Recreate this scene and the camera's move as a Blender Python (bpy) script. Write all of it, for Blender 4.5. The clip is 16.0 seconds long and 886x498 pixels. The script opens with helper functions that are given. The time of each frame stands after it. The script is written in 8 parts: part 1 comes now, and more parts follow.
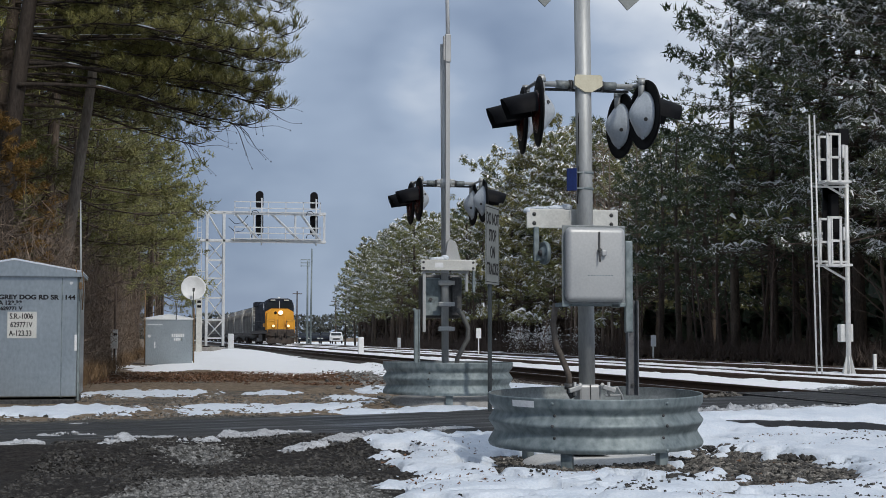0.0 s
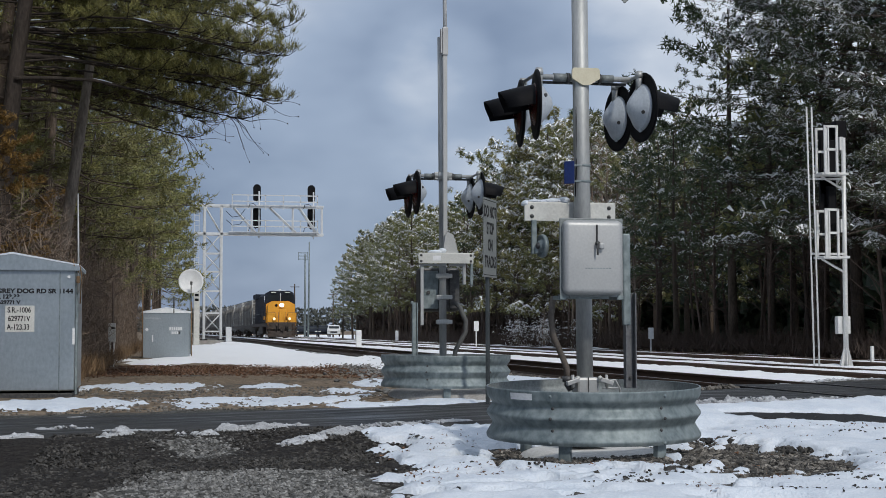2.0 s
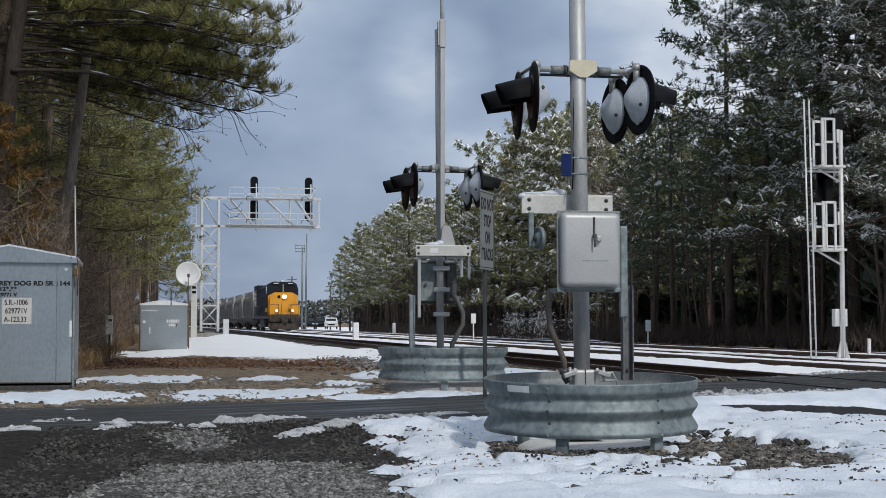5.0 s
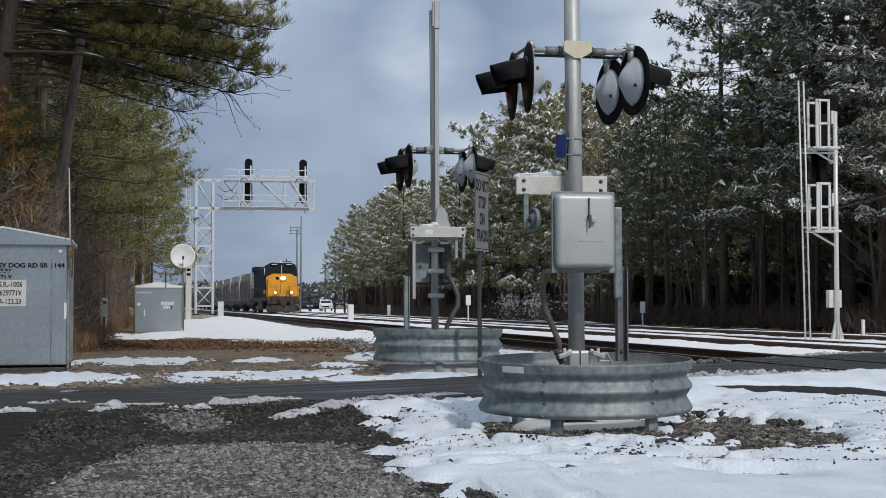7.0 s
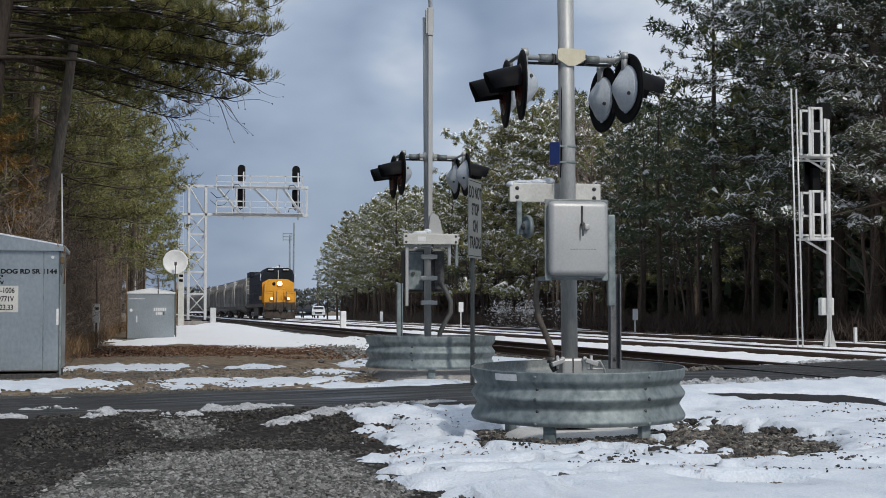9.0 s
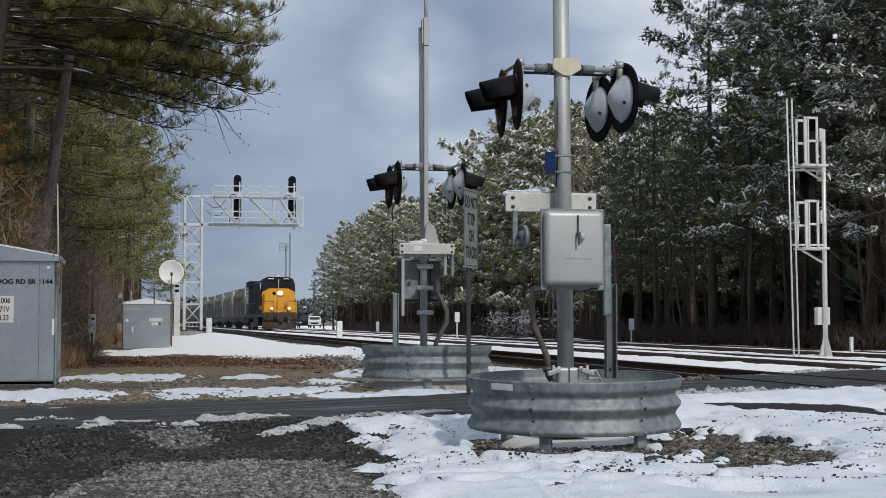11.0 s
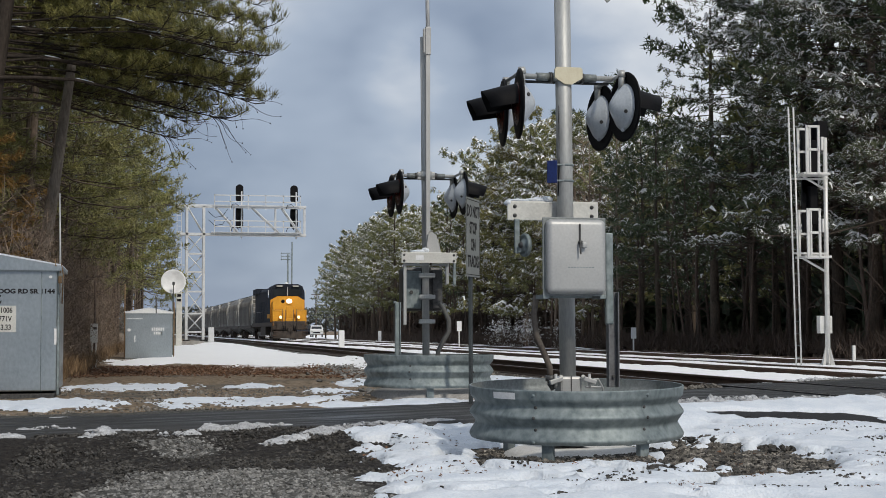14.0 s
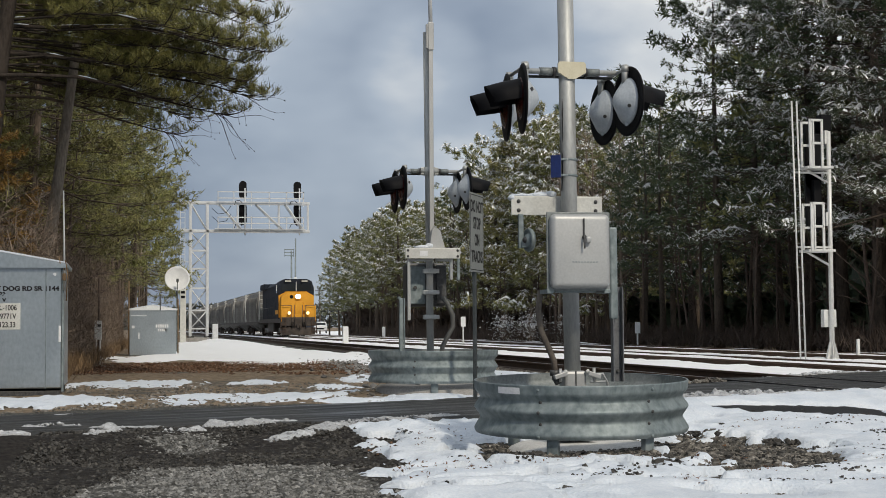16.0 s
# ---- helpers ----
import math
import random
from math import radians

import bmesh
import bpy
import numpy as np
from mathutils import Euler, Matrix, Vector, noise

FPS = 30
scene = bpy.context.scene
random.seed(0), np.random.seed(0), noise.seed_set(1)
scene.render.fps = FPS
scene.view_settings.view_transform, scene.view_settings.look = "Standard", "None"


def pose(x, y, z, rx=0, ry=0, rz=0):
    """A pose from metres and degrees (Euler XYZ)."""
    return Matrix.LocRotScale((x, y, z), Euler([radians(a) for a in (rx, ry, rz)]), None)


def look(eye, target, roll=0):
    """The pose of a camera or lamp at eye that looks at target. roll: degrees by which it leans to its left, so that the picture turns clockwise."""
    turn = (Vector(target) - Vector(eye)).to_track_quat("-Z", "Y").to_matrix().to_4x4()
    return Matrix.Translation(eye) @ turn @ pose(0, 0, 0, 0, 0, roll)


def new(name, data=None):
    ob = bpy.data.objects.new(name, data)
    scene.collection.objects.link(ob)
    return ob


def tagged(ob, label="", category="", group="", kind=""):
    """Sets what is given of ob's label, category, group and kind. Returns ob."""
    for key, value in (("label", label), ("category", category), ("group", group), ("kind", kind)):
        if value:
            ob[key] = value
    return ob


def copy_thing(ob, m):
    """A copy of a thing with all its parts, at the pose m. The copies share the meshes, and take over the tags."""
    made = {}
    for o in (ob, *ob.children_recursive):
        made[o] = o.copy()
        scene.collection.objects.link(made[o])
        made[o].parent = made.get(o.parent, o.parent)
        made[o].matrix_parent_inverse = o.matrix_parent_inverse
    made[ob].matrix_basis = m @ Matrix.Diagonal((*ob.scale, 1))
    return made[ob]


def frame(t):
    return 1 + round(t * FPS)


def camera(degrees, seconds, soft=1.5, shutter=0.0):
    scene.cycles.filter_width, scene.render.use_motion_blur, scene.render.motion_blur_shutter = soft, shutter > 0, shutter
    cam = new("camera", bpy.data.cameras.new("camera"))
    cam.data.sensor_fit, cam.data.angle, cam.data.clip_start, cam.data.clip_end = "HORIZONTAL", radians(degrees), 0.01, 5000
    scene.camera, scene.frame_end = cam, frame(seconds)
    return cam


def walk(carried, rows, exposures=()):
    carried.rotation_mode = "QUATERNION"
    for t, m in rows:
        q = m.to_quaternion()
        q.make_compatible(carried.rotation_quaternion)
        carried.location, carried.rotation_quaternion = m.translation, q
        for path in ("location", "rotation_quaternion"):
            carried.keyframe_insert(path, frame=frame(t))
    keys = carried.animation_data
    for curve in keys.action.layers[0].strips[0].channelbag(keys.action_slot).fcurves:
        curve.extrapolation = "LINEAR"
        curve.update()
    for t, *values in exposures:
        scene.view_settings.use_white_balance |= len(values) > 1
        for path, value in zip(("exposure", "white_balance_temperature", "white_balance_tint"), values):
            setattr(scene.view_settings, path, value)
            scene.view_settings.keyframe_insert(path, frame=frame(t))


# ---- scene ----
cam = camera(33.0, 16.0, soft=0.7)
walk(cam, [
    (0.0, pose(0.000, 0.000, 1.000, 93.373, -0.070, -11.284)),
    (0.5, pose(-0.000, -0.010, 1.003, 93.305, -0.057, -11.292)),
    (1.0, pose(-0.005, -0.012, 0.998, 93.243, -0.028, -11.267)),
    (1.5, pose(-0.005, -0.012, 1.003, 93.144, 0.005, -11.284)),
    (2.0, pose(-0.004, -0.007, 1.002, 93.099, 0.049, -11.375)),
    (2.5, pose(-0.003, -0.010, 1.001, 93.073, 0.105, -11.430)),
    (3.0, pose(-0.005, -0.009, 1.000, 93.113, 0.116, -11.442)),
    (3.5, pose(-0.000, -0.006, 1.002, 93.140, 0.110, -11.424)),
    (4.0, pose(-0.003, -0.005, 1.002, 93.097, 0.064, -11.416)),
    (6.5, pose(-0.002, -0.005, 0.998, 92.229, 0.078, -11.617)),
    (7.0, pose(-0.003, -0.005, 0.995, 92.120, 0.115, -11.680)),
    (7.5, pose(-0.002, -0.002, 0.997, 92.125, 0.161, -11.800)),
    (8.0, pose(-0.002, -0.005, 0.995, 92.243, 0.156, -11.932)),
    (8.5, pose(-0.001, -0.001, 0.997, 92.334, 0.081, -11.989)),
    (9.0, pose(-0.005, 0.001, 1.000, 92.374, -0.017, -11.963)),
    (11.5, pose(-0.002, 0.003, 0.994, 92.908, 0.055, -12.134)),
    (12.0, pose(-0.002, 0.001, 0.991, 93.047, 0.009, -12.133)),
    (12.5, pose(-0.004, 0.001, 0.994, 93.091, -0.076, -12.123)),
    (13.0, pose(-0.004, 0.003, 0.994, 93.094, -0.059, -12.094)),
    (13.5, pose(-0.006, -0.003, 0.995, 93.100, 0.080, -12.049)),
    (14.0, pose(-0.004, -0.003, 0.995, 93.107, 0.123, -12.029)),
    (14.5, pose(-0.008, -0.007, 0.996, 93.101, 0.108, -12.031)),
    (15.0, pose(-0.006, 0.003, 0.991, 93.089, 0.099, -11.979)),
    (15.5, pose(-0.006, -0.004, 0.992, 93.025, 0.236, -11.908)),
    (16.0, pose(-0.008, -0.003, 0.992, 92.941, 0.387, -11.881)),
], exposures=[(0.0, -0.06, 6400, 10), (4.2, -0.04, 6400, 10), (6.5, 0.0, 6500, 10), (9.2, 0.0, 6560, 10), (11.5, -0.01, 6620, 10), (13.5, 0.03, 6760, 10), (16.0, 0.05, 7180, 9)])

# ---- light ----
SUN_EL, SUN_AZ = radians(40), radians(165)      # compass bearing from +y towards +x
world = bpy.data.worlds.new("sky")
scene.world = world
world.use_nodes = True
wn, wl = world.node_tree.nodes, world.node_tree.links
sky = wn.new("ShaderNodeTexSky")
sky.sky_type, sky.sun_disc = "NISHITA", False
sky.sun_elevation, sky.sun_rotation = SUN_EL, SUN_AZ
bg = wn["Background"]
bg.inputs["Strength"].default_value = 0.122
coord = wn.new("ShaderNodeTexCoord")
stretch = wn.new("ShaderNodeMapping")
stretch.inputs["Scale"].default_value = (1.0, 1.0, 1.9)
stretch.inputs["Location"].default_value = (0.35, 0.2, 0.1)
wl.new(coord.outputs["Generated"], stretch.inputs["Vector"])
cloud = wn.new("ShaderNodeTexNoise")
cloud.inputs["Scale"].default_value = 4.2
cloud.inputs["Detail"].default_value = 4.0
cloud.inputs["Roughness"].default_value = 0.5
wl.new(stretch.outputs["Vector"], cloud.inputs["Vector"])
split = wn.new("ShaderNodeSeparateXYZ")
wl.new(coord.outputs["Generated"], split.inputs["Vector"])
rise = wn.new("ShaderNodeMapRange")          # paler towards the zenith and the +x side
rise.inputs["From Min"].default_value, rise.inputs["From Max"].default_value = 0.03, 0.34
rise.inputs["To Min"].default_value, rise.inputs["To Max"].default_value = -0.16, 0.09
lift = wn.new("ShaderNodeMath")
lift.operation = "MULTIPLY_ADD"
wl.new(split.outputs["X"], lift.inputs[0])
lift.inputs[1].default_value = 0.35
wl.new(split.outputs["Z"], lift.inputs[2])
wl.new(lift.outputs[0], rise.inputs["Value"])
shade = wn.new("ShaderNodeMath")
wl.new(cloud.outputs["Fac"], shade.inputs[0])
wl.new(rise.outputs["Result"], shade.inputs[1])
wisps = wn.new("ShaderNodeTexNoise")
wisps.inputs["Scale"].default_value, wisps.inputs["Detail"].default_value = 13.0, 5.0
wl.new(stretch.outputs["Vector"], wisps.inputs["Vector"])
billow = wn.new("ShaderNodeMapRange")
billow.inputs["From Min"].default_value, billow.inputs["From Max"].default_value = 0.30, 0.62
billow.inputs["To Min"].default_value, billow.inputs["To Max"].default_value = 0.35, 1.35
wl.new(wisps.outputs["Fac"], billow.inputs["Value"])
tone = wn.new("ShaderNodeValToRGB")
tone.color_ramp.elements[0].position, tone.color_ramp.elements[0].color = 0.26, (1.45, 1.95, 2.95, 1)
tone.color_ramp.elements[1].position, tone.color_ramp.elements[1].color = 0.72, (5.9, 6.3, 6.9, 1)
mid = tone.color_ramp.elements.new(0.50)
mid.color = (2.9, 3.55, 4.65, 1)
mass = shade.outputs[0]
for way, near, far, amount in (((0.188, 0.968, 0.172), 0.9999, 0.9988, 0.17), ((0.345, 0.927, 0.185), 0.9999, 0.988, 0.11), ((0.09, 0.995, 0.045), 0.9995, 0.990, 0.06), ((0.215, 0.968, 0.110), 0.9995, 0.990, -0.08)):
    toward = wn.new("ShaderNodeVectorMath")      # brighter breaks in the cloud
    toward.operation = "DOT_PRODUCT"
    wl.new(coord.outputs["Generated"], toward.inputs[0])
    toward.inputs[1].default_value = Vector(way).normalized()
    swell = wn.new("ShaderNodeMapRange")
    swell.interpolation_type = "SMOOTHSTEP"
    swell.inputs["From Min"].default_value, swell.inputs["From Max"].default_value = far, near
    swell.inputs["To Max"].default_value = amount
    wl.new(toward.outputs["Value"], swell.inputs["Value"])
    ragged = wn.new("ShaderNodeMath")
    ragged.operation = "MULTIPLY"
    wl.new(swell.outputs["Result"], ragged.inputs[0])
    wl.new(billow.outputs["Result"], ragged.inputs[1])
    total = wn.new("ShaderNodeMath")
    wl.new(mass, total.inputs[0])
    wl.new(ragged.outputs[0], total.inputs[1])
    mass = total.outputs[0]
wl.new(mass, tone.inputs["Fac"])
cover = wn.new("ShaderNodeMix")
cover.data_type = "RGBA"
cover.inputs["Factor"].default_value = 0.94
wl.new(sky.outputs["Color"], cover.inputs["A"])
wl.new(tone.outputs["Color"], cover.inputs["B"])
wl.new(cover.outputs["Result"], bg.inputs["Color"])
sun = new("sun", bpy.data.lights.new("sun", "SUN"))
sun.data.energy, sun.data.angle, sun.data.color = 1.95, radians(3.0), (1.0, 0.95, 0.87)
to_sun = Vector((math.sin(SUN_AZ) * math.cos(SUN_EL), math.cos(SUN_AZ) * math.cos(SUN_EL), math.sin(SUN_EL)))
sun.matrix_world = look(to_sun * 50, (0, 0, 0))

# ---- materials ----
def node(tree, kind, **values):
    n = tree.nodes.new(kind)
    for k, v in values.items():
        n.inputs[k.replace("_", " ")].default_value = v
    return n


def material(name, a, b, rough=0.6, metal=0.0, scale=6.0, fine=60.0, bump=0.2, depth=0.01, vary=0.0, glow=0.0, spread=(0.35, 0.65), stretch=(1, 1, 1), rand="object", spec=0.5):
    """Two colours mixed by coarse and fine noise, with relief, in metres of the thing's own space."""
    m = bpy.data.materials.new(name)
    m.use_nodes = True
    t = m.node_tree
    p = t.nodes["Principled BSDF"]
    tc = node(t, "ShaderNodeTexCoord")
    mp = node(t, "ShaderNodeMapping")
    mp.inputs["Scale"].default_value = stretch
    t.links.new(tc.outputs["Object"], mp.inputs["Vector"])
    n1 = node(t, "ShaderNodeTexNoise", Scale=scale, Detail=4.0, Roughness=0.6)
    n2 = node(t, "ShaderNodeTexNoise", Scale=fine, Detail=3.0, Roughness=0.6)
    for n in (n1, n2):
        t.links.new(mp.outputs["Vector"], n.inputs["Vector"])
    add = node(t, "ShaderNodeMath")
    add.operation = "MULTIPLY_ADD"
    t.links.new(n2.outputs["Fac"], add.inputs[0])
    add.inputs[1].default_value = 0.5
    half = node(t, "ShaderNodeMath")
    half.operation = "MULTIPLY"
    t.links.new(n1.outputs["Fac"], half.inputs[0])
    half.inputs[1].default_value = 0.5
    t.links.new(half.outputs[0], add.inputs[2])
    ramp = node(t, "ShaderNodeValToRGB")
    ramp.color_ramp.elements[0].position, ramp.color_ramp.elements[0].color = spread[0], (*a, 1)
    ramp.color_ramp.elements[1].position, ramp.color_ramp.elements[1].color = spread[1], (*b, 1)
    t.links.new(add.outputs[0], ramp.inputs["Fac"])
    colour = ramp.outputs["Color"]
    if vary:
        hsv = node(t, "ShaderNodeHueSaturation")
        src = node(t, "ShaderNodeObjectInfo") if rand == "object" else node(t, "ShaderNodeNewGeometry")
        out = src.outputs["Random"] if rand == "object" else src.outputs["Random Per Island"]
        mr = node(t, "ShaderNodeMapRange")
        mr.inputs["To Min"].default_value, mr.inputs["To Max"].default_value = 1 - vary, 1 + vary
        t.links.new(out, mr.inputs["Value"])
        t.links.new(mr.outputs["Result"], hsv.inputs["Value"])
        t.links.new(colour, hsv.inputs["Color"])
        colour = hsv.outputs["Color"]
    t.links.new(colour, p.inputs["Base Color"])
    rr = node(t, "ShaderNodeMapRange")
    rr.inputs["To Min"].default_value, rr.inputs["To Max"].default_value = max(0.03, rough - 0.12), min(1, rough + 0.12)
    t.links.new(n1.outputs["Fac"], rr.inputs["Value"])
    t.links.new(rr.outputs["Result"], p.inputs["Roughness"])
    p.inputs["Metallic"].default_value = metal
    p.inputs["Specular IOR Level"].default_value = spec
    if bump:
        bp = node(t, "ShaderNodeBump", Strength=bump, Distance=depth)
        t.links.new(n2.outputs["Fac"], bp.inputs["Height"])
        t.links.new(bp.outputs["Normal"], p.inputs["Normal"])
    if glow:
        p.inputs["Emission Color"].default_value = (*b, 1)
        p.inputs["Emission Strength"].default_value = glow
    return m


GALV = material("galvanised_steel", (0.125, 0.158, 0.168), (0.29, 0.335, 0.340), 0.56, 0.35, 4, 16, 0.06, 0.003, spread=(0.36, 0.66), stretch=(1, 1, 0.8))
GALV_IN = material("weathered_zinc", (0.14, 0.16, 0.16), (0.28, 0.30, 0.30), 0.6, 0.4, 5, 45, 0.12, 0.003)
POLE = material("aluminium_pole", (0.34, 0.35, 0.35), (0.48, 0.49, 0.48), 0.52, 0.45, 3, 70, 0.08, 0.002, stretch=(1, 1, 0.25))
ALU = material("cast_aluminium", (0.38, 0.385, 0.385), (0.46, 0.465, 0.46), 0.50, 0.4, 3, 60, 0.06, 0.002)
PLATE = material("dull_white_plate", (0.47, 0.47, 0.445), (0.64, 0.64, 0.605), 0.5, 0.1, 5, 60, 0.06, 0.002)
CREAM = material("cream_plastic", (0.55, 0.50, 0.36), (0.66, 0.62, 0.48), 0.55, 0, 5, 60, 0.05, 0.002)
HOUSING = material("pale_grey_housing", (0.36, 0.40, 0.44), (0.52, 0.56, 0.60), 0.45, 0, 4, 50, 0.05, 0.002)
BLACK = material("black_plastic", (0.0025, 0.0025, 0.0032), (0.007, 0.007, 0.0085), 0.6, 0, 6, 70, 0.08, 0.002, spec=0.14)
RUBBER = material("dark_grey_hose", (0.05, 0.05, 0.05), (0.13, 0.13, 0.12), 0.6, 0, 6, 60, 0.1, 0.003)
HOSE = material("brown_grey_hose", (0.055, 0.045, 0.038), (0.14, 0.115, 0.095), 0.65, 0, 6, 60, 0.1, 0.003)
LENS = material("red_lens", (0.022, 0.002, 0.002), (0.06, 0.004, 0.004), 0.25, 0, 10, 60, 0.1, 0.002, spec=0.3)
BOLT = material("dark_bolt", (0.03, 0.03, 0.03), (0.12, 0.12, 0.12), 0.5, 0.5, 20, 90, 0.1, 0.002)
CHANNEL = material("dull_dark_steel", (0.10, 0.105, 0.115), (0.20, 0.205, 0.215), 0.55, 0.3, 5, 45, 0.08, 0.003)
DARKPOST = material("dark_green_grey_post", (0.030, 0.036, 0.038), (0.085, 0.098, 0.102), 0.55, 0.3, 5, 45, 0.1, 0.003)
BLUE = material("blue_sign", (0.006, 0.014, 0.085), (0.012, 0.032, 0.15), 0.4, 0, 6, 60, 0.03, 0.002)
WHITE = material("white_paint", (0.62, 0.63, 0.64), (0.80, 0.81, 0.82), 0.5, 0, 4, 50, 0.05, 0.002)
SIGNFACE = material("reflective_white_sheet", (0.19, 0.205, 0.20), (0.29, 0.305, 0.295), 0.45, 0.1, 4, 50, 0.04, 0.002)
INK = material("black_letters", (0.014, 0.014, 0.016), (0.035, 0.035, 0.037), 0.7, 0, 6, 60, 0.03, 0.001, spec=0.1)
CABINET = material("zinc_cabinet", (0.33, 0.375, 0.40), (0.47, 0.52, 0.55), 0.32, 0.8, 0.9, 22, 0.05, 0.004, stretch=(1, 1, 0.6))
ROOFCAP = material("pale_roof_metal", (0.62, 0.64, 0.66), (0.82, 0.84, 0.85), 0.5, 0.1, 3, 40, 0.06, 0.003)
BRIDGE = material("white_galvanised_truss", (0.50, 0.52, 0.54), (0.68, 0.70, 0.72), 0.5, 0.1, 4, 40, 0.04, 0.003)
SIGNALPOLE = material("silver_painted_steel", (0.55, 0.55, 0.54), (0.74, 0.74, 0.72), 0.45, 0.2, 4, 40, 0.05, 0.003)
# near-black tone that paints the shade inside the woods
WOODS_SHADE = material("painted_woods_shade", (0.014, 0.014, 0.011), (0.050, 0.044, 0.034), 0.9, 0, 0.6, 3, 0, stretch=(1, 1, 0.25), spec=0.0)
RAIL = material("rusty_rail", (0.042, 0.024, 0.015), (0.105, 0.060, 0.038), 0.75, 0.2, 4, 50, 0.2, 0.003)
RAILTOP = material("worn_rail_head", (0.20, 0.18, 0.17), (0.34, 0.32, 0.31), 0.35, 0.8, 4, 50, 0.05, 0.002)
TIE = material("creosoted_timber", (0.020, 0.016, 0.013), (0.06, 0.048, 0.038), 0.85, 0, 5, 50, 0.5, 0.01, vary=0.3, stretch=(0.2, 1, 1))
BARK = material("pine_bark", (0.040, 0.032, 0.026), (0.145, 0.113, 0.090), 0.9, 0, 3, 22, 0.9, 0.03, vary=0.25, stretch=(1, 1, 0.3), spec=0.2)
BARK_WET = material("wet_dark_bark", (0.016, 0.013, 0.011), (0.062, 0.050, 0.042), 0.85, 0, 3, 22, 0.9, 0.03, stretch=(1, 1, 0.3), spec=0.2)
BARK_TAN = material("pale_scaly_bark", (0.13, 0.112, 0.094), (0.33, 0.285, 0.24), 0.9, 0, 3, 22, 0.9, 0.03, stretch=(1, 1, 0.3), spec=0.2)
TWIG_PALE = material("pale_tan_twig", (0.14, 0.105, 0.080), (0.30, 0.235, 0.185), 0.9, 0, 4, 30, 0.3, 0.01, vary=0.2)
TWIG_TAN = material("dull_tan_twig", (0.100, 0.074, 0.056), (0.25, 0.19, 0.145), 0.9, 0, 4, 30, 0, vary=0.4, rand="island")
TWIG = material("grey_brown_twig", (0.05, 0.035, 0.028), (0.14, 0.10, 0.08), 0.9, 0, 4, 30, 0.5, 0.01, vary=0.3)
NEEDLE = material("pine_needles", (0.070, 0.084, 0.022), (0.285, 0.275, 0.082), 0.6, 0, 0.7, 9, 0, vary=0.5, rand="island")
NEEDLE_SUN = material("warm_pine_needles", (0.064, 0.072, 0.019), (0.275, 0.252, 0.070), 0.6, 0, 0.7, 9, 0, vary=0.5, rand="island")
# needle green darkened to stand for shade deep in the woods
NEEDLE_SHADE = material("shade_toned_needles", (0.022, 0.044, 0.026), (0.075, 0.105, 0.058), 0.62, 0, 0.5, 8, 0, vary=0.5, rand="island")
# grey-green that carries the distance haze in its base colour
FARWOOD_HAZE = material("far_woods_paled_for_haze", (0.085, 0.095, 0.088), (0.17, 0.18, 0.165), 0.8, 0, 0.05, 0.6, 0, vary=0.25, rand="island", spec=0.0)
NEEDLE_PALE = material("yellow_green_foliage", (0.100, 0.105, 0.036), (0.28, 0.26, 0.095), 0.65, 0, 0.4, 8, 0, vary=0.4, rand="island")
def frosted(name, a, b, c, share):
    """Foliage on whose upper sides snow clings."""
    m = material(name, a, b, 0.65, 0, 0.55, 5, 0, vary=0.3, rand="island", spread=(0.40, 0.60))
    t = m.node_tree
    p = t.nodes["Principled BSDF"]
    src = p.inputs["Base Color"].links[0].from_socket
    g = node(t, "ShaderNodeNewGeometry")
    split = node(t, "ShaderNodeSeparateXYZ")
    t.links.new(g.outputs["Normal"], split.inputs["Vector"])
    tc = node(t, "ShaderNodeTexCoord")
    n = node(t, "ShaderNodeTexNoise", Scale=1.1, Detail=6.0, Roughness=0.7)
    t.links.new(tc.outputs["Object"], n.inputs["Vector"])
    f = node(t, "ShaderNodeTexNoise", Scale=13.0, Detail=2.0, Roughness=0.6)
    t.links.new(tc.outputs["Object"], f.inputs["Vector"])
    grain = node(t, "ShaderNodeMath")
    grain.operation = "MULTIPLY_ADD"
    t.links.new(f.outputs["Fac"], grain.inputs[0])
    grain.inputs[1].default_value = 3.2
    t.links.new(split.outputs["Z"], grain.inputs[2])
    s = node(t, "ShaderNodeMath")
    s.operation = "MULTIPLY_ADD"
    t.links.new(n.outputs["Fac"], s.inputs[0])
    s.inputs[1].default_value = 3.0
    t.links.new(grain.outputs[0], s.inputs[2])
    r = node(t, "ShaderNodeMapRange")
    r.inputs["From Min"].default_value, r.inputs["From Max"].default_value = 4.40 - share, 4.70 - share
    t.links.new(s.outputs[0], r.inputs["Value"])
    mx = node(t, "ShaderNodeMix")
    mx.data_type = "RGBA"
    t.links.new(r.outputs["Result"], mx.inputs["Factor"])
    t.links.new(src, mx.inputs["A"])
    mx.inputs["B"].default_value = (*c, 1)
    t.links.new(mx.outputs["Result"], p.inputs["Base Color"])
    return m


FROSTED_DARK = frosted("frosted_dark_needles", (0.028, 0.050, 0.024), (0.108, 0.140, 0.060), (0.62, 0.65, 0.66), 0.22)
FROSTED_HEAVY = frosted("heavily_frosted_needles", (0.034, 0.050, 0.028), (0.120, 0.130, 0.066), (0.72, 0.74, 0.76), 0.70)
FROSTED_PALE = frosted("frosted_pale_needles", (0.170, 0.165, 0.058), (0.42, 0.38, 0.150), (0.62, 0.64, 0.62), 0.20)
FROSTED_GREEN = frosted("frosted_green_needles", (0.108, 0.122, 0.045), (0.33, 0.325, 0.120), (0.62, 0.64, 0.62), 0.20)
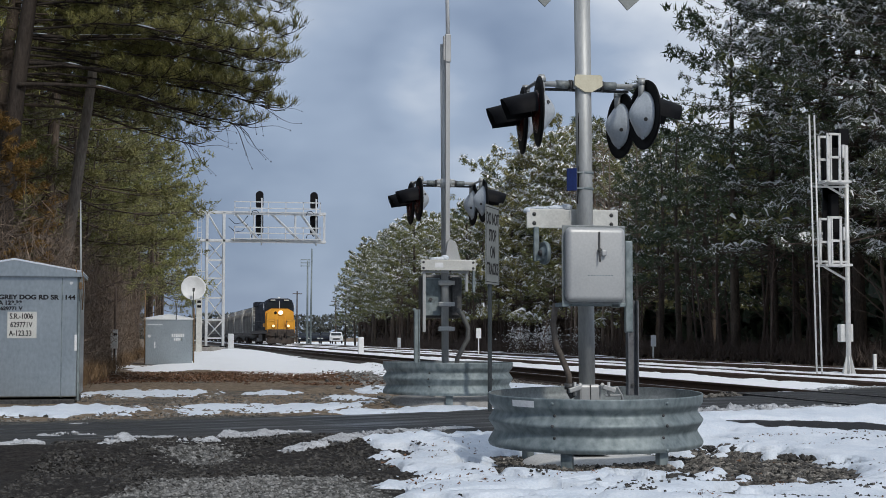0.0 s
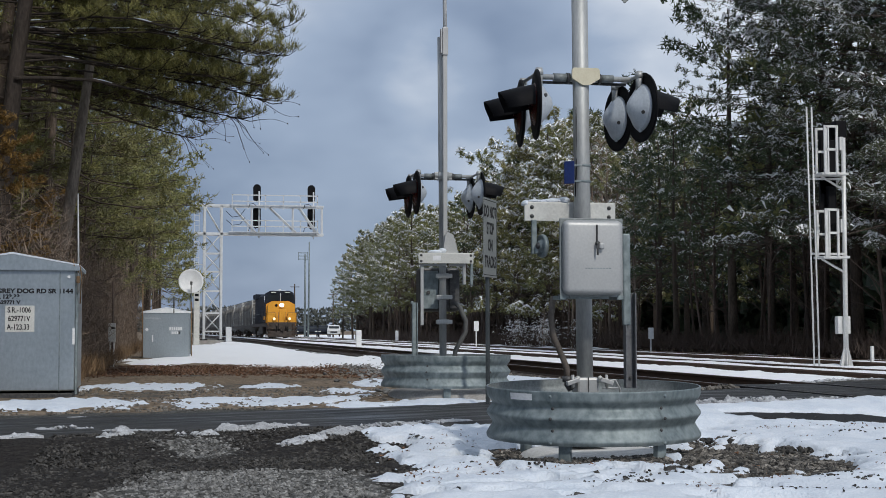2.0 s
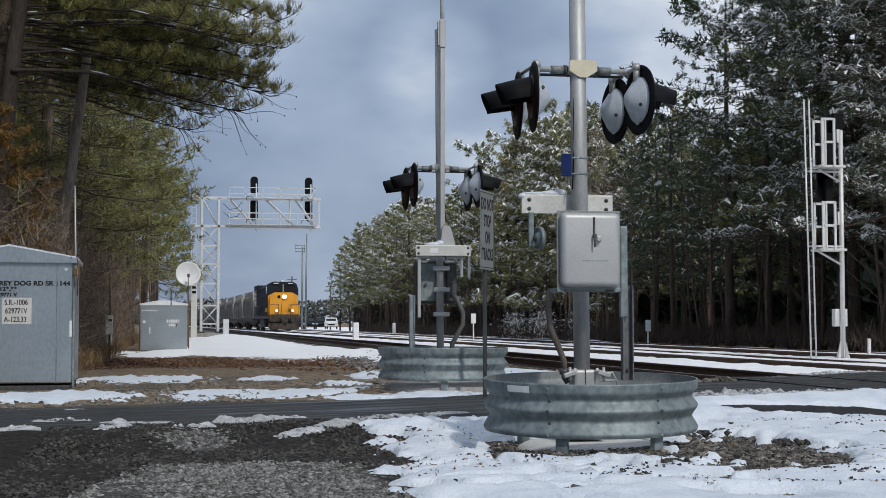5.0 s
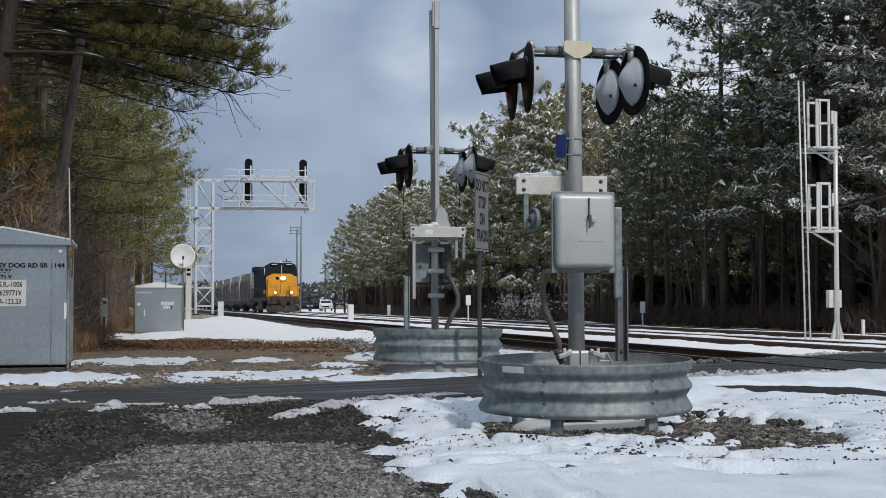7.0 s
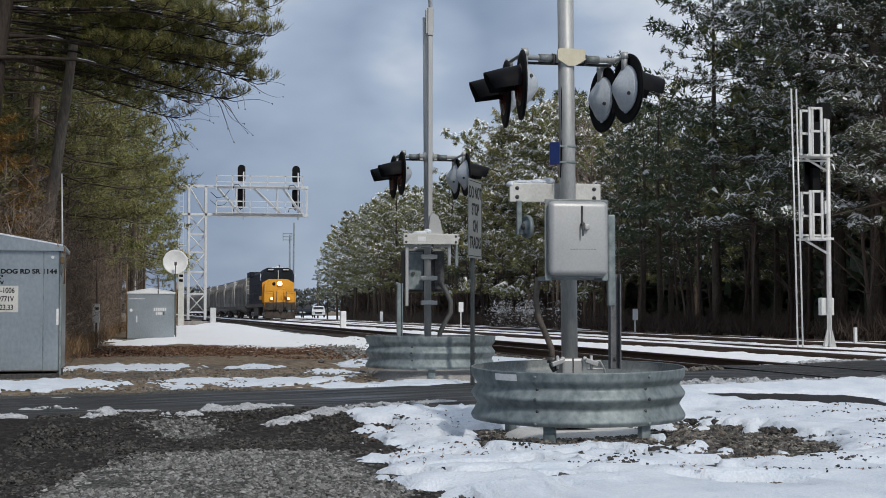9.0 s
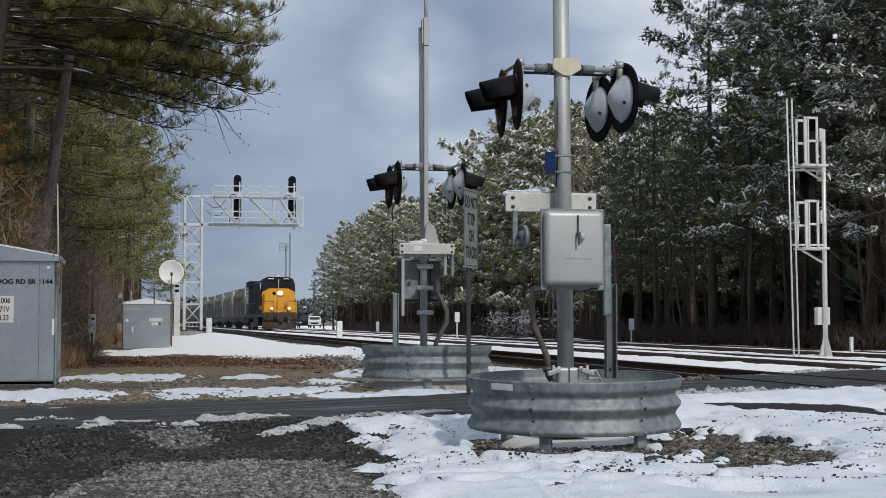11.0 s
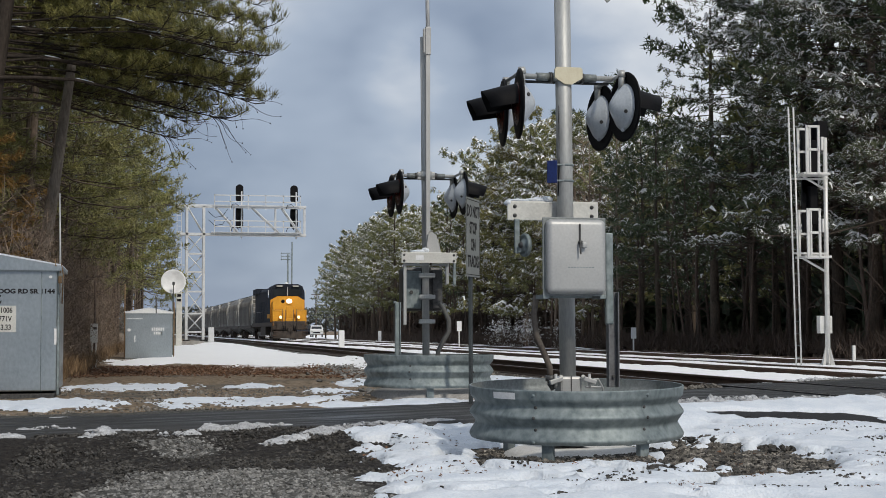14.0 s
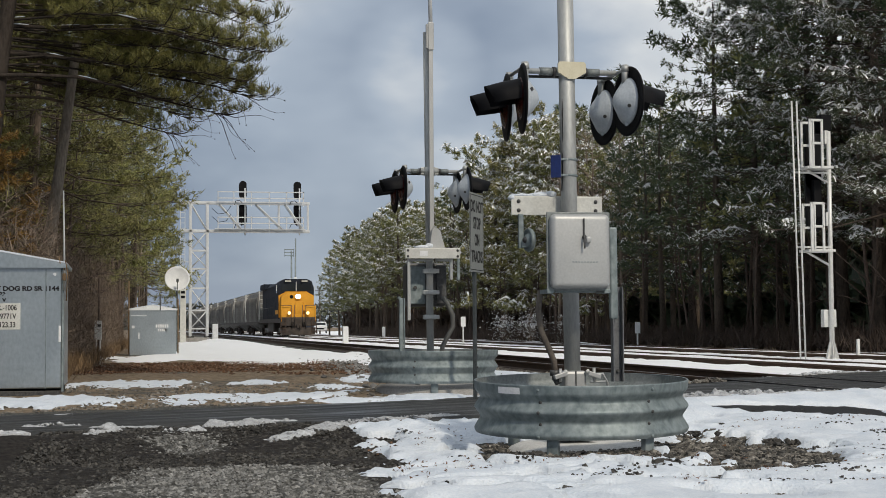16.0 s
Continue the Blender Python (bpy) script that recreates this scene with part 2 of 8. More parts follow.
# frosted needles of the far pines, paled in colour to paint in haze
FROSTED_HAZE = frosted("frosted_needles_haze_paled", (0.145, 0.165, 0.085), (0.37, 0.37, 0.19), (0.62, 0.64, 0.62), 0.42)
RUSSET = material("russet_dead_foliage", (0.100, 0.058, 0.014), (0.28, 0.160, 0.034), 0.75, 0, 0.8, 9, 0, vary=0.4, rand="island")
# snow toned blue-grey, which paints in cloud shade over the foreground
SNOW = material("snow", (0.57, 0.635, 0.715), (0.78, 0.815, 0.86), 0.6, 0, 3, 55, 0.85, 0.016)
# whiter copy with sunshine put into its colour, for bank and tracks
SNOW_SUNLIT = material("snow_toned_sunlit", (0.87, 0.885, 0.905), (0.95, 0.955, 0.96), 0.6, 0, 3, 30, 0.30, 0.02)
FROST = material("clinging_snow", (0.70, 0.71, 0.725), (0.90, 0.905, 0.91), 0.7, 0, 3, 20, 0, vary=0.15, rand="island")
SLUSH = material("dirty_slush", (0.24, 0.245, 0.25), (0.58, 0.59, 0.61), 0.5, 0, 14, 70, 0.5, 0.02, vary=0.18, rand="island")
STONE = material("grey_gravel", (0.065, 0.064, 0.061), (0.27, 0.266, 0.255), 0.85, 0, 9, 60, 0.3, 0.01, vary=0.55, rand="island", spec=0.2)
BALLAST = material("ballast", (0.045, 0.038, 0.032), (0.17, 0.15, 0.13), 0.9, 0, 2.5, 30, 0.9, 0.05)
ASPHALT_DARK = material("soaked_asphalt", (0.010, 0.010, 0.011), (0.028, 0.028, 0.030), 0.8, 0, 1.5, 60, 0.4, 0.006, spec=0.2)
# pale tone of the mound that stands in for snow under the ring
MOUND_PALE = material("pale_mound", (0.48, 0.48, 0.47), (0.68, 0.68, 0.67), 0.85, 0, 4, 50, 0.3, 0.006)
CONCRETE = material("concrete", (0.22, 0.21, 0.20), (0.40, 0.39, 0.37), 0.85, 0, 4, 50, 0.3, 0.006)
STRAW = material("dry_grass", (0.085, 0.050, 0.026), (0.23, 0.150, 0.080), 0.85, 0, 2, 12, 0, vary=0.4, rand="island")
YELLOW = material("yellow_loco_paint", (0.62, 0.285, 0.026), (0.80, 0.385, 0.045), 0.6, 0, 1.2, 18, 0.03, 0.004, spec=0.25)
NAVY = material("dark_blue_loco_paint", (0.009, 0.012, 0.020), (0.026, 0.032, 0.046), 0.7, 0, 1.2, 18, 0.05, 0.004, spec=0.15)
GRIME = material("grimy_black_steel", (0.020, 0.016, 0.014), (0.085, 0.066, 0.054), 0.75, 0.1, 2, 20, 0.3, 0.01)
RUSTY = material("grimy_brown_steel", (0.030, 0.019, 0.014), (0.095, 0.058, 0.040), 0.8, 0.1, 2, 20, 0.3, 0.01)
HOPPER = material("weathered_grey_hopper", (0.11, 0.105, 0.097), (0.30, 0.29, 0.27), 0.8, 0, 0.6, 10, 0.05, 0.004, vary=0.3, stretch=(1, 1, 0.3), spec=0.15)
LAMP = material("lit_headlight", (1.0, 0.86, 0.62), (1.0, 0.90, 0.70), 0.3, 0, 5, 50, 0, glow=2.2)
LAMPWARM = material("lit_ditch_light", (1.0, 0.72, 0.36), (1.0, 0.78, 0.42), 0.3, 0, 5, 50, 0, glow=1.3)
LEAFY = material("dead_leaf_bits", (0.048, 0.025, 0.015), (0.20, 0.102, 0.054), 0.85, 0, 4, 30, 0, vary=0.5, rand="island")
MUDSTONE = material("muddy_stones", (0.016, 0.0155, 0.0145), (0.095, 0.089, 0.081), 0.7, 0, 9, 60, 0.3, 0.01, vary=0.6, rand="island", spec=0.2)
BALLASTSTONE = material("brown_grey_stones", (0.055, 0.050, 0.045), (0.26, 0.24, 0.21), 0.85, 0, 9, 60, 0.3, 0.01, vary=0.5, rand="island", spec=0.2)
GLASS = bpy.data.materials.new("dark_window_glass")
GLASS.use_nodes = True
GLASS.node_tree.nodes["Principled BSDF"].inputs["Base Color"].default_value = (0.02, 0.025, 0.03, 1)
GLASS.node_tree.nodes["Principled BSDF"].inputs["Roughness"].default_value = 0.08


def ground_material():
    """Gravel, wet soil and leaf litter, mixed by the masks that the ground's mesh carries."""
    m = bpy.data.materials.new("ground_soil")
    m.use_nodes = True
    t = m.node_tree
    p = t.nodes["Principled BSDF"]
    tc = node(t, "ShaderNodeTexCoord")

    def noisy(scale, a, b, lo, hi, detail=5.0):
        n = node(t, "ShaderNodeTexNoise", Scale=scale, Detail=detail, Roughness=0.65)
        t.links.new(tc.outputs["Object"], n.inputs["Vector"])
        r = node(t, "ShaderNodeValToRGB")
        r.color_ramp.elements[0].position, r.color_ramp.elements[0].color = lo, (*a, 1)
        r.color_ramp.elements[1].position, r.color_ramp.elements[1].color = hi, (*b, 1)
        t.links.new(n.outputs["Fac"], r.inputs["Fac"])
        return n, r

    def blend(mask, a, b):
        at = node(t, "ShaderNodeAttribute")
        at.attribute_name = mask
        n = node(t, "ShaderNodeTexNoise", Scale=2.2, Detail=6.0, Roughness=0.7)
        t.links.new(tc.outputs["Object"], n.inputs["Vector"])
        s = node(t, "ShaderNodeMath")
        s.operation = "ADD"
        t.links.new(at.outputs["Fac"], s.inputs[0])
        t.links.new(n.outputs["Fac"], s.inputs[1])
        r = node(t, "ShaderNodeMapRange")
        r.inputs["From Min"].default_value, r.inputs["From Max"].default_value = 0.85, 1.15
        t.links.new(s.outputs[0], r.inputs["Value"])
        mx = node(t, "ShaderNodeMix")
        mx.data_type = "RGBA"
        t.links.new(r.outputs["Result"], mx.inputs["Factor"])
        t.links.new(a, mx.inputs["A"])
        t.links.new(b, mx.inputs["B"])
        return mx.outputs["Result"]

    g, gravel = noisy(42, (0.022, 0.021, 0.019), (0.17, 0.165, 0.15), 0.38, 0.68)
    _, mud = noisy(20, (0.012, 0.010, 0.009), (0.060, 0.052, 0.045), 0.40, 0.74)
    _, litter = noisy(7, (0.060, 0.041, 0.027), (0.36, 0.28, 0.195), 0.34, 0.68, 9.0)
    c = blend("mud", gravel.outputs["Color"], mud.outputs["Color"])
    c = blend("litter", c, litter.outputs["Color"])
    t.links.new(c, p.inputs["Base Color"])
    p.inputs["Roughness"].default_value = 0.8
    p.inputs["Specular IOR Level"].default_value = 0.15
    bp = node(t, "ShaderNodeBump", Strength=0.8, Distance=0.03)
    t.links.new(g.outputs["Fac"], bp.inputs["Height"])
    t.links.new(bp.outputs["Normal"], p.inputs["Normal"])
    return m


SOIL = ground_material()


def road_material():
    """Worn asphalt with wet streaks along the way of the traffic and thin grit at the sides."""
    m = bpy.data.materials.new("wet_asphalt")
    m.use_nodes = True
    t = m.node_tree
    p = t.nodes["Principled BSDF"]
    tc = node(t, "ShaderNodeTexCoord")
    along = node(t, "ShaderNodeMapping")
    along.vector_type = "TEXTURE"
    along.inputs["Rotation"].default_value = (0, 0, radians(25))
    along.inputs["Scale"].default_value = (3.2, 0.42, 1)
    t.links.new(tc.outputs["Object"], along.inputs["Vector"])
    streak = node(t, "ShaderNodeTexNoise", Scale=1.6, Detail=6.0, Roughness=0.62)
    t.links.new(along.outputs["Vector"], streak.inputs["Vector"])
    grain = node(t, "ShaderNodeTexNoise", Scale=75.0, Detail=3.0, Roughness=0.7)
    blot = node(t, "ShaderNodeTexNoise", Scale=3.5, Detail=7.0, Roughness=0.7)
    for n in (grain, blot):
        t.links.new(tc.outputs["Object"], n.inputs["Vector"])
    tone = node(t, "ShaderNodeValToRGB")
    tone.color_ramp.elements[0].position, tone.color_ramp.elements[0].color = 0.36, (0.013, 0.0135, 0.0145, 1)
    tone.color_ramp.elements[1].position, tone.color_ramp.elements[1].color = 0.66, (0.058, 0.058, 0.057, 1)
    mixed = node(t, "ShaderNodeMath")
    mixed.operation = "MULTIPLY_ADD"
    t.links.new(grain.outputs["Fac"], mixed.inputs[0])
    mixed.inputs[1].default_value = 0.28
    less = node(t, "ShaderNodeMath")
    less.operation = "MULTIPLY"
    less.inputs[1].default_value = 0.72
    t.links.new(streak.outputs["Fac"], less.inputs[0])
    t.links.new(less.outputs[0], mixed.inputs[2])
    t.links.new(mixed.outputs[0], tone.inputs["Fac"])
    grit = node(t, "ShaderNodeMapRange")
    grit.inputs["From Min"].default_value, grit.inputs["From Max"].default_value = 0.56, 0.72
    grit.inputs["To Max"].default_value = 0.55
    t.links.new(blot.outputs["Fac"], grit.inputs["Value"])
    mx = node(t, "ShaderNodeMix")
    mx.data_type = "RGBA"
    t.links.new(grit.outputs["Result"], mx.inputs["Factor"])
    t.links.new(tone.outputs["Color"], mx.inputs["A"])
    mx.inputs["B"].default_value = (0.115, 0.108, 0.098, 1)
    t.links.new(mx.outputs["Result"], p.inputs["Base Color"])
    wet = node(t, "ShaderNodeMapRange")
    wet.inputs["From Min"].default_value, wet.inputs["From Max"].default_value = 0.38, 0.60
    wet.inputs["To Min"].default_value, wet.inputs["To Max"].default_value = 0.34, 0.82
    t.links.new(streak.outputs["Fac"], wet.inputs["Value"])
    t.links.new(wet.outputs["Result"], p.inputs["Roughness"])
    p.inputs["Specular IOR Level"].default_value = 0.22
    bp = node(t, "ShaderNodeBump", Strength=0.5, Distance=0.008)
    t.links.new(grain.outputs["Fac"], bp.inputs["Height"])
    t.links.new(bp.outputs["Normal"], p.inputs["Normal"])
    return m


ASPHALT = road_material()

# ---- mesh tools ----
class Shape:
    """Vertices and faces of one mesh; faces of round forms are smooth."""

    def __init__(self):
        self.v, self.f, self.s = [], [], []

    def put(self, verts, faces, smooth=False):
        n = len(self.v)
        self.v += [tuple(p) for p in verts]
        self.f += [tuple(i + n for i in f) for f in faces]
        self.s += [smooth] * len(faces)
        return self

    def box(self, centre, size, bevel=0.0, turn=None):
        """A box, its edges chamfered."""
        x, y, z = (s / 2 for s in size)
        b = min(bevel, 0.45 * min(size))
        m = Matrix.Translation(centre) @ (turn.to_4x4() if turn else Matrix())
        if not b:
            pts = [(i * x, j * y, k * z) for i in (-1, 1) for j in (-1, 1) for k in (-1, 1)]
            fs = [(0, 1, 3, 2), (4, 6, 7, 5), (0, 4, 5, 1), (2, 3, 7, 6), (0, 2, 6, 4), (1, 5, 7, 3)]
            return self.put([m @ Vector(p) for p in pts], fs)
        bm = bmesh.new()
        bmesh.ops.create_cube(bm, size=1, matrix=Matrix.Diagonal((*size, 1)))
        bmesh.ops.bevel(bm, geom=bm.edges[:], offset=b, segments=2, profile=0.5, affect="EDGES")
        bm.verts.index_update()
        self.put([m @ v.co for v in bm.verts], [[v.index for v in f.verts] for f in bm.faces])
        bm.free()
        return self

    def soft_box(self, centre, size, bevel):
        """A pressed box with rounded edges."""
        bm = bmesh.new()
        bmesh.ops.create_cube(bm, size=1, matrix=Matrix.Diagonal((*size, 1)))
        bmesh.ops.bevel(bm, geom=bm.edges[:], offset=bevel, segments=5, profile=0.5, affect="EDGES")
        bm.verts.index_update()
        self.put([Vector(centre) + v.co for v in bm.verts], [[v.index for v in f.verts] for f in bm.faces], True)
        bm.free()
        return self

    def tube(self, points, radii, n=10, caps=True):
        """A round bar along points; radii: one for all, or one a point."""
        pts = [Vector(p) for p in points]
        rr = radii if isinstance(radii, (list, tuple)) else [radii] * len(pts)
        verts, faces = [], []
        up = None
        for i, p in enumerate(pts):
            d = (pts[min(i + 1, len(pts) - 1)] - pts[max(i - 1, 0)]).normalized()
            if up is None:
                up = Vector((0, 0, 1)) if abs(d.z) < 0.9 else Vector((0, 1, 0))
            a = d.cross(up).normalized()
            up = a.cross(d).normalized()
            for k in range(n):
                w = 2 * math.pi * k / n
                verts.append(p + (a * math.cos(w) + up * math.sin(w)) * rr[i])
        for i in range(len(pts) - 1):
            for k in range(n):
                faces.append((i * n + k, i * n + (k + 1) % n, (i + 1) * n + (k + 1) % n, (i + 1) * n + k))
        self.put(verts, faces, True)
        if caps:
            base = len(self.v) - len(verts)
            self.f += [tuple(base + k for k in range(n)), tuple(base + len(verts) - 1 - k for k in range(n))]
            self.s += [False, False]
        return self

    def lathe(self, profile, n=32, m=None, smooth=True, arc=2 * math.pi):
        """Turns (radius, height) pairs round the z axis, then places the form by m."""
        m = m or Matrix()
        full = abs(arc - 2 * math.pi) < 1e-6
        cols = n if full else n + 1
        verts = [m @ Vector((r * math.cos(arc * k / n), r * math.sin(arc * k / n), z)) for r, z in profile for k in range(cols)]
        faces = []
        for i in range(len(profile) - 1):
            for k in range(n):
                k2 = (k + 1) % cols
                faces.append((i * cols + k, i * cols + k2, (i + 1) * cols + k2, (i + 1) * cols + k))
        return self.put(verts, faces, smooth)

    def blob(self, centre, size, n=10):
        """A squashed ball with a slightly uneven skin."""
        m = Matrix.Translation(centre) @ Matrix.Diagonal((*[d / 2 for d in size], 1))
        ring_pts = [(math.sin(math.pi * k / 6), -math.cos(math.pi * k / 6)) for k in range(7)]
        start = len(self.v)
        self.lathe(ring_pts, n, m)
        c = Vector(centre)
        for i in range(start, len(self.v)):
            p = Vector(self.v[i])
            self.v[i] = tuple(c + (p - c) * (1 + 0.18 * noise.noise(p * 23)))
        return self

    def prism(self, outline, y0, y1, m=None):
        """An (x, z) outline drawn out from y0 to y1."""
        m = m or Matrix()
        n = len(outline)
        verts = [m @ Vector((x, y, z)) for y in (y0, y1) for x, z in outline]
        faces = [(k, (k + 1) % n, n + (k + 1) % n, n + k) for k in range(n)]
        faces += [tuple(range(n - 1, -1, -1)), tuple(range(n, 2 * n))]
        return self.put(verts, faces)

    def mesh(self, name, mat):
        me = bpy.data.meshes.new(name)
        me.from_pydata(self.v, [], self.f)
        me.polygons.foreach_set("use_smooth", self.s)
        me.materials.append(mat)
        bm = bmesh.new()
        bm.from_mesh(me)
        bmesh.ops.recalc_face_normals(bm, faces=bm.faces)
        bm.to_mesh(me)
        bm.free()
        me.update()
        return me


def part(name, shape, mat, parent=None, label="", m=None):
    ob = new(name, shape.mesh(name, mat) if isinstance(shape, Shape) else shape)
    if parent is not None:
        ob.parent = parent
    if m is not None:
        ob.matrix_basis = m
    return tagged(ob, label)


def thing(name, label, category, m=None, group="", kind=""):
    ob = new(name)
    ob.empty_display_size = 0.2
    if m is not None:
        ob.matrix_basis = m
    return tagged(ob, label, category, group, kind)


def triangles(name, mat, tri):
    """One mesh out of an array of loose triangles, shape (n, 3, 3)."""
    n = len(tri)
    me = bpy.data.meshes.new(name)
    me.vertices.add(3 * n)
    me.vertices.foreach_set("co", tri.reshape(-1).astype(np.float32))
    me.loops.add(3 * n)
    me.loops.foreach_set("vertex_index", np.arange(3 * n, dtype=np.int32))
    me.polygons.add(n)
    me.polygons.foreach_set("loop_start", np.arange(0, 3 * n, 3, dtype=np.int32))
    me.materials.append(mat)
    me.update(calc_edges=True)
    return me


def sheet(name, mat, xs, ys, z, masks=None):
    """A height field over a grid of uneven steps."""
    gx, gy = np.meshgrid(xs, ys)
    co = np.stack([gx, gy, z], -1).reshape(-1, 3)
    nx, ny = len(xs), len(ys)
    i = (np.arange(ny - 1)[:, None] * nx + np.arange(nx - 1)[None, :]).reshape(-1)
    quads = np.stack([i, i + 1, i + nx + 1, i + nx], -1)
    me = bpy.data.meshes.new(name)
    me.vertices.add(len(co))
    me.vertices.foreach_set("co", co.reshape(-1).astype(np.float32))
    me.loops.add(4 * len(quads))
    me.loops.foreach_set("vertex_index", quads.reshape(-1).astype(np.int32))
    me.polygons.add(len(quads))
    me.polygons.foreach_set("loop_start", np.arange(0, 4 * len(quads), 4, dtype=np.int32))
    me.polygons.foreach_set("use_smooth", np.ones(len(quads), dtype=bool))
    me.materials.append(mat)
    for k, a in (masks or {}).items():
        me.attributes.new(k, "FLOAT", "POINT").data.foreach_set("value", a.reshape(-1).astype(np.float32))
    me.update(calc_edges=True)
    return new(name, me)


def smooth(a, b, x):
    t = np.clip((x - a) / (b - a), 0, 1)
    return t * t * (3 - 2 * t)


def ripple(x, y, size, seed, octaves=4):
    """Value noise about 0, -1 to 1."""
    out, amp, total = 0.0, 1.0, 0.0
    for o in range(octaves):
        table = np.random.RandomState(seed + 17 * o).rand(256, 256) * 2 - 1
        u, v = x / size * 2 ** o + 31.7 * o + 500, y / size * 2 ** o + 11.3 * o + 500
        i, j = np.floor(u).astype(int), np.floor(v).astype(int)
        fu, fv = u - i, v - j
        fu, fv = fu * fu * (3 - 2 * fu), fv * fv * (3 - 2 * fv)
        i0, i1, j0, j1 = i % 256, (i + 1) % 256, j % 256, (j + 1) % 256
        n = (table[i0, j0] * (1 - fu) + table[i1, j0] * fu) * (1 - fv) + (table[i0, j1] * (1 - fu) + table[i1, j1] * fu) * fv
        out, total, amp = out + n * amp, total + amp, amp * 0.55
    return out / total

# ---- ground, road, snow, tracks ----
RAIL_Z = 0.17
TRACKS = (9.5, 14.3, 19.0)
ROAD_NEAR = ((-60, -9), (-1.5, 12.0), (3.0, 13.5), (7.0, 15.4), (16.0, 19.7), (70, 45))
ROAD_FAR = ((-60, -6), (-1.5, 14.9), (0.5, 15.7), (3.0, 16.7), (7.0, 19.4), (11.0, 22.6), (16.0, 25.5), (70, 52))


def edge(line, x):
    return np.interp(x, [p[0] for p in line], [p[1] for p in line])


def land(x, y):
    """Height of the bare ground."""
    x, y = np.asarray(x, float), np.asarray(y, float)
    near, far = edge(ROAD_NEAR, x), edge(ROAD_FAR, x)
    off = np.maximum(np.maximum(near - y, y - far), 0)
    on_road = 1 - smooth(0.1, 1.6, off)
    behind = 0.10 - 0.07 * smooth(18, 24, y) - 0.13 * smooth(28, 46, y)
    base = np.where(y < (near + far) / 2, 0.045, behind)
    base = base + 0.14 * np.exp(-((x - 3.6) ** 2 + (y - 18.0) ** 2) / 1.6)
    base = base + 0.045 * np.exp(-((x - 3.95) ** 2 + (y - 10.25) ** 2) / 0.45) + 0.028 * np.exp(-((x - 3.05) ** 2 + (y - 10.05) ** 2) / 0.25)
    bed = smooth(6.6, 8.2, x) * (1 - smooth(21.5, 23.5, x))
    base = base * (1 - bed) + (-0.03) * bed
    base = base - 0.35 * smooth(23.5, 27, x)
    z = base * (1 - on_road) + 0.155 * on_road
    return z


def spaced(stops):
    """Uneven steps: (from, step) pairs up to the last value."""
    out = []
    for (a, step), (b, _) in zip(stops, stops[1:]):
        out += list(np.linspace(a, b, max(2, int(round((b - a) / step))), endpoint=False))
    return np.array(out + [stops[-1][0]])


def clean_gravel(x, y):
    """1 where the verge is clean pale gravel, 0 where it is muddy."""
    wob = 0.22 * ripple(x, y, 0.8, 9)
    main = np.minimum(np.minimum(10.30 - y, 1.47 - x), 0.36 + x - 0.22 * (y - 8.5)) + wob
    spot = 0.35 * (1 - np.hypot((x - 0.42) / 0.42, (y - 11.75) / 0.75)) + wob * 0.8
    return np.maximum(smooth(-0.08, 0.16, main), 0.75 * smooth(-0.05, 0.2, spot))


def build_ground():
    xs = spaced([(-1500, 250), (-60, 6), (-6, 0.3), (-2.2, 0.11), (8, 0.5), (24, 1.0), (60, 20), (400, 300), (1500, 0)])
    ys = spaced([(-400, 60), (-10, 2), (7, 0.08), (14, 0.2), (24, 0.8), (60, 2), (130, 20), (600, 300), (2500, 0)])
    gx, gy = np.meshgrid(xs, ys)
    rough = 0.018 * ripple(gx, gy, 0.5, 3) + 0.012 * ripple(gx, gy, 0.16, 5, 2)
    road = (gy > edge(ROAD_NEAR, gx) - 0.1) & (gy < edge(ROAD_FAR, gx) + 0.1)
    z = land(gx, gy) + np.where(road, -0.03, rough)
    near = edge(ROAD_NEAR, gx)
    mud = np.where(gy < near + 1, 1.1 * (1 - clean_gravel(gx, gy)), 0.25 + 0.4 * ripple(gx, gy, 3, 11))
    mud = np.where((gx > 2.3) & (gy < near), 0.0, mud)
    mud = np.where(gy < 7.0, 0.3 + 0.3 * ripple(gx, gy, 1.5, 12), mud)
    litter = np.where(gy > near + 1, smooth(15.4, 17.0, gy) * (1 - smooth(7, 8.2, gx)) * 0.95, 0)
    litter = litter * (0.75 + 0.6 * ripple(gx, gy, 1.6, 13))
    litter = np.maximum(litter, smooth(22.5, 24, gx))
    litter = np.maximum(litter, smooth(1.8, 2.6, -gx) * smooth(18, 20, gy))
    ob = sheet("ground", SOIL, xs, ys, z, {"mud": mud, "litter": litter})
    tagged(ob, "grey gravel and dark mud with brown leaf litter", "ground", kind="structure")


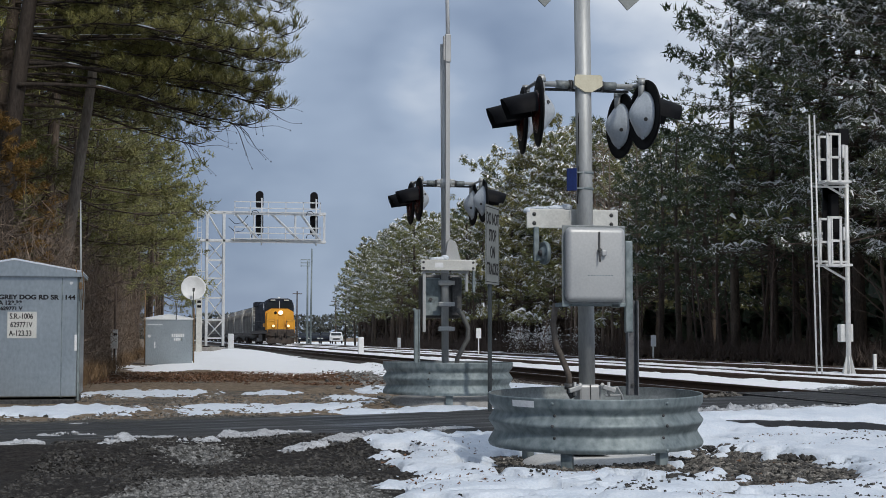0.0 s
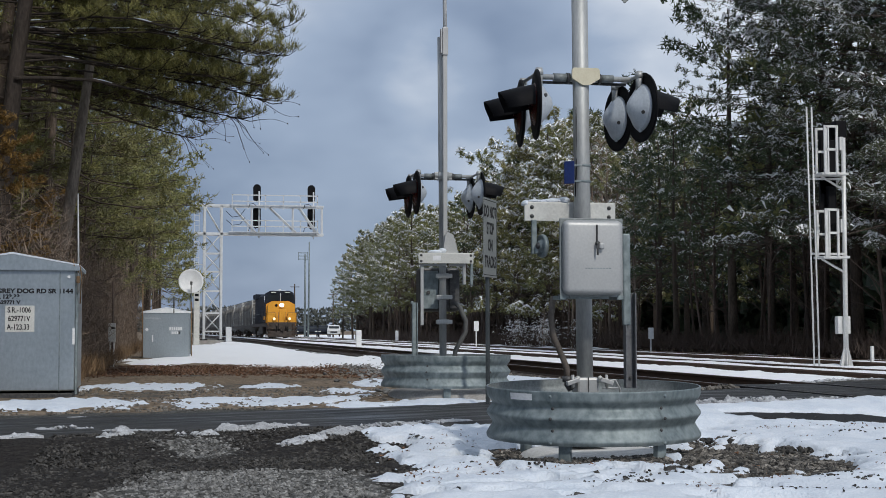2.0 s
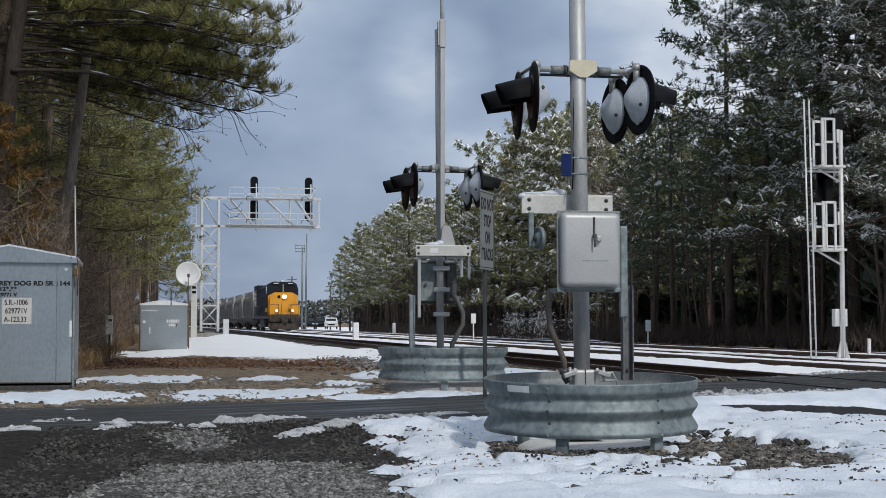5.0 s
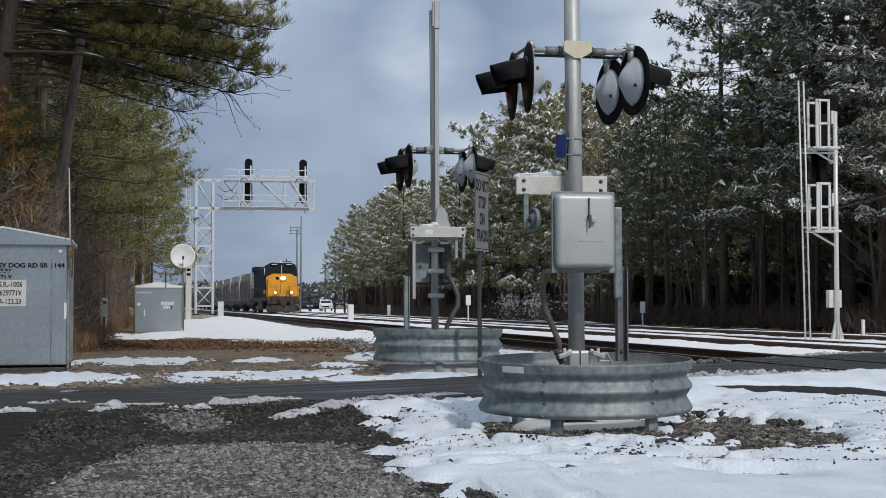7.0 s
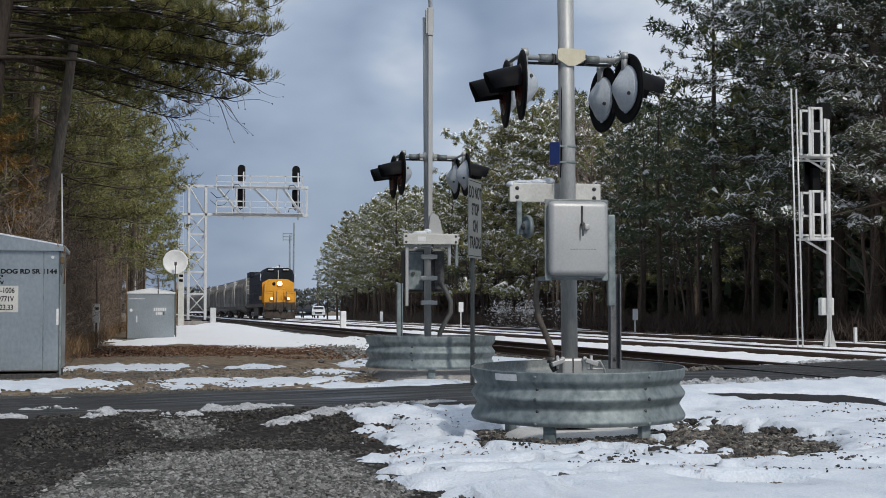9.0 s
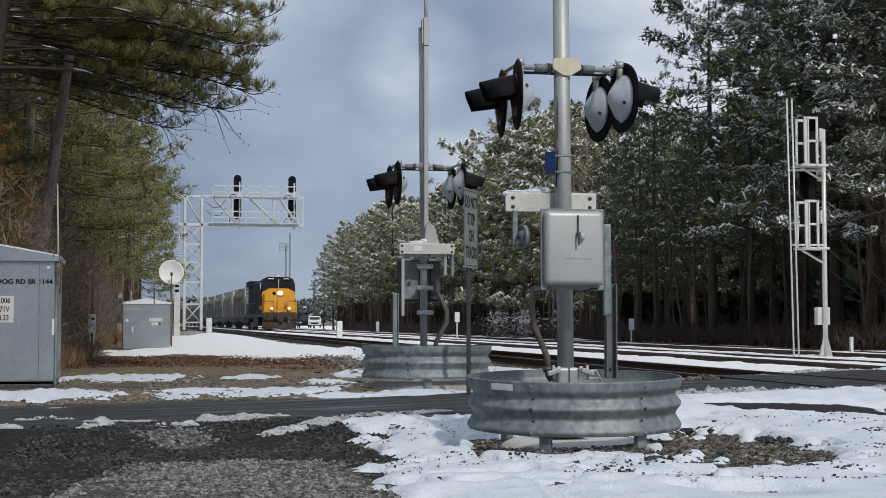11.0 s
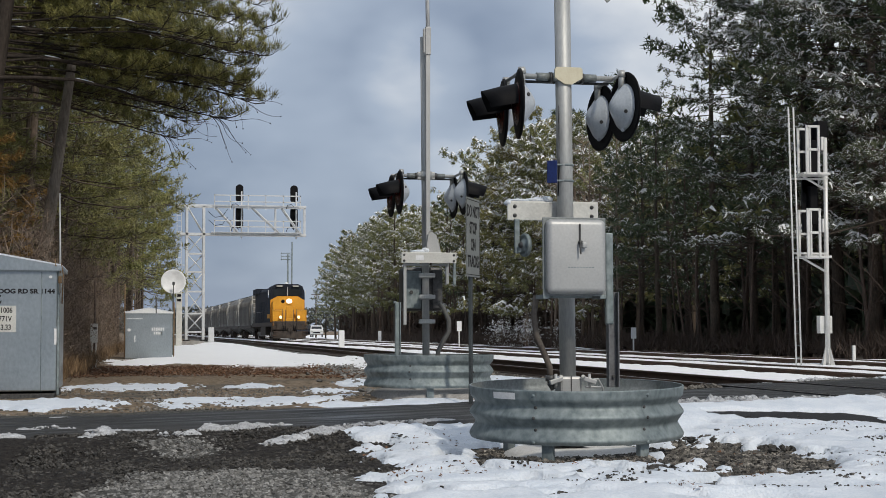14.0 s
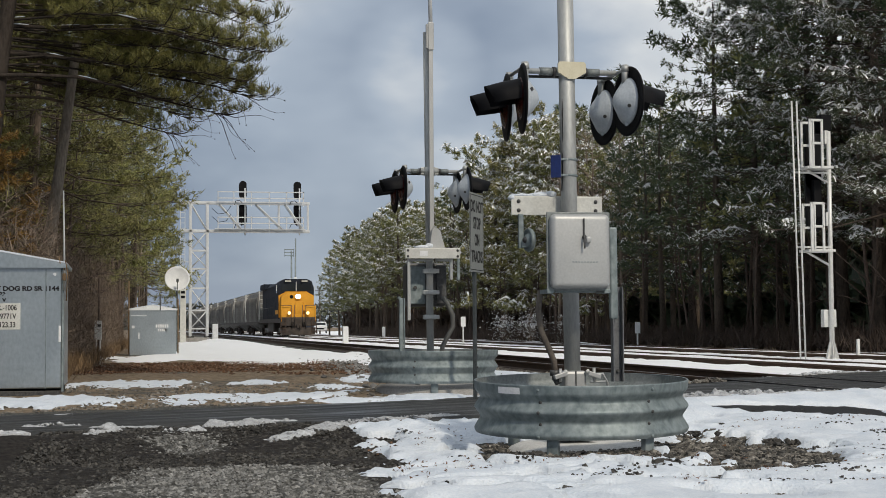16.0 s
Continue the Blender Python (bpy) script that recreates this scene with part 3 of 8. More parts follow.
def build_road():
    u = spaced([(-60, 4), (-3, 0.08), (9, 0.25), (18, 4), (70, 0)])
    v = np.linspace(0, 1, 25)
    gu, gv = np.meshgrid(u, v)
    wob_n, wob_f = 0.24 * ripple(u, u * 0, 0.7, 21), 0.14 * ripple(u, u * 0 + 7, 0.8, 22)
    gy = (edge(ROAD_NEAR, u) + wob_n) * (1 - gv) + (edge(ROAD_FAR, u) + wob_f) * gv
    z = 0.158 + 0.004 * ripple(gu, gy, 0.8, 23) + 0.006 * np.sin(np.pi * gv)
    z = np.where((gv < 0.01) | (gv > 0.99), z - 0.05, z)
    ob = sheet("road", ASPHALT, u, v, z)
    co = np.stack([gu, gy, z], -1).reshape(-1).astype(np.float32)
    ob.data.vertices.foreach_set("co", co)
    ob.data.update()
    tagged(ob, "wet dark asphalt country road over the crossing", "road", kind="structure")
    # a strip of bare asphalt beside the road
    xs, ys = np.linspace(5.6, 14, 60), np.linspace(0, 1, 30)
    gx, gv = np.meshgrid(xs, ys)
    low, high = np.maximum(14.2 - 0.9 * (gx - 5.7), 9.0), 14.95 + 0.4 * (gx - 5.7)
    gy = low + gv * (high - low)
    lay = sheet("pavement", ASPHALT_DARK, xs, ys, land(gx, gy) + 0.03)
    lay.data.vertices.foreach_set("co", np.stack([gx, gy, land(gx, gy) + 0.035], -1).reshape(-1).astype(np.float32))
    lay.data.update()
    tagged(lay, "bare dark asphalt strip beside the road", "pavement", kind="structure")


SNOWPATCHES = []
SNOW_TOP = []


def top_of(x, y):
    """Height of the snow, or of the ground where none lies."""
    xs, ys, z = SNOW_TOP
    i, j = np.searchsorted(ys, y).clip(0, len(ys) - 1), np.searchsorted(xs, x).clip(0, len(xs) - 1)
    return np.maximum(z[i, j], land(x, y))


def patch(x, y, rx, ry, turn=0.0, deep=0.06):
    SNOWPATCHES.append((x, y, rx, ry, radians(turn), deep * (0.6 if ry < 3 else 1.0)))


patch(-1.10, 18.84, 0.95, 1.58, -10, 0.10)
patch(0.06, 26.15, 1.10, 1.56, -9, 0.05)
patch(0.97, 19.52, 0.58, 1.25, -10, 0.05)
patch(0.64, 18.03, 0.27, 0.67, -10, 0.04)
patch(2.17, 26.06, 0.39, 1.31, -10, 0.04)
patch(1.99, 18.78, 0.78, 1.06, -10, 0.07)
patch(4.16, 27.43, 0.31, 1.80, -9, 0.06)
patch(3.22, 23.68, 0.36, 0.88, -10, 0.05)
patch(0.89, 53.48, 1.18, 5.84, -8, 0.12)
patch(-0.59, 55.68, 0.40, 3.12, -8, 0.05)
patch(7.15, 44.95, 0.52, 8.97, -8, 0.07)
patch(8.04, 53.10, 0.50, 7.48, -7, 0.06)
patch(6.70, 16.0, 0.60, 0.40, 20, 0.05)
patch(7.70, 16.3, 0.90, 0.36, 22, 0.05)
patch(8.80, 16.6, 0.80, 0.36, 22, 0.05)
patch(9.91, 28.23, 0.79, 1.62, -10, 0.10)
patch(11.90, 29.97, 0.96, 1.87, -9, 0.10)
patch(12.57, 27.79, 1.24, 1.65, -9, 0.09)
patch(14.22, 28.19, 0.92, 1.40, -9, 0.09)
patch(8.14, 28.51, 0.67, 1.92, -9, 0.08)
patch(3.3, 17.05, 1.3, 0.38, 22, 0.10)
patch(4.9, 17.9, 1.0, 0.40, 25, 0.10)
patch(4.6, 78, 3.2, 36, 0, 0.20)
patch(6.5, 56, 1.5, 12, 0, 0.16)
patch(3.7, 60, 2.6, 13, 0, 0.15)
patch(6.7, 104, 1.4, 42, 0, 0.18)
patch(7.4, 27, 0.9, 5, 0, 0.13)
patch(6.4, 23.5, 0.9, 1.6, 20, 0.10)
patch(13.2, 26, 1.5, 2.2, 20, 0.08)
patch(29, 260, 9, 190, 0, 0.25)
patch(58, 330, 36, 100, 0, 0.3)


# pushed-up slush: from, to, width, height, crumbs, crumb size
HEAPS = ((-0.80, 13.20, -0.40, 13.25, 0.05, 0.05, 90, 0.05), (-0.30, 12.20, -0.12, 12.55, 0.05, 0.12, 110, 0.06), (0.30, 12.30, 0.55, 12.36, 0.05, 0.08, 120, 0.06),
         (0.72, 12.75, 1.15, 13.05, 0.07, 0.12, 240, 0.065), (1.21, 13.35, 1.38, 13.35, 0.05, 0.035, 40, 0.05), (1.08, 11.85, 1.50, 12.45, 0.06, 0.07, 170, 0.055),
         (1.50, 12.45, 2.30, 13.35, 0.06, 0.09, 300, 0.06), (-1.05, 12.35, -0.86, 12.4, 0.05, 0.05, 45, 0.05), (-0.25, 12.95, 0.0, 12.9, 0.04, 0.03, 24, 0.04),
         (0.10, 12.85, 0.22, 12.9, 0.04, 0.03, 16, 0.035), (-0.62, 15.0, -0.45, 15.05, 0.06, 0.012, 14, 0.035), (2.2, 13.25, 2.9, 13.7, 0.08, 0.05, 110, 0.055),
         (5.6, 15.75, 6.6, 16.1, 0.13, 0.13, 420, 0.085), (6.6, 16.1, 7.4, 16.25, 0.13, 0.15, 420, 0.09), (7.4, 16.25, 8.6, 16.6, 0.13, 0.11, 420, 0.08),
         (8.75, 16.8, 10.5, 17.6, 0.15, 0.08, 300, 0.08), (7.3, 20.4, 8.5, 21.3, 0.12, 0.08, 240, 0.075), (8.9, 21.7, 10.05, 22.5, 0.12, 0.06, 200, 0.07),
         (10.5, 22.7, 13.4, 24.8, 0.14, 0.10, 460, 0.08), (2.6, 16.75, 6.4, 19.0, 0.14, 0.05, 520, 0.06))


def snow_depth(x, y):
    d = np.full(x.shape, -0.3)
    rough, torn = ripple(x * 1.6, y, 0.5, 91, 3), ripple(x * 1.3, y * 0.7, 0.16, 95, 3)
    for px, py, rx, ry, turn, deep in SNOWPATCHES:
        dx, dy = x - px, y - py
        u = (dx * math.cos(turn) + dy * math.sin(turn)) / rx
        v = (-dx * math.sin(turn) + dy * math.cos(turn)) / ry
        r = np.sqrt(u * u + v * v) + ((0.34 * rough + 0.62 * torn) if rx < 2 and ry < 3 else 0.10 * torn)
        d = np.maximum(d, np.where(r < 1, ((1.0 - r) * 1.8).clip(0, 1) * deep, ((1.0 - r) * 0.12).clip(-0.3, 0)))
    return d


def build_snow():
    # near sheet
    xs = spaced([(-2.4, 0.042), (5.4, 0.065), (8.6, 0.16), (14, 0)])
    ys = spaced([(3.0, 0.4), (7.6, 0.037), (11.8, 0.032), (13.5, 0.05), (18, 0.13), (34, 0)])
    gx, gy = np.meshgrid(xs, ys)
    near = edge(ROAD_NEAR, gx)
    # the wide foreground drift
    edge_x = 1.62 + 0.16 * np.sin(gy * 1.3) + 0.35 * smooth(11.2, 13.2, gy)
    field = np.minimum(gx - edge_x + 0.25 * ripple(gx, gy, 0.6, 37, 3), (near - 0.35 + 0.75 * smooth(4.6, 5.6, gx) + 0.3 * ripple(gx, gy, 0.8, 38, 3)) - gy)
    field = np.minimum(np.minimum(field, gy - 4.3), 0.5) * 0.13
    bare = np.exp(-(((gx - 3.25) / 0.95) ** 2 + ((gy - 10.75) / 0.95) ** 2) ** 2) * 0.20
    bare += np.exp(-(((gx - 4.15) / 0.72) ** 2 + ((gy - 10.0) / 0.95) ** 2) ** 1.2) * 0.20
    bare += np.exp(-(((gx - 4.65 - 0.12 * (gy - 11.2)) / 0.34) ** 2 + ((gy - 11.2) / 0.95) ** 2) ** 1.2) * 0.17
    bare += np.exp(-(((gx - 3.2) / 0.95) ** 2 + ((gy - 9.95) / 0.28) ** 2) ** 2) * 0.13
    bare += np.exp(-(((gx - 3.95) / 0.35) ** 2 + ((gy - 9.05) / 0.22) ** 2)) * 0.14
    bare += np.exp(-(((gx - 2.45) / 0.14) ** 2 + ((gy - 9.4) / 0.14) ** 2)) * 0.12
    strip = np.minimum(gx - 5.75, np.minimum(gy - (13.80 - 0.72 * (gx - 6.0)), (14.30 + 0.28 * (gx - 6.0)) - gy)) + 0.12 * ripple(gx, gy, 0.4, 39, 2)
    bare += 0.3 * smooth(-0.05, 0.12, strip)
    for hx, hy, ax, ay, turn in ((5.25, 12.7, 0.10, 0.55, 20), (4.88, 11.5, 0.22, 0.35, 10), (3.30, 7.62, 0.34, 0.14, -8), (3.02, 7.75, 0.10, 0.08, 0), (2.45, 8.00, 0.20, 0.06, -20), (1.97, 8.55, 0.20, 0.05, -8), (2.62, 8.75, 0.26, 0.035, 4), (3.28, 8.95, 0.12, 0.09, 0), (3.70, 8.70, 0.34, 0.10, 5), (1.95, 9.50, 0.14, 0.10, 0),
                                (2.67, 10.04, 0.13, 0.06, 0), (3.46, 9.41, 0.09, 0.08, 0), (4.93, 10.81, 0.14, 0.14, 0), (5.5, 13.6, 0.12, 0.35, 30), (1.75, 9.9, 0.10, 0.18, 0), (2.0, 8.2, 0.16, 0.10, 30)):
        c, s = math.cos(radians(turn)), math.sin(radians(turn))
        u, v = ((gx - hx) * c + (gy - hy) * s) / ax, (-(gx - hx) * s + (gy - hy) * c) / ay
        bare += 0.13 * np.exp(-(u * u + v * v) ** 1.5)
    rag = ripple(gx, gy, 0.34, 90, 4)
    zone = np.maximum(np.exp(-(((gx - 3.6) / 1.7) ** 2 + ((gy - 10.2) / 2.0) ** 2) ** 2), 1 - smooth(1.9, 2.5, gx))
    bare += (0.02 + 0.12 * zone) * smooth(0.12, 0.32, rag)
    bare = bare * (0.85 + 1.1 * ripple(gx, gy, 0.28, 92, 3)).clip(0.1, 1.6)
    d0 = np.maximum(field - bare, snow_depth(gx, gy))
    d0 = d0 + 0.016 * ripple(gx, gy, 0.55, 31) + 0.020 * ripple(gx, gy, 0.24, 33, 4) + 0.008 * ripple(gx, gy, 0.10, 96, 2)
    crumbs = np.abs(ripple(gx, gy, 0.13, 36, 3))
    d = np.where(d0 > 0, np.where(gy > near, 0.014, 0.034) * (1 - np.exp(-d0 / 0.010)) + np.where(gy > near, 0.5, 0.7) * d0, 2.0 * d0)
    d = d + smooth(0, 0.03, d0) * (0.022 * ripple(gx, gy, 0.45, 97, 3) + 0.011 * ripple(gx, gy, 0.15, 99, 3))
    lumps = smooth(11.2, 12.0, gy) * smooth(-0.02, 0.04, d) * np.where(gy > edge(ROAD_FAR, gx) - 1.5, 0.25, 1.0) * np.where(gx > 4.5, 0.45, 1.0)
    d = d + lumps * (0.06 * crumbs - 0.015)
    d = np.where((gy > near) & (gy < edge(ROAD_FAR, gx)), d - 0.012, d)
    z = land(gx, gy) + d.clip(-0.25, 0.2)
    for tx in TRACKS[:2]:
        z = np.where(np.abs(gx - tx) < 0.95, np.minimum(z, -0.06), z)
    ob = sheet("snow_cover", SNOW, xs, ys, z)
    SNOW_TOP.extend((xs, ys, z))
    tagged(ob, "patchy melting white snow beside the road", "snow", kind="stuff")
    # banks and strips further off
    xs = spaced([(-3, 0.5), (1.5, 0.2), (9, 0.5), (24, 1.0), (36, 6.0), (96, 0)])
    ys = spaced([(34, 0.25), (60, 0.6), (130, 3), (420, 0)])
    gx, gy = np.meshgrid(xs, ys)
    d = snow_depth(gx, gy)
    d = d + 0.03 * ripple(gx, gy, 1.2, 35)
    z = land(gx, gy) + d.clip(-0.3, 0.2)
    ob = sheet("snow_bank", SNOW_SUNLIT, xs, ys, z)
    tagged(ob, "smooth white snow bank beside the railway", "snow", kind="stuff")
    # between the rails and the tracks
    xs = spaced([(8.2, 0.07), (20.4, 0.25), (24, 0)])
    ys = spaced([(14, 0.28), (45, 0.8), (110, 4), (420, 0)])
    gx, gy = np.meshgrid(xs, ys)
    z = 0.085 + 0.045 * ripple(gx, gy, 1.0, 41) + 0.02 * ripple(gx, gy, 0.3, 43, 2)
    for tx, fill in zip(TRACKS, (-0.2, 0.15, 0.14)):
        a = np.abs(gx - tx)
        z = np.where(a < 0.66, fill + 0.03 * ripple(gx, gy, 1.5, 45), z)
        z = np.where((a >= 0.60) & (a < 0.86), np.minimum(z, -0.2), z)
        z = np.where((a >= 0.86) & (a < 1.0), np.minimum(z, 0.03), z)
    z = np.where((gx < 9.5), -0.3, z)
    z = np.where(gx > 20.2, 0.05 + 0.10 * ripple(gx, gy, 2.2, 47), z)
    on = (gy > edge(ROAD_NEAR, gx) - 0.2) & (gy < edge(ROAD_FAR, gx) + 0.2)
    z = np.where(on, -0.3, z)
    z = np.where(gx > 22.6, -0.6, z)
    ob = sheet("snow_between_tracks", SNOW_SUNLIT, xs, ys, z)
    tagged(ob, "strips of snow lying between railway tracks", "snow", kind="stuff")


def stones(name, label, mat, x, y, size, seed, lift=0.0):
    """Loose broken stones: uneven blocks that lie as they fell."""
    rng = np.random.RandomState(seed)
    n = len(x)
    base = np.array([(a, b, c) for a in (-1, 1) for b in (-1, 1) for c in (-1, 1)], float) * 0.62
    faces = np.array([(0, 1, 3), (0, 3, 2), (4, 6, 7), (4, 7, 5), (0, 4, 5), (0, 5, 1), (2, 3, 7), (2, 7, 6), (0, 2, 6), (0, 6, 4), (1, 5, 7), (1, 7, 3)])
    v = base[None] * rng.uniform(0.7, 1.25, (n, 8, 1)) * rng.uniform(0.7, 1.3, (n, 1, 3)) + rng.normal(size=(n, 8, 3)) * 0.10
    q = rng.normal(size=(n, 4))
    q /= np.linalg.norm(q, axis=1, keepdims=True)
    w, qv = q[:, None, :1], q[:, None, 1:]
    v = v + 2 * np.cross(qv, np.cross(qv, v) + w * v)
    v = v * np.array([1, 1, 0.8]) * size * rng.uniform(0.45, 1.5, (n, 1, 1)) ** 1.3
    v += np.stack([x, y, land(x, y) + lift], -1)[:, None, :]
    me = bpy.data.meshes.new(name)
    idx = (np.arange(n)[:, None, None] * 8 + faces[None]).reshape(-1, 3)
    me.from_pydata(v.reshape(-1, 3).tolist(), [], idx.tolist())
    me.materials.append(mat)
    tagged(new(name, me), label, "gravel", kind="stuff")


def build_stones():
    rng = np.random.RandomState(51)
    n = 46000
    y = 6.8 + 6.3 * rng.rand(n) ** 1.25
    x = rng.uniform(-1.7, 2.5, n)
    keep = (y < edge(ROAD_NEAR, x) + 0.25) & (x > -1.75 + 0.06 * (13 - y)) & (x > -0.185 * y + 0.25 * y - 1.5)
    x, y = x[keep], y[keep]
    pale = clean_gravel(x, y) > rng.rand(len(x))
    thin = pale | (rng.rand(len(x)) < 0.55)
    x, y, pale = x[thin], y[thin], pale[thin]
    stones("loose_gravel", "loose grey gravel on the verge", STONE, x[pale], y[pale], 0.0135, 52)
    stones("muddy_gravel", "dark muddy gravel along the road edge", MUDSTONE, x[~pale], y[~pale], 0.0125, 56)
    # loose stones on the dry ground beyond the road
    n = 3600
    x, y = rng.uniform(-1.6, 5.8, n), 16.0 + 9.5 * rng.rand(n) ** 1.2
    keep = (y > edge(ROAD_FAR, x) + 0.1) & (ripple(x, y, 0.9, 63, 3) + 0.4 * rng.rand(n) > 0.05)
    stones("scattered_stones", "small tan and grey stones on dry soil", BALLASTSTONE, x[keep], y[keep], 0.019, 64, 0.004)
    # clods and stones that stick out of the snow
    n = 330
    spots = np.array([(3.46, 9.41, 0.07), (4.72, 11.9, 0.14), (5.22, 11.8, 0.10), (2.45, 8.00, 0.13), (1.97, 8.55, 0.14), (2.62, 8.75, 0.17), (3.28, 8.95, 0.09), (2.67, 10.04, 0.10), (4.93, 10.81, 0.13), (6.2, 13.9, 0.2), (5.0, 12.0, 0.12)])
    at = spots[rng.randint(len(spots), size=n)]
    stones("clods", "dark clods and stones breaking through the snow", MUDSTONE, at[:, 0] + rng.normal(size=n) * at[:, 2] * 0.8, at[:, 1] + rng.normal(size=n) * at[:, 2] * 0.6, 0.024, 60, 0.03)
    # small dark bits strewn over the snow
    spots = np.stack([rng.uniform(1.9, 6.8, 46), 7.7 + 5.0 * rng.rand(46) ** 1.3, rng.uniform(0.03, 0.13, 46)], -1)
    n = 900
    at = spots[rng.randint(len(spots), size=n)]
    x, y = at[:, 0] + rng.normal(size=n) * at[:, 2], at[:, 1] + rng.normal(size=n) * at[:, 2] * 0.6
    stones("clods", "small dark crumbs of soil strewn over snow", MUDSTONE, x, y, 0.009, 62, top_of(x, y) - land(x, y))
    n = 4400
    a, r = rng.uniform(0, 6.28, n), np.sqrt(rng.rand(n))
    x, y = np.concatenate([4.30 + 0.85 * r * np.cos(a) + 0.16 * r * np.sin(a), 3.3 + 0.98 * r * np.cos(a)]), np.concatenate([10.5 + 1.55 * r * np.sin(a), 10.60 + 1.10 * r * np.sin(a)])
    stones("foundation_gravel", "coarse brown-grey gravel round the signal foot", BALLASTSTONE, x[::2], y[::2], 0.017, 53, 0.0)
    stones("foundation_gravel", "dark stones and soil round the signal foot", MUDSTONE, x[1::2], y[1::2], 0.016, 61, 0.0)
    n = 500
    stones("foundation_gravel", "small brown stones in a thawed gap", BALLASTSTONE, 3.30 + 0.20 * rng.normal(size=n).clip(-1.7, 1.7), 7.62 + 0.09 * rng.normal(size=n).clip(-1.7, 1.7), 0.014, 65, 0.004)
    n = 2600
    y = 22 + 30 * rng.rand(n) ** 1.4
    x = np.interp(y, [22, 52], [5.2, 7.2]) + rng.normal(size=n) * 0.6
    stones("rubble", "grey rubble along the foot of the ballast", STONE, x, y, 0.05, 54, 0.01)
    n = 3000
    y = 17 + 30 * rng.rand(n) ** 1.6
    x = rng.uniform(7.6, 8.6, n)
    keep = y > edge(ROAD_FAR, x)
    stones("ballast_stones", "dark ballast stones beside the rails", BALLASTSTONE, x[keep], y[keep], 0.04, 55, 0.0)


def lumps(name, label, mat, x, y, z, size, seed):
    """Rounded uneven lumps of snow: jittered icosahedra."""
    rng = np.random.RandomState(seed)
    n = len(x)
    bm = bmesh.new()
    bmesh.ops.create_icosphere(bm, subdivisions=1, radius=1.0)
    base = np.array([tuple(v.co) for v in bm.verts])
    faces = np.array([[v.index for v in f.verts] for f in bm.faces])
    bm.free()
    v = base[None] * rng.uniform(0.7, 1.25, (n, len(base), 1)) * rng.uniform(0.6, 1.5, (n, 1, 3)) * np.array([1, 1, 0.7])
    v = v * (size * (0.35 + 1.2 * rng.rand(n) ** 4))[:, None, None] + np.stack([x, y, z], -1)[:, None, :]
    me = bpy.data.meshes.new(name)
    me.from_pydata(v.reshape(-1, 3).tolist(), [], (np.arange(n)[:, None, None] * len(base) + faces[None]).reshape(-1, 3).tolist())
    me.polygons.foreach_set("use_smooth", [True] * len(me.polygons))
    me.materials.append(mat)
    tagged(new(name, me), label, "slush", kind="stuff")


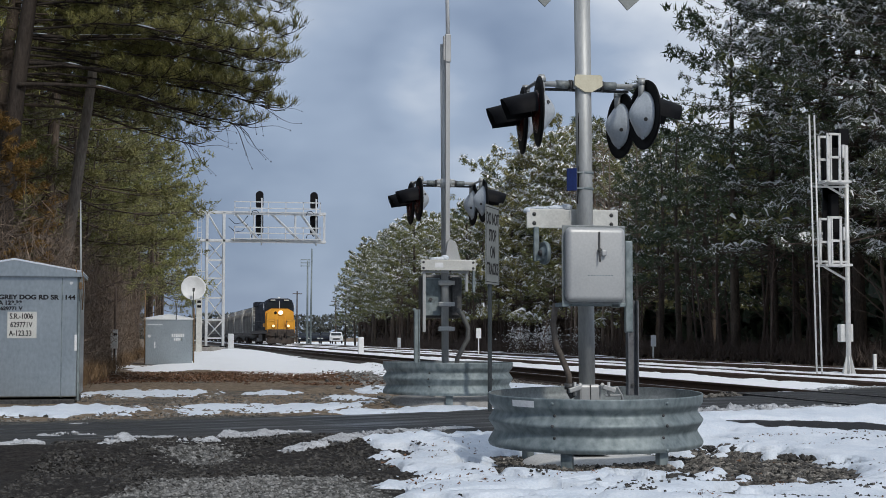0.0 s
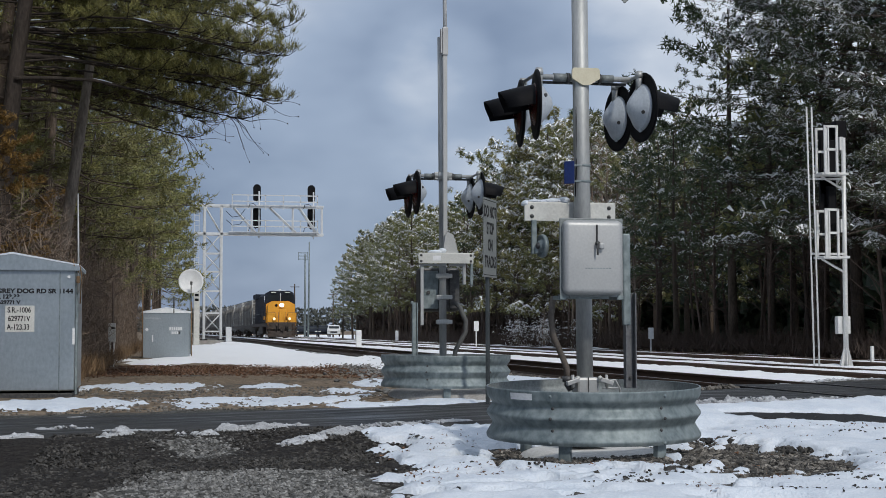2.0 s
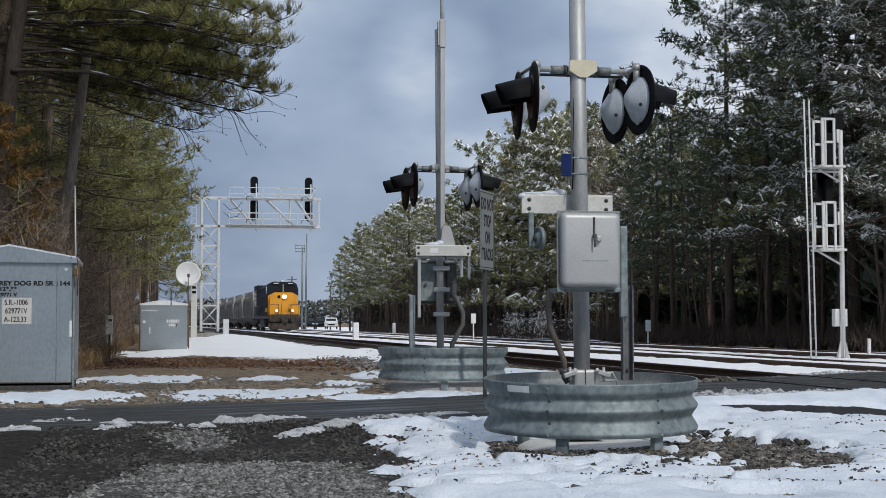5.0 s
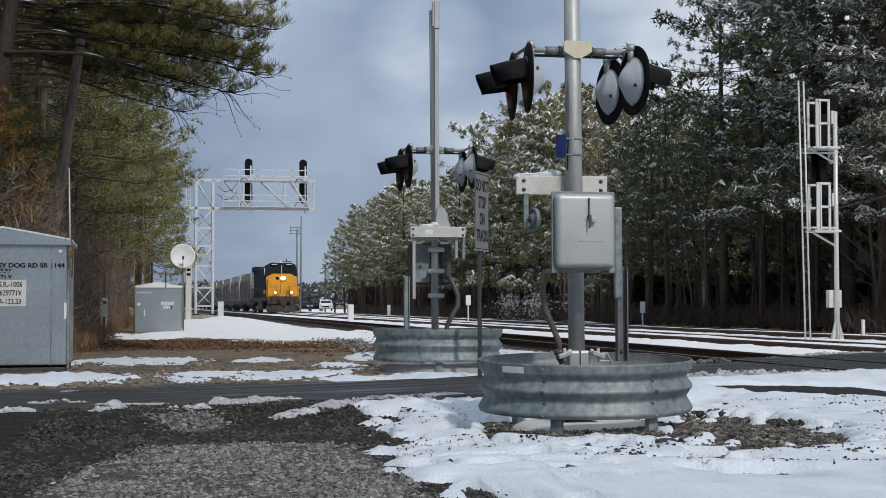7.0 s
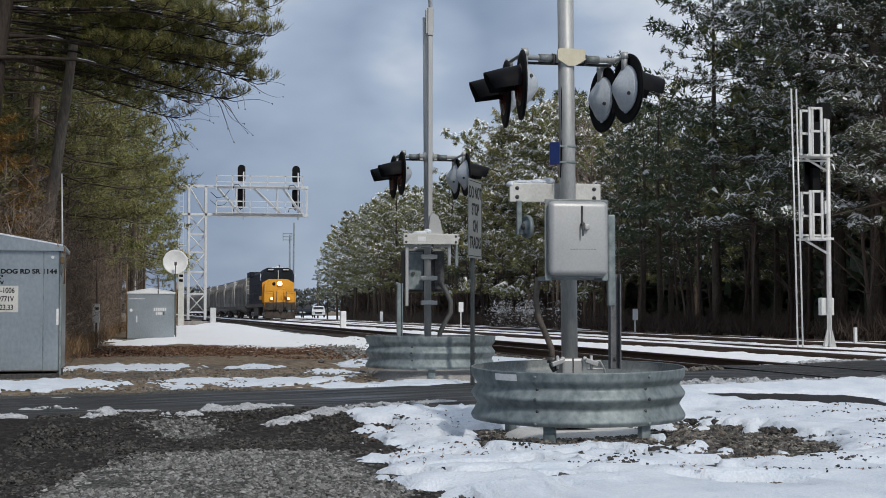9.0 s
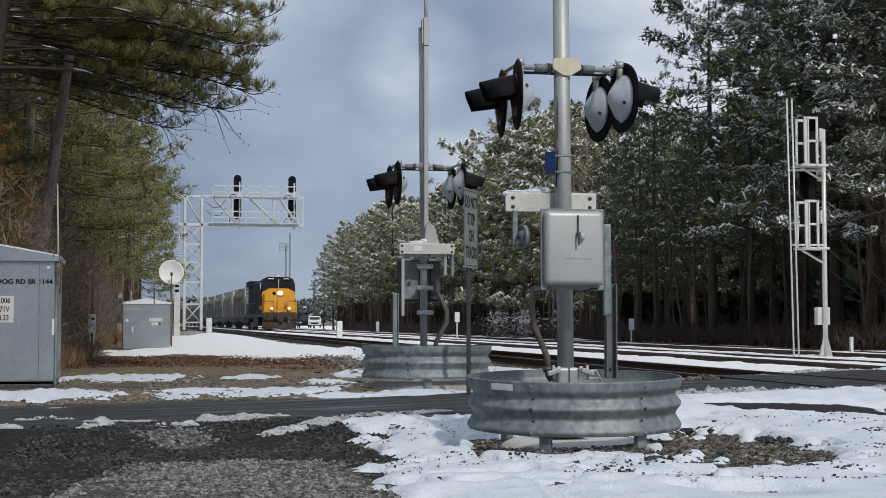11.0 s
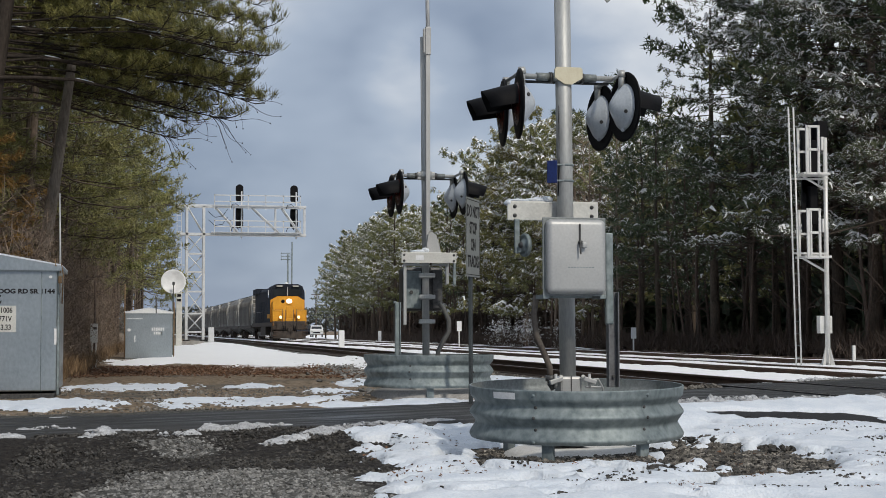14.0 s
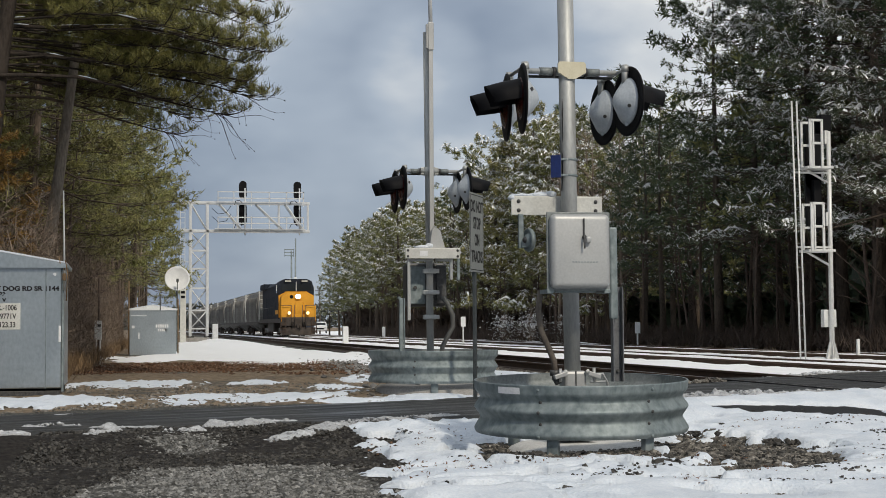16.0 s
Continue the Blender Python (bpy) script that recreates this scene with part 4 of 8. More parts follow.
def build_slush():
    """Crumbling heaps of pushed-up snow along both sides of the road."""
    rng = np.random.RandomState(71)
    verts, faces, base = [], [], 0
    for x0, y0, x1, y1, wide, high, _, _ in HEAPS:
        long = math.hypot(x1 - x0, y1 - y0)
        near = x0 < 5 and y0 < 14
        step, half = (0.012, wide * 1.5 + 0.03) if near else (0.028, wide * 1.7)
        us = np.arange(-half, long + half, step)
        vs = np.arange(-half, half + step, step)
        gu, gv = np.meshgrid(us, vs)
        dx, dy = (x1 - x0) / long, (y1 - y0) / long
        off = 0.03 * ripple(gu, gu * 0 + x0 * 3, 0.14, 72, 2)
        gx = x0 + gu * dx - (gv + off) * dy + 0.3 * step * rng.normal(size=gu.shape)
        gy = y0 + gu * dy + (gv + off) * dx + 0.3 * step * rng.normal(size=gu.shape)
        end = np.maximum(np.maximum(-gu, gu - long), 0)
        r = np.hypot(gv, end) / half
        body = (1 - r * r).clip(0, 1) * (0.55 + 1.0 * ripple(gx, gy, 0.17, 73, 2)).clip(0.02, 1.2)
        rough = 0.42 * ripple(gx, gy, 0.055, 74, 3) + 0.30 * np.abs(ripple(gx, gy, 0.03, 75, 2))
        h = high * (0.46 if near else 0.55) * (body * (1.0 + rough) - 0.22)
        z = land(gx, gy) + np.where(h > 0, h + 0.006, -0.06)
        nx, ny = len(us), len(vs)
        q = (np.arange(ny - 1)[:, None] * nx + np.arange(nx - 1)[None, :]).reshape(-1)
        keep = (h > -0.004).reshape(-1)
        quad = np.stack([q, q + 1, q + nx + 1, q + nx], -1)
        quad = quad[keep[quad].any(1)]
        verts.append(np.stack([gx, gy, z], -1).reshape(-1, 3))
        faces.append(quad + base)
        base += nx * ny
    me = bpy.data.meshes.new("slush_heap")
    me.from_pydata(np.concatenate(verts).tolist(), [], np.concatenate(faces).tolist())
    me.materials.append(SLUSH)
    tagged(new("slush_heap", me), "low ridges of icy grey-white slush along the road", "slush", kind="stuff")
    px, py, pz, ps = [], [], [], []
    for x0, y0, x1, y1, wide, high, count, size in HEAPS:
        if x0 < 5:
            wide, high, count, size = wide * 1.25, high * 0.35, int(count * 0.35), size * 0.30
        else:
            wide, high, size = wide * 1.3, high * 0.45, size * 0.28
        u = rng.rand(count)
        off = rng.normal(size=count).clip(-1.8, 1.8)
        taper = (1.15 - np.abs(2 * u - 1) ** 3) * (0.75 + 0.5 * ripple(u * math.hypot(x1 - x0, y1 - y0), u * 0, 0.25, int(100 + count), 2))
        x, y = x0 + (x1 - x0) * u + 0.35 * wide * rng.normal(size=count), y0 + (y1 - y0) * u + off * wide
        px.append(x)
        py.append(y)
        pz.append(land(x, y) + 0.01 + high * taper.clip(0.1, 1.2) * np.exp(-off ** 2) * rng.rand(count) ** 0.6)
        ps.append(np.full(count, size))
    lumps("slush_crumbs", "crumbling bits of grey-white slush along the road", SLUSH, np.concatenate(px), np.concatenate(py), np.concatenate(pz), np.concatenate(ps), 72)


def build_litter():
    rng = np.random.RandomState(57)
    n = 9000
    x, y = rng.uniform(1.6, 7.5, n), 7.6 + 5.4 * rng.rand(n) ** 1.3
    group = ripple(x, y, 0.5, 58, 3) + 0.25 * rng.rand(n) > 0.42
    x, y = x[group], y[group]
    pts = np.stack([x, y, top_of(x, y) + 0.008], -1)
    d = rng.normal(size=(len(x), 3, 3)) * np.array([0.009, 0.009, 0.006])
    tri = pts[:, None, :] + d
    ob = new("dead_leaves", triangles("dead_leaves", LEAFY, tri))
    tagged(ob, "dead leaves and grass bits lying on snow", "leaf litter", kind="stuff")
    n = 24000
    y = 22 + 25 * rng.rand(n)
    x = rng.uniform(-1.6, 6.2, n)
    keep = (ripple(x, y, 2.2, 59, 3) + 1.3 * smooth(26, 36, y) - 0.75) > 0
    x, y = x[keep], y[keep]
    pts = np.stack([x, y, land(x, y) + 0.02], -1)
    tri = pts[:, None, :] + rng.normal(size=(len(x), 3, 3)) * np.array([0.026, 0.026, 0.016])
    ob = new("leaf_litter", triangles("leaf_litter", LEAFY, tri))
    tagged(ob, "rust-brown fallen leaves covering the verge", "leaf litter", kind="stuff")


def build_tracks():
    prof = [(-0.07, 0), (0.07, 0), (0.07, 0.012), (0.012, 0.035), (0.010, 0.125), (0.036, 0.138), (0.036, 0.168), (0.028, 0.172),
            (-0.028, 0.172), (-0.036, 0.168), (-0.036, 0.138), (-0.010, 0.125), (-0.012, 0.035), (-0.07, 0.012)]
    rail = Shape().prism(prof, -40, 700).mesh("rail", RAIL)
    head = Shape().box((0, 330, 0.1735), (0.045, 740, 0.003)).mesh("rail_head", RAILTOP)
    tie = Shape().box((0, 0, -0.075), (2.6, 0.23, 0.16), 0.012).mesh("tie", TIE)
    for n, x in enumerate(TRACKS):
        t = thing("railway_track", "rusty steel rails on dark timber ties", "railway track", pose(x, 0, 0), "parallel tracks", "structure")
        for side in (-0.755, 0.755):
            r = part("rail", rail, RAIL, t, "", pose(side, 0, 0))
            part("rail_head", head, RAILTOP, r, "worn shiny rail head")
        bed = Shape().prism([(-2.2, -0.3), (2.2, -0.3), (1.55, -0.045), (-1.55, -0.045)], -40, 700)
        part("ballast_bed", bed, BALLAST, t, "dark stone ballast")
        for k in range((110, 90, 40)[n]):
            part("tie", tie, TIE, t, "", pose(0, 22.5 + k * 0.56, 0, 0, 0, 0.6 * math.sin(k * 7.1)))
    # timber and asphalt in the flangeways of the crossing
    for x in TRACKS[:2]:
        c0, c1 = edge(ROAD_NEAR, x), edge(ROAD_FAR, x)
        s = Shape().box((x, (c0 + c1) / 2, 0.085), (1.30, c1 - c0 + 0.6, 0.16), 0.01)
        tagged(part("crossing_panel", s, ASPHALT), "dark rubber crossing panel between the rails", "crossing panel", kind="structure")
        for side in (-0.82, -0.69, 0.69, 0.82):
            s = Shape().box((x + side, (c0 + c1) / 2, 0.088), (0.085, c1 - c0 + 0.5, 0.168))
            tagged(part("flangeway", s, BLACK), "black rubber flangeway beside the rail", "flangeway", kind="structure")


build_ground()
build_road()
build_tracks()
build_snow()
build_stones()
build_slush()
build_litter()

# ---- crossing signals ----
def letters(words, size, mat, parent, m, name="lettering", stretch=1.0, weight=0.024):
    """Words cut out of thin sheet, standing in the x-z plane and facing -y."""
    cu = bpy.data.curves.new(name, "FONT")
    cu.offset = size * weight
    cu.body, cu.size, cu.extrude, cu.align_x, cu.align_y = words, size, 0.0006, "CENTER", "CENTER"
    tmp = new(name, cu)
    me = bpy.data.meshes.new_from_object(tmp)
    bpy.data.objects.remove(tmp)
    bpy.data.curves.remove(cu)
    me.transform(Matrix.Diagonal((stretch, 1, 1, 1)))
    me.materials.clear()
    me.materials.append(mat)
    return part(name, me, mat, parent, "", m @ pose(0, 0, 0, 90, 0, 0))


def lamp_unit(parent, x, y, z, face, swing=0.0):
    """One flashing light: face -1 looks along -x, 1 along +x. The disc's centre is at (x, y, z)."""
    turn = Matrix.Rotation(radians(swing), 4, "Z") @ Matrix.Rotation(radians(90 * face), 4, "Y")
    m = Matrix.Translation((x, y, z)) @ turn           # local z runs out of the lens
    unit = Shape().lathe([(0.0, 0.006), (0.235, 0.006), (0.258, 0.0), (0.262, -0.012), (0.256, -0.016), (0.235, -0.008), (0.0, -0.008)], 40)
    b = part("background", unit, BLACK, parent, "round black disc", m)
    hs = Shape().lathe([(0.0, -0.128), (0.022, -0.126), (0.050, -0.116), (0.090, -0.088), (0.130, -0.056), (0.158, -0.036), (0.166, -0.030), (0.166, -0.024), (0.174, -0.022), (0.174, -0.010), (0.16, -0.006)], 36)
    hs.box((-face * 0.155, 0, -0.03), (0.05, 0.03, 0.03), 0.006)
    hs.box((face * 0.17, 0, -0.025), (0.03, 0.03, 0.02), 0.005)
    part("housing", hs, HOUSING, b, "pale grey domed housing")
    part("latch", Shape().box((0.03, 0.155, -0.03), (0.035, 0.03, 0.02), 0.004), BOLT, b)
    part("sight_hole", Shape().tube([(0.05, -0.118, -0.055), (0.054, -0.128, -0.064)], 0.014, 10), BOLT, b)
    ln = Shape().lathe([(0.16, 0.008), (0.13, 0.026), (0.07, 0.038), (0.0, 0.042)], 24)
    part("lens", ln, LENS, b, "dark red unlit lens")
    # hood: the upper half of a tapered tube, cut back below
    hood, n = Shape(), 18
    verts, faces = [], []
    for i, (r, zz) in enumerate(((0.152, 0.0), (0.146, 0.14), (0.132, 0.275))):
        for k in range(n + 1):
            w = math.pi * (-0.03 + 1.06 * k / n)
            cut = 1.0 - 0.22 * (1 - math.sin(max(0, min(math.pi, w)))) if i else 1.0
            verts.append((-face * (r * math.sin(w) - 0.16 * zz * cut), r * math.cos(w), zz * cut))
    cols = n + 1
    for i in range(2):
        for k in range(n):
            faces.append((i * cols + k, i * cols + k + 1, (i + 1) * cols + k + 1, (i + 1) * cols + k))
    inner = [(a * 0.97, bb * 0.97, c) for a, bb, c in verts]
    hood.put(verts, faces, True)
    hood.put(inner, [f[::-1] for f in faces], True)
    rim = [(2 * cols + k, 2 * cols + k + 1, 2 * cols + k + 1 + len(verts), 2 * cols + k + len(verts)) for k in range(n)]
    hood.f += rim
    hood.s += [False] * len(rim)
    part("hood", hood, BLACK, b, "long black sun hood")
    return b


def arm_with_lamps(sig, arm_z, left_x, right_x, depth_l, depth_r, plate):
    s = Shape().tube([(left_x, 0, arm_z), (right_x, 0, arm_z)], 0.021, 12)
    s.tube([(-0.12, 0, arm_z), (0.12, 0, arm_z)], 0.034, 12)
    for x, (y0, y1) in ((left_x, depth_l), (right_x, depth_r)):
        s.tube([(x, y0 - 0.02, arm_z), (x, y1 + 0.02, arm_z)], 0.014, 10)
        for y in (y0, y1):
            s.tube([(x, y, arm_z + 0.03), (x, y, arm_z - 0.12)], 0.027, 12)
            s.lathe([(0.0, 0.034), (0.02, 0.030), (0.032, 0.012), (0.034, -0.02), (0.0, -0.02)], 12, Matrix.Translation((x, y, arm_z)))
    arm = part("crossarm", s, POLE, sig, "horizontal pipe crossarm")
    part("lower_rod", Shape().tube([(left_x + 0.03, 0.03, arm_z - 0.036), (right_x - 0.03, 0.03, arm_z - 0.036)], 0.011, 8), BOLT, arm, "dark rod below the pipe")
    for sx in (-1, 1):
        part("sleeve", Shape().tube([(sx * 0.13, 0, arm_z), (sx * 0.235, 0, arm_z)], 0.030, 14), GALV_IN, arm, "dull pipe sleeve")
        part("collar", Shape().tube([(sx * 0.112, 0, arm_z - 0.004), (sx * 0.134, 0, arm_z - 0.004)], 0.040, 14), BOLT, arm, "dark clamp collar")
    if plate:
        pl = Shape().prism([(-0.108, 0.05), (-0.095, 0.066), (0.095, 0.066), (0.108, 0.05), (0.108, -0.015), (0.028, -0.064), (-0.028, -0.064), (-0.108, -0.015)], -0.075, -0.055,
                           Matrix.Translation((0, 0, arm_z)))
        part("cover_plate", pl, CREAM, sig, "cream plastic junction cover")
    else:
        s = Shape().tube([(0, 0, arm_z - 0.05), (0, 0, arm_z + 0.05)], 0.075, 16)
        s.box((0.085, 0, arm_z), (0.05, 0.05, 0.09), 0.006)
        s.box((-0.085, 0, arm_z), (0.05, 0.05, 0.09), 0.006)
        part("clamp", s, POLE, sig, "pole clamp")
    for x, ys, face in ((left_x, depth_l, -1), (right_x, depth_r, 1)):
        for y in ys:
            lamp_unit(sig, x + face * 0.03, y, arm_z - 0.243, face, 7.0 * face if plate else 0.0)


def ring(name, label, centre, radius, z0, z1, tilt, seams, legs, label_at=None):
    """A corrugated steel ring on short legs; centre on the ground."""
    r = thing(name, label, "corrugated ring", Matrix.Translation(centre) @ pose(0, 0, 0, *tilt), "guard rings")
    h = z1 - z0
    prof = []
    for k in range(49):
        t = k / 48
        w = float(np.mean([np.interp(t + d, (0.0, 0.07, 0.30, 0.50, 0.69, 0.83, 1.0), (0.7, 1.0, 0.0, 1.0, 0.0, 0.85, 0.95)) for d in (-0.03, -0.015, 0, 0.015, 0.03)]))
        prof.append((radius - 0.050 + 0.052 * w, z0 + t * h))
    outer = prof + [(prof[-1][0] - 0.004, z1 + 0.004), (prof[-1][0] - 0.012, z1 + 0.002)]
    s = Shape().lathe(outer, 96)
    part("shell", s, GALV, r, "ribbed galvanised steel sheet")
    s = Shape().lathe([(p - 0.010, z) for p, z in reversed(prof)], 96)
    part("inner_face", s, GALV_IN, r)
    for w in seams:
        strip = Shape()
        verts = [((p + 0.0035) * math.cos(w + dw), (p + 0.0035) * math.sin(w + dw), z) for p, z in prof for dw in (-0.028, 0.028)]
        strip.put(verts, [(2 * i, 2 * i + 1, 2 * i + 3, 2 * i + 2) for i in range(len(prof) - 1)], True)
        part("seam", strip, GALV, r, "overlapping bolted seam")
        for k, t in enumerate((0.06, 0.28, 0.5, 0.70, 0.93)):
            p, z = prof[int(t * 48)]
            m = Matrix.Translation(((p + 0.002) * math.cos(w), (p + 0.002) * math.sin(w), z)) @ Matrix.Rotation(w, 4, "Z") @ Matrix.Rotation(radians(90), 4, "Y")
            part("bolt", Shape().lathe([(0.0, 0.010), (0.008, 0.010), (0.013, 0.004), (0.013, 0.0)], 8, m), BOLT if k in (1, 2, 3) else GALV, r)
    for w in legs:
        leg = Shape().box(((radius - 0.085) * math.cos(w), (radius - 0.085) * math.sin(w), (z0 + 0.1) / 2 - 0.05), (0.05, 0.085, z0 + 0.2), 0.006, Matrix.Rotation(w, 3, "Z"))
        part("leg", leg, GALV, r, "short steel leg")
    if label_at is not None:
        t0, t1 = label_at - 0.13, label_at + 0.13
        verts = [((prof[i][0] + 0.004) * math.cos(t0 + (t1 - t0) * k / 6), (prof[i][0] + 0.004) * math.sin(t0 + (t1 - t0) * k / 6), prof[i][1]) for k in range(7) for i in (40, 43, 46)]
        faces = [(3 * k + i, 3 * k + i + 1, 3 * k + i + 4, 3 * k + i + 3) for k in range(6) for i in range(2)]
        part("sticker", Shape().put(verts, faces, True), WHITE, r, "white reflective sticker")
    return r


def near_signal():
    sig = thing("crossing_signal", "silver pole with flashing lights and a gate mechanism", "crossing signal", pose(3.255, 10.8, 0.07), "crossing signals")
    Z = 0.07
    s = Shape().tube([(0.0, 0, 0.5), (-0.016, 0, 2.2), (-0.034, 0, 4.3)], 0.061, 24)
    part("pole", s, POLE, sig, "round aluminium pole")
    s = Shape().tube([(-0.005, 0, 1.28), (-0.007, 0, 1.45)], 0.075, 20)
    s.box((0, -0.085, 1.30), (0.22, 0.03, 0.06), 0.006)
    part("lower_clamp", s, GALV, sig)
    # cast foot
    s = Shape().box((0, 0, 0.50), (0.17, 0.17, 0.16), 0.02)
    s.box((0, 0, 0.24), (0.30, 0.30, 0.34), 0.02)
    for dx in (-0.13, 0.13):
        s.box((dx, -0.12, 0.55), (0.10, 0.05, 0.035), 0.006, Matrix.Rotation(radians(18 * (1 if dx > 0 else -1)), 3, "Y"))
        s.tube([(dx, -0.12, 0.50), (dx, -0.12, 0.60)], 0.012, 8)
    foot = part("foot_casting", s, ALU, sig, "cast aluminium pole foot")
    for dx in (-0.085, 0.085):
        part("bolt", Shape().blob((dx, -0.105, 0.575), (0.035, 0.03, 0.035), 8), PLATE, foot, "bright domed nut")
    part("seam", Shape().box((0.0, -0.087, 0.52), (0.008, 0.006, 0.12)), BOLT, foot)
    part("bracket", Shape().tube([(0.10, -0.10, 0.545), (0.20, -0.11, 0.56), (0.24, -0.10, 0.49), (0.25, -0.08, 0.42)], 0.009, 6).tube([(0.10, -0.12, 0.50), (0.22, -0.12, 0.50)], 0.009, 6), ALU, foot)
    arm_with_lamps(sig, 2.905 - Z, -0.40, 0.375, (-0.20, 0.27), (-0.20, 0.38), True)
    # crossbuck above
    for a in (48, -48):
        s = Shape().box((-0.02, -0.085, 4.0 - Z), (1.22, 0.012, 0.23), 0.004, Matrix.Rotation(radians(a), 3, "Y"))
        part("crossbuck_blade", s, SIGNFACE, sig, "white crossbuck blade")
    # gate mechanism case
    case = part("gate_case", Shape().soft_box((-0.065, -0.34, 1.525 - Z), (0.44, 0.11, 0.54), 0.04).box((-0.03, -0.19, 1.525 - Z), (0.26, 0.22, 0.40), 0.02), ALU, sig, "light grey cast gate mechanism case")
    part("case_flange", Shape().box((-0.065, -0.392, 1.525 - Z), (0.478, 0.012, 0.572), 0.005), GALV_IN, case, "dull flange round the case door")
    part("case_door", Shape().soft_box((-0.065, -0.42, 1.525 - Z), (0.448, 0.09, 0.54), 0.044), ALU, case, "domed case door")
    s = Shape().box((-0.045, -0.470, 1.69 - Z), (0.012, 0.014, 0.14), 0.003)
    s.tube([(-0.045, -0.46, 1.625 - Z), (-0.045, -0.495, 1.625 - Z)], 0.014, 12)
    s.box((-0.05, -0.50, 1.585 - Z), (0.012, 0.012, 0.09), 0.003)
    part("case_latch", s, BOLT, case, "dark latch")
    part("padlock", Shape().soft_box((-0.018, -0.49, 1.605 - Z), (0.040, 0.030, 0.046), 0.012), ALU, case, "small padlock")
    s = Shape()
    for k in range(9):
        s.box((-0.125 + k * 0.022, -0.4655, 1.445 - Z), (0.015, 0.003, 0.007))
    part("stamped_lettering", s, GALV, case)
    s = Shape()
    for x in (-0.28, 0.15):
        s.box((x, -0.30, 1.235 - Z), (0.05, 0.20, 0.03), 0.005)
    s.box((-0.065, -0.28, 1.238 - Z), (0.30, 0.12, 0.022), 0.004)
    part("case_bracket", s, GALV, case)
    # two plates of the gate arm's pivot
    s = Shape().box((-0.085, 0.085, 1.892 - Z), (0.715, 0.016, 0.140), 0.004)
    s.box((-0.085, 0.14, 1.962 - Z), (0.715, 0.12, 0.012), 0.003)
    pl = part("support_plate", s, PLATE, sig, "white painted support plate")
    for bx in (-0.385, 0.22):
        for bz in (1.926, 1.858):
            m = Matrix.Translation((bx, 0.077, bz - Z)) @ Matrix.Rotation(radians(90), 4, "X")
            part("bolt", Shape().lathe([(0.0, 0.012), (0.010, 0.012), (0.016, 0.003), (0.016, 0.0)], 8, m), BOLT, pl)
    s = Shape().blob((-0.34, 0.13, 1.972 - Z), (0.20, 0.12, 0.035)).blob((-0.43, 0.11, 1.955 - Z), (0.06, 0.08, 0.05))
    s.blob((-0.125, 0.10, 1.985 - Z), (0.09, 0.08, 0.055)).blob((-0.20, 0.12, 1.978 - Z), (0.18, 0.10, 0.045))
    part("snow_cap", s, SNOW, sig, "melting snow on the plate")
    # blue notice
    n = part("blue_notice", Shape().box((-0.128, -0.05, 2.18 - Z), (0.078, 0.012, 0.17), 0.003, Matrix.Rotation(radians(-32), 3, "Z")), BLUE, sig, "small blue notice plate")
    for z in (2.115, 2.235):
        s = Shape()
        s.tube([(-0.008, 0, z - Z - 0.008), (-0.008, 0, z - Z + 0.008)], 0.064, 20)
        s.box((-0.085, -0.05, z - Z), (0.09, 0.010, 0.012), 0.002)
        part("band_clamp", s, GALV, n)
    # bell beside the plate
    m = Matrix.Translation((-0.322, 0.02, 1.63 - Z)) @ Matrix.Rotation(radians(-80), 4, "Z") @ Matrix.Scale(0.86, 4) @ Matrix.Rotation(radians(90), 4, "X")
    b = part("bell", Shape().lathe([(0.0, -0.03), (0.098, -0.02), (0.104, 0.0), (0.098, 0.018), (0.088, 0.020), (0.078, 0.004), (0.055, 0.004), (0.050, 0.030), (0.0, 0.034)], 28, m), GALV, sig, "round grey metal bell")
    part("bell_dome", Shape().lathe([(0.0, 0.058), (0.020, 0.056), (0.030, 0.036)], 20, m), BOLT, b, "dark boss of the bell")
    part("bell_bracket", Shape().box((-0.375, 0.06, 1.70 - Z), (0.040, 0.03, 0.26), 0.006).box((-0.345, 0.05, 1.60 - Z), (0.06, 0.04, 0.05), 0.006), GALV, b)
    # counterweight arm on the far side
    s = Shape().box((0.36, 0.10, 1.385 - Z), (0.062, 0.05, 0.70), 0.012)
    part("counterweight_arm", s, GALV, sig, "vertical grey counterweight arm")
    s = Shape().box((0.392, 0.14, 0.92 - Z), (0.085, 0.012, 0.72), 0.003)
    s.box((0.430, 0.11, 0.92 - Z), (0.010, 0.06, 0.72), 0.003)
    s.box((0.354, 0.11, 0.92 - Z), (0.010, 0.06, 0.72), 0.003)
    stop = part("arm_stop", s, CHANNEL, sig, "dark grey upright steel channel")
    part("bolt", Shape().tube([(0.40, 0.128, 0.64 - Z), (0.40, 0.116, 0.64 - Z)], 0.013, 10), BOLT, stop)
    # conduit from the case to the foot
    s = Shape().tube([(-0.27, -0.10, 1.25 - Z), (-0.29, -0.10, 1.10 - Z), (-0.27, -0.10, 0.95 - Z), (-0.20, -0.09, 0.80 - Z), (-0.165, -0.08, 0.72 - Z), (-0.16, -0.08, 0.60 - Z)], 0.023, 12)
    part("conduit", s, HOSE, sig, "flexible grey conduit")
    s = Shape().tube([(-0.16, -0.08, 0.66 - Z), (-0.16, -0.08, 0.615 - Z)], 0.038, 14)
    s.tube([(-0.16, -0.08, 0.61 - Z), (-0.13, -0.08, 0.56 - Z)], 0.03, 12)
    part("conduit_fitting", s, BOLT, sig)
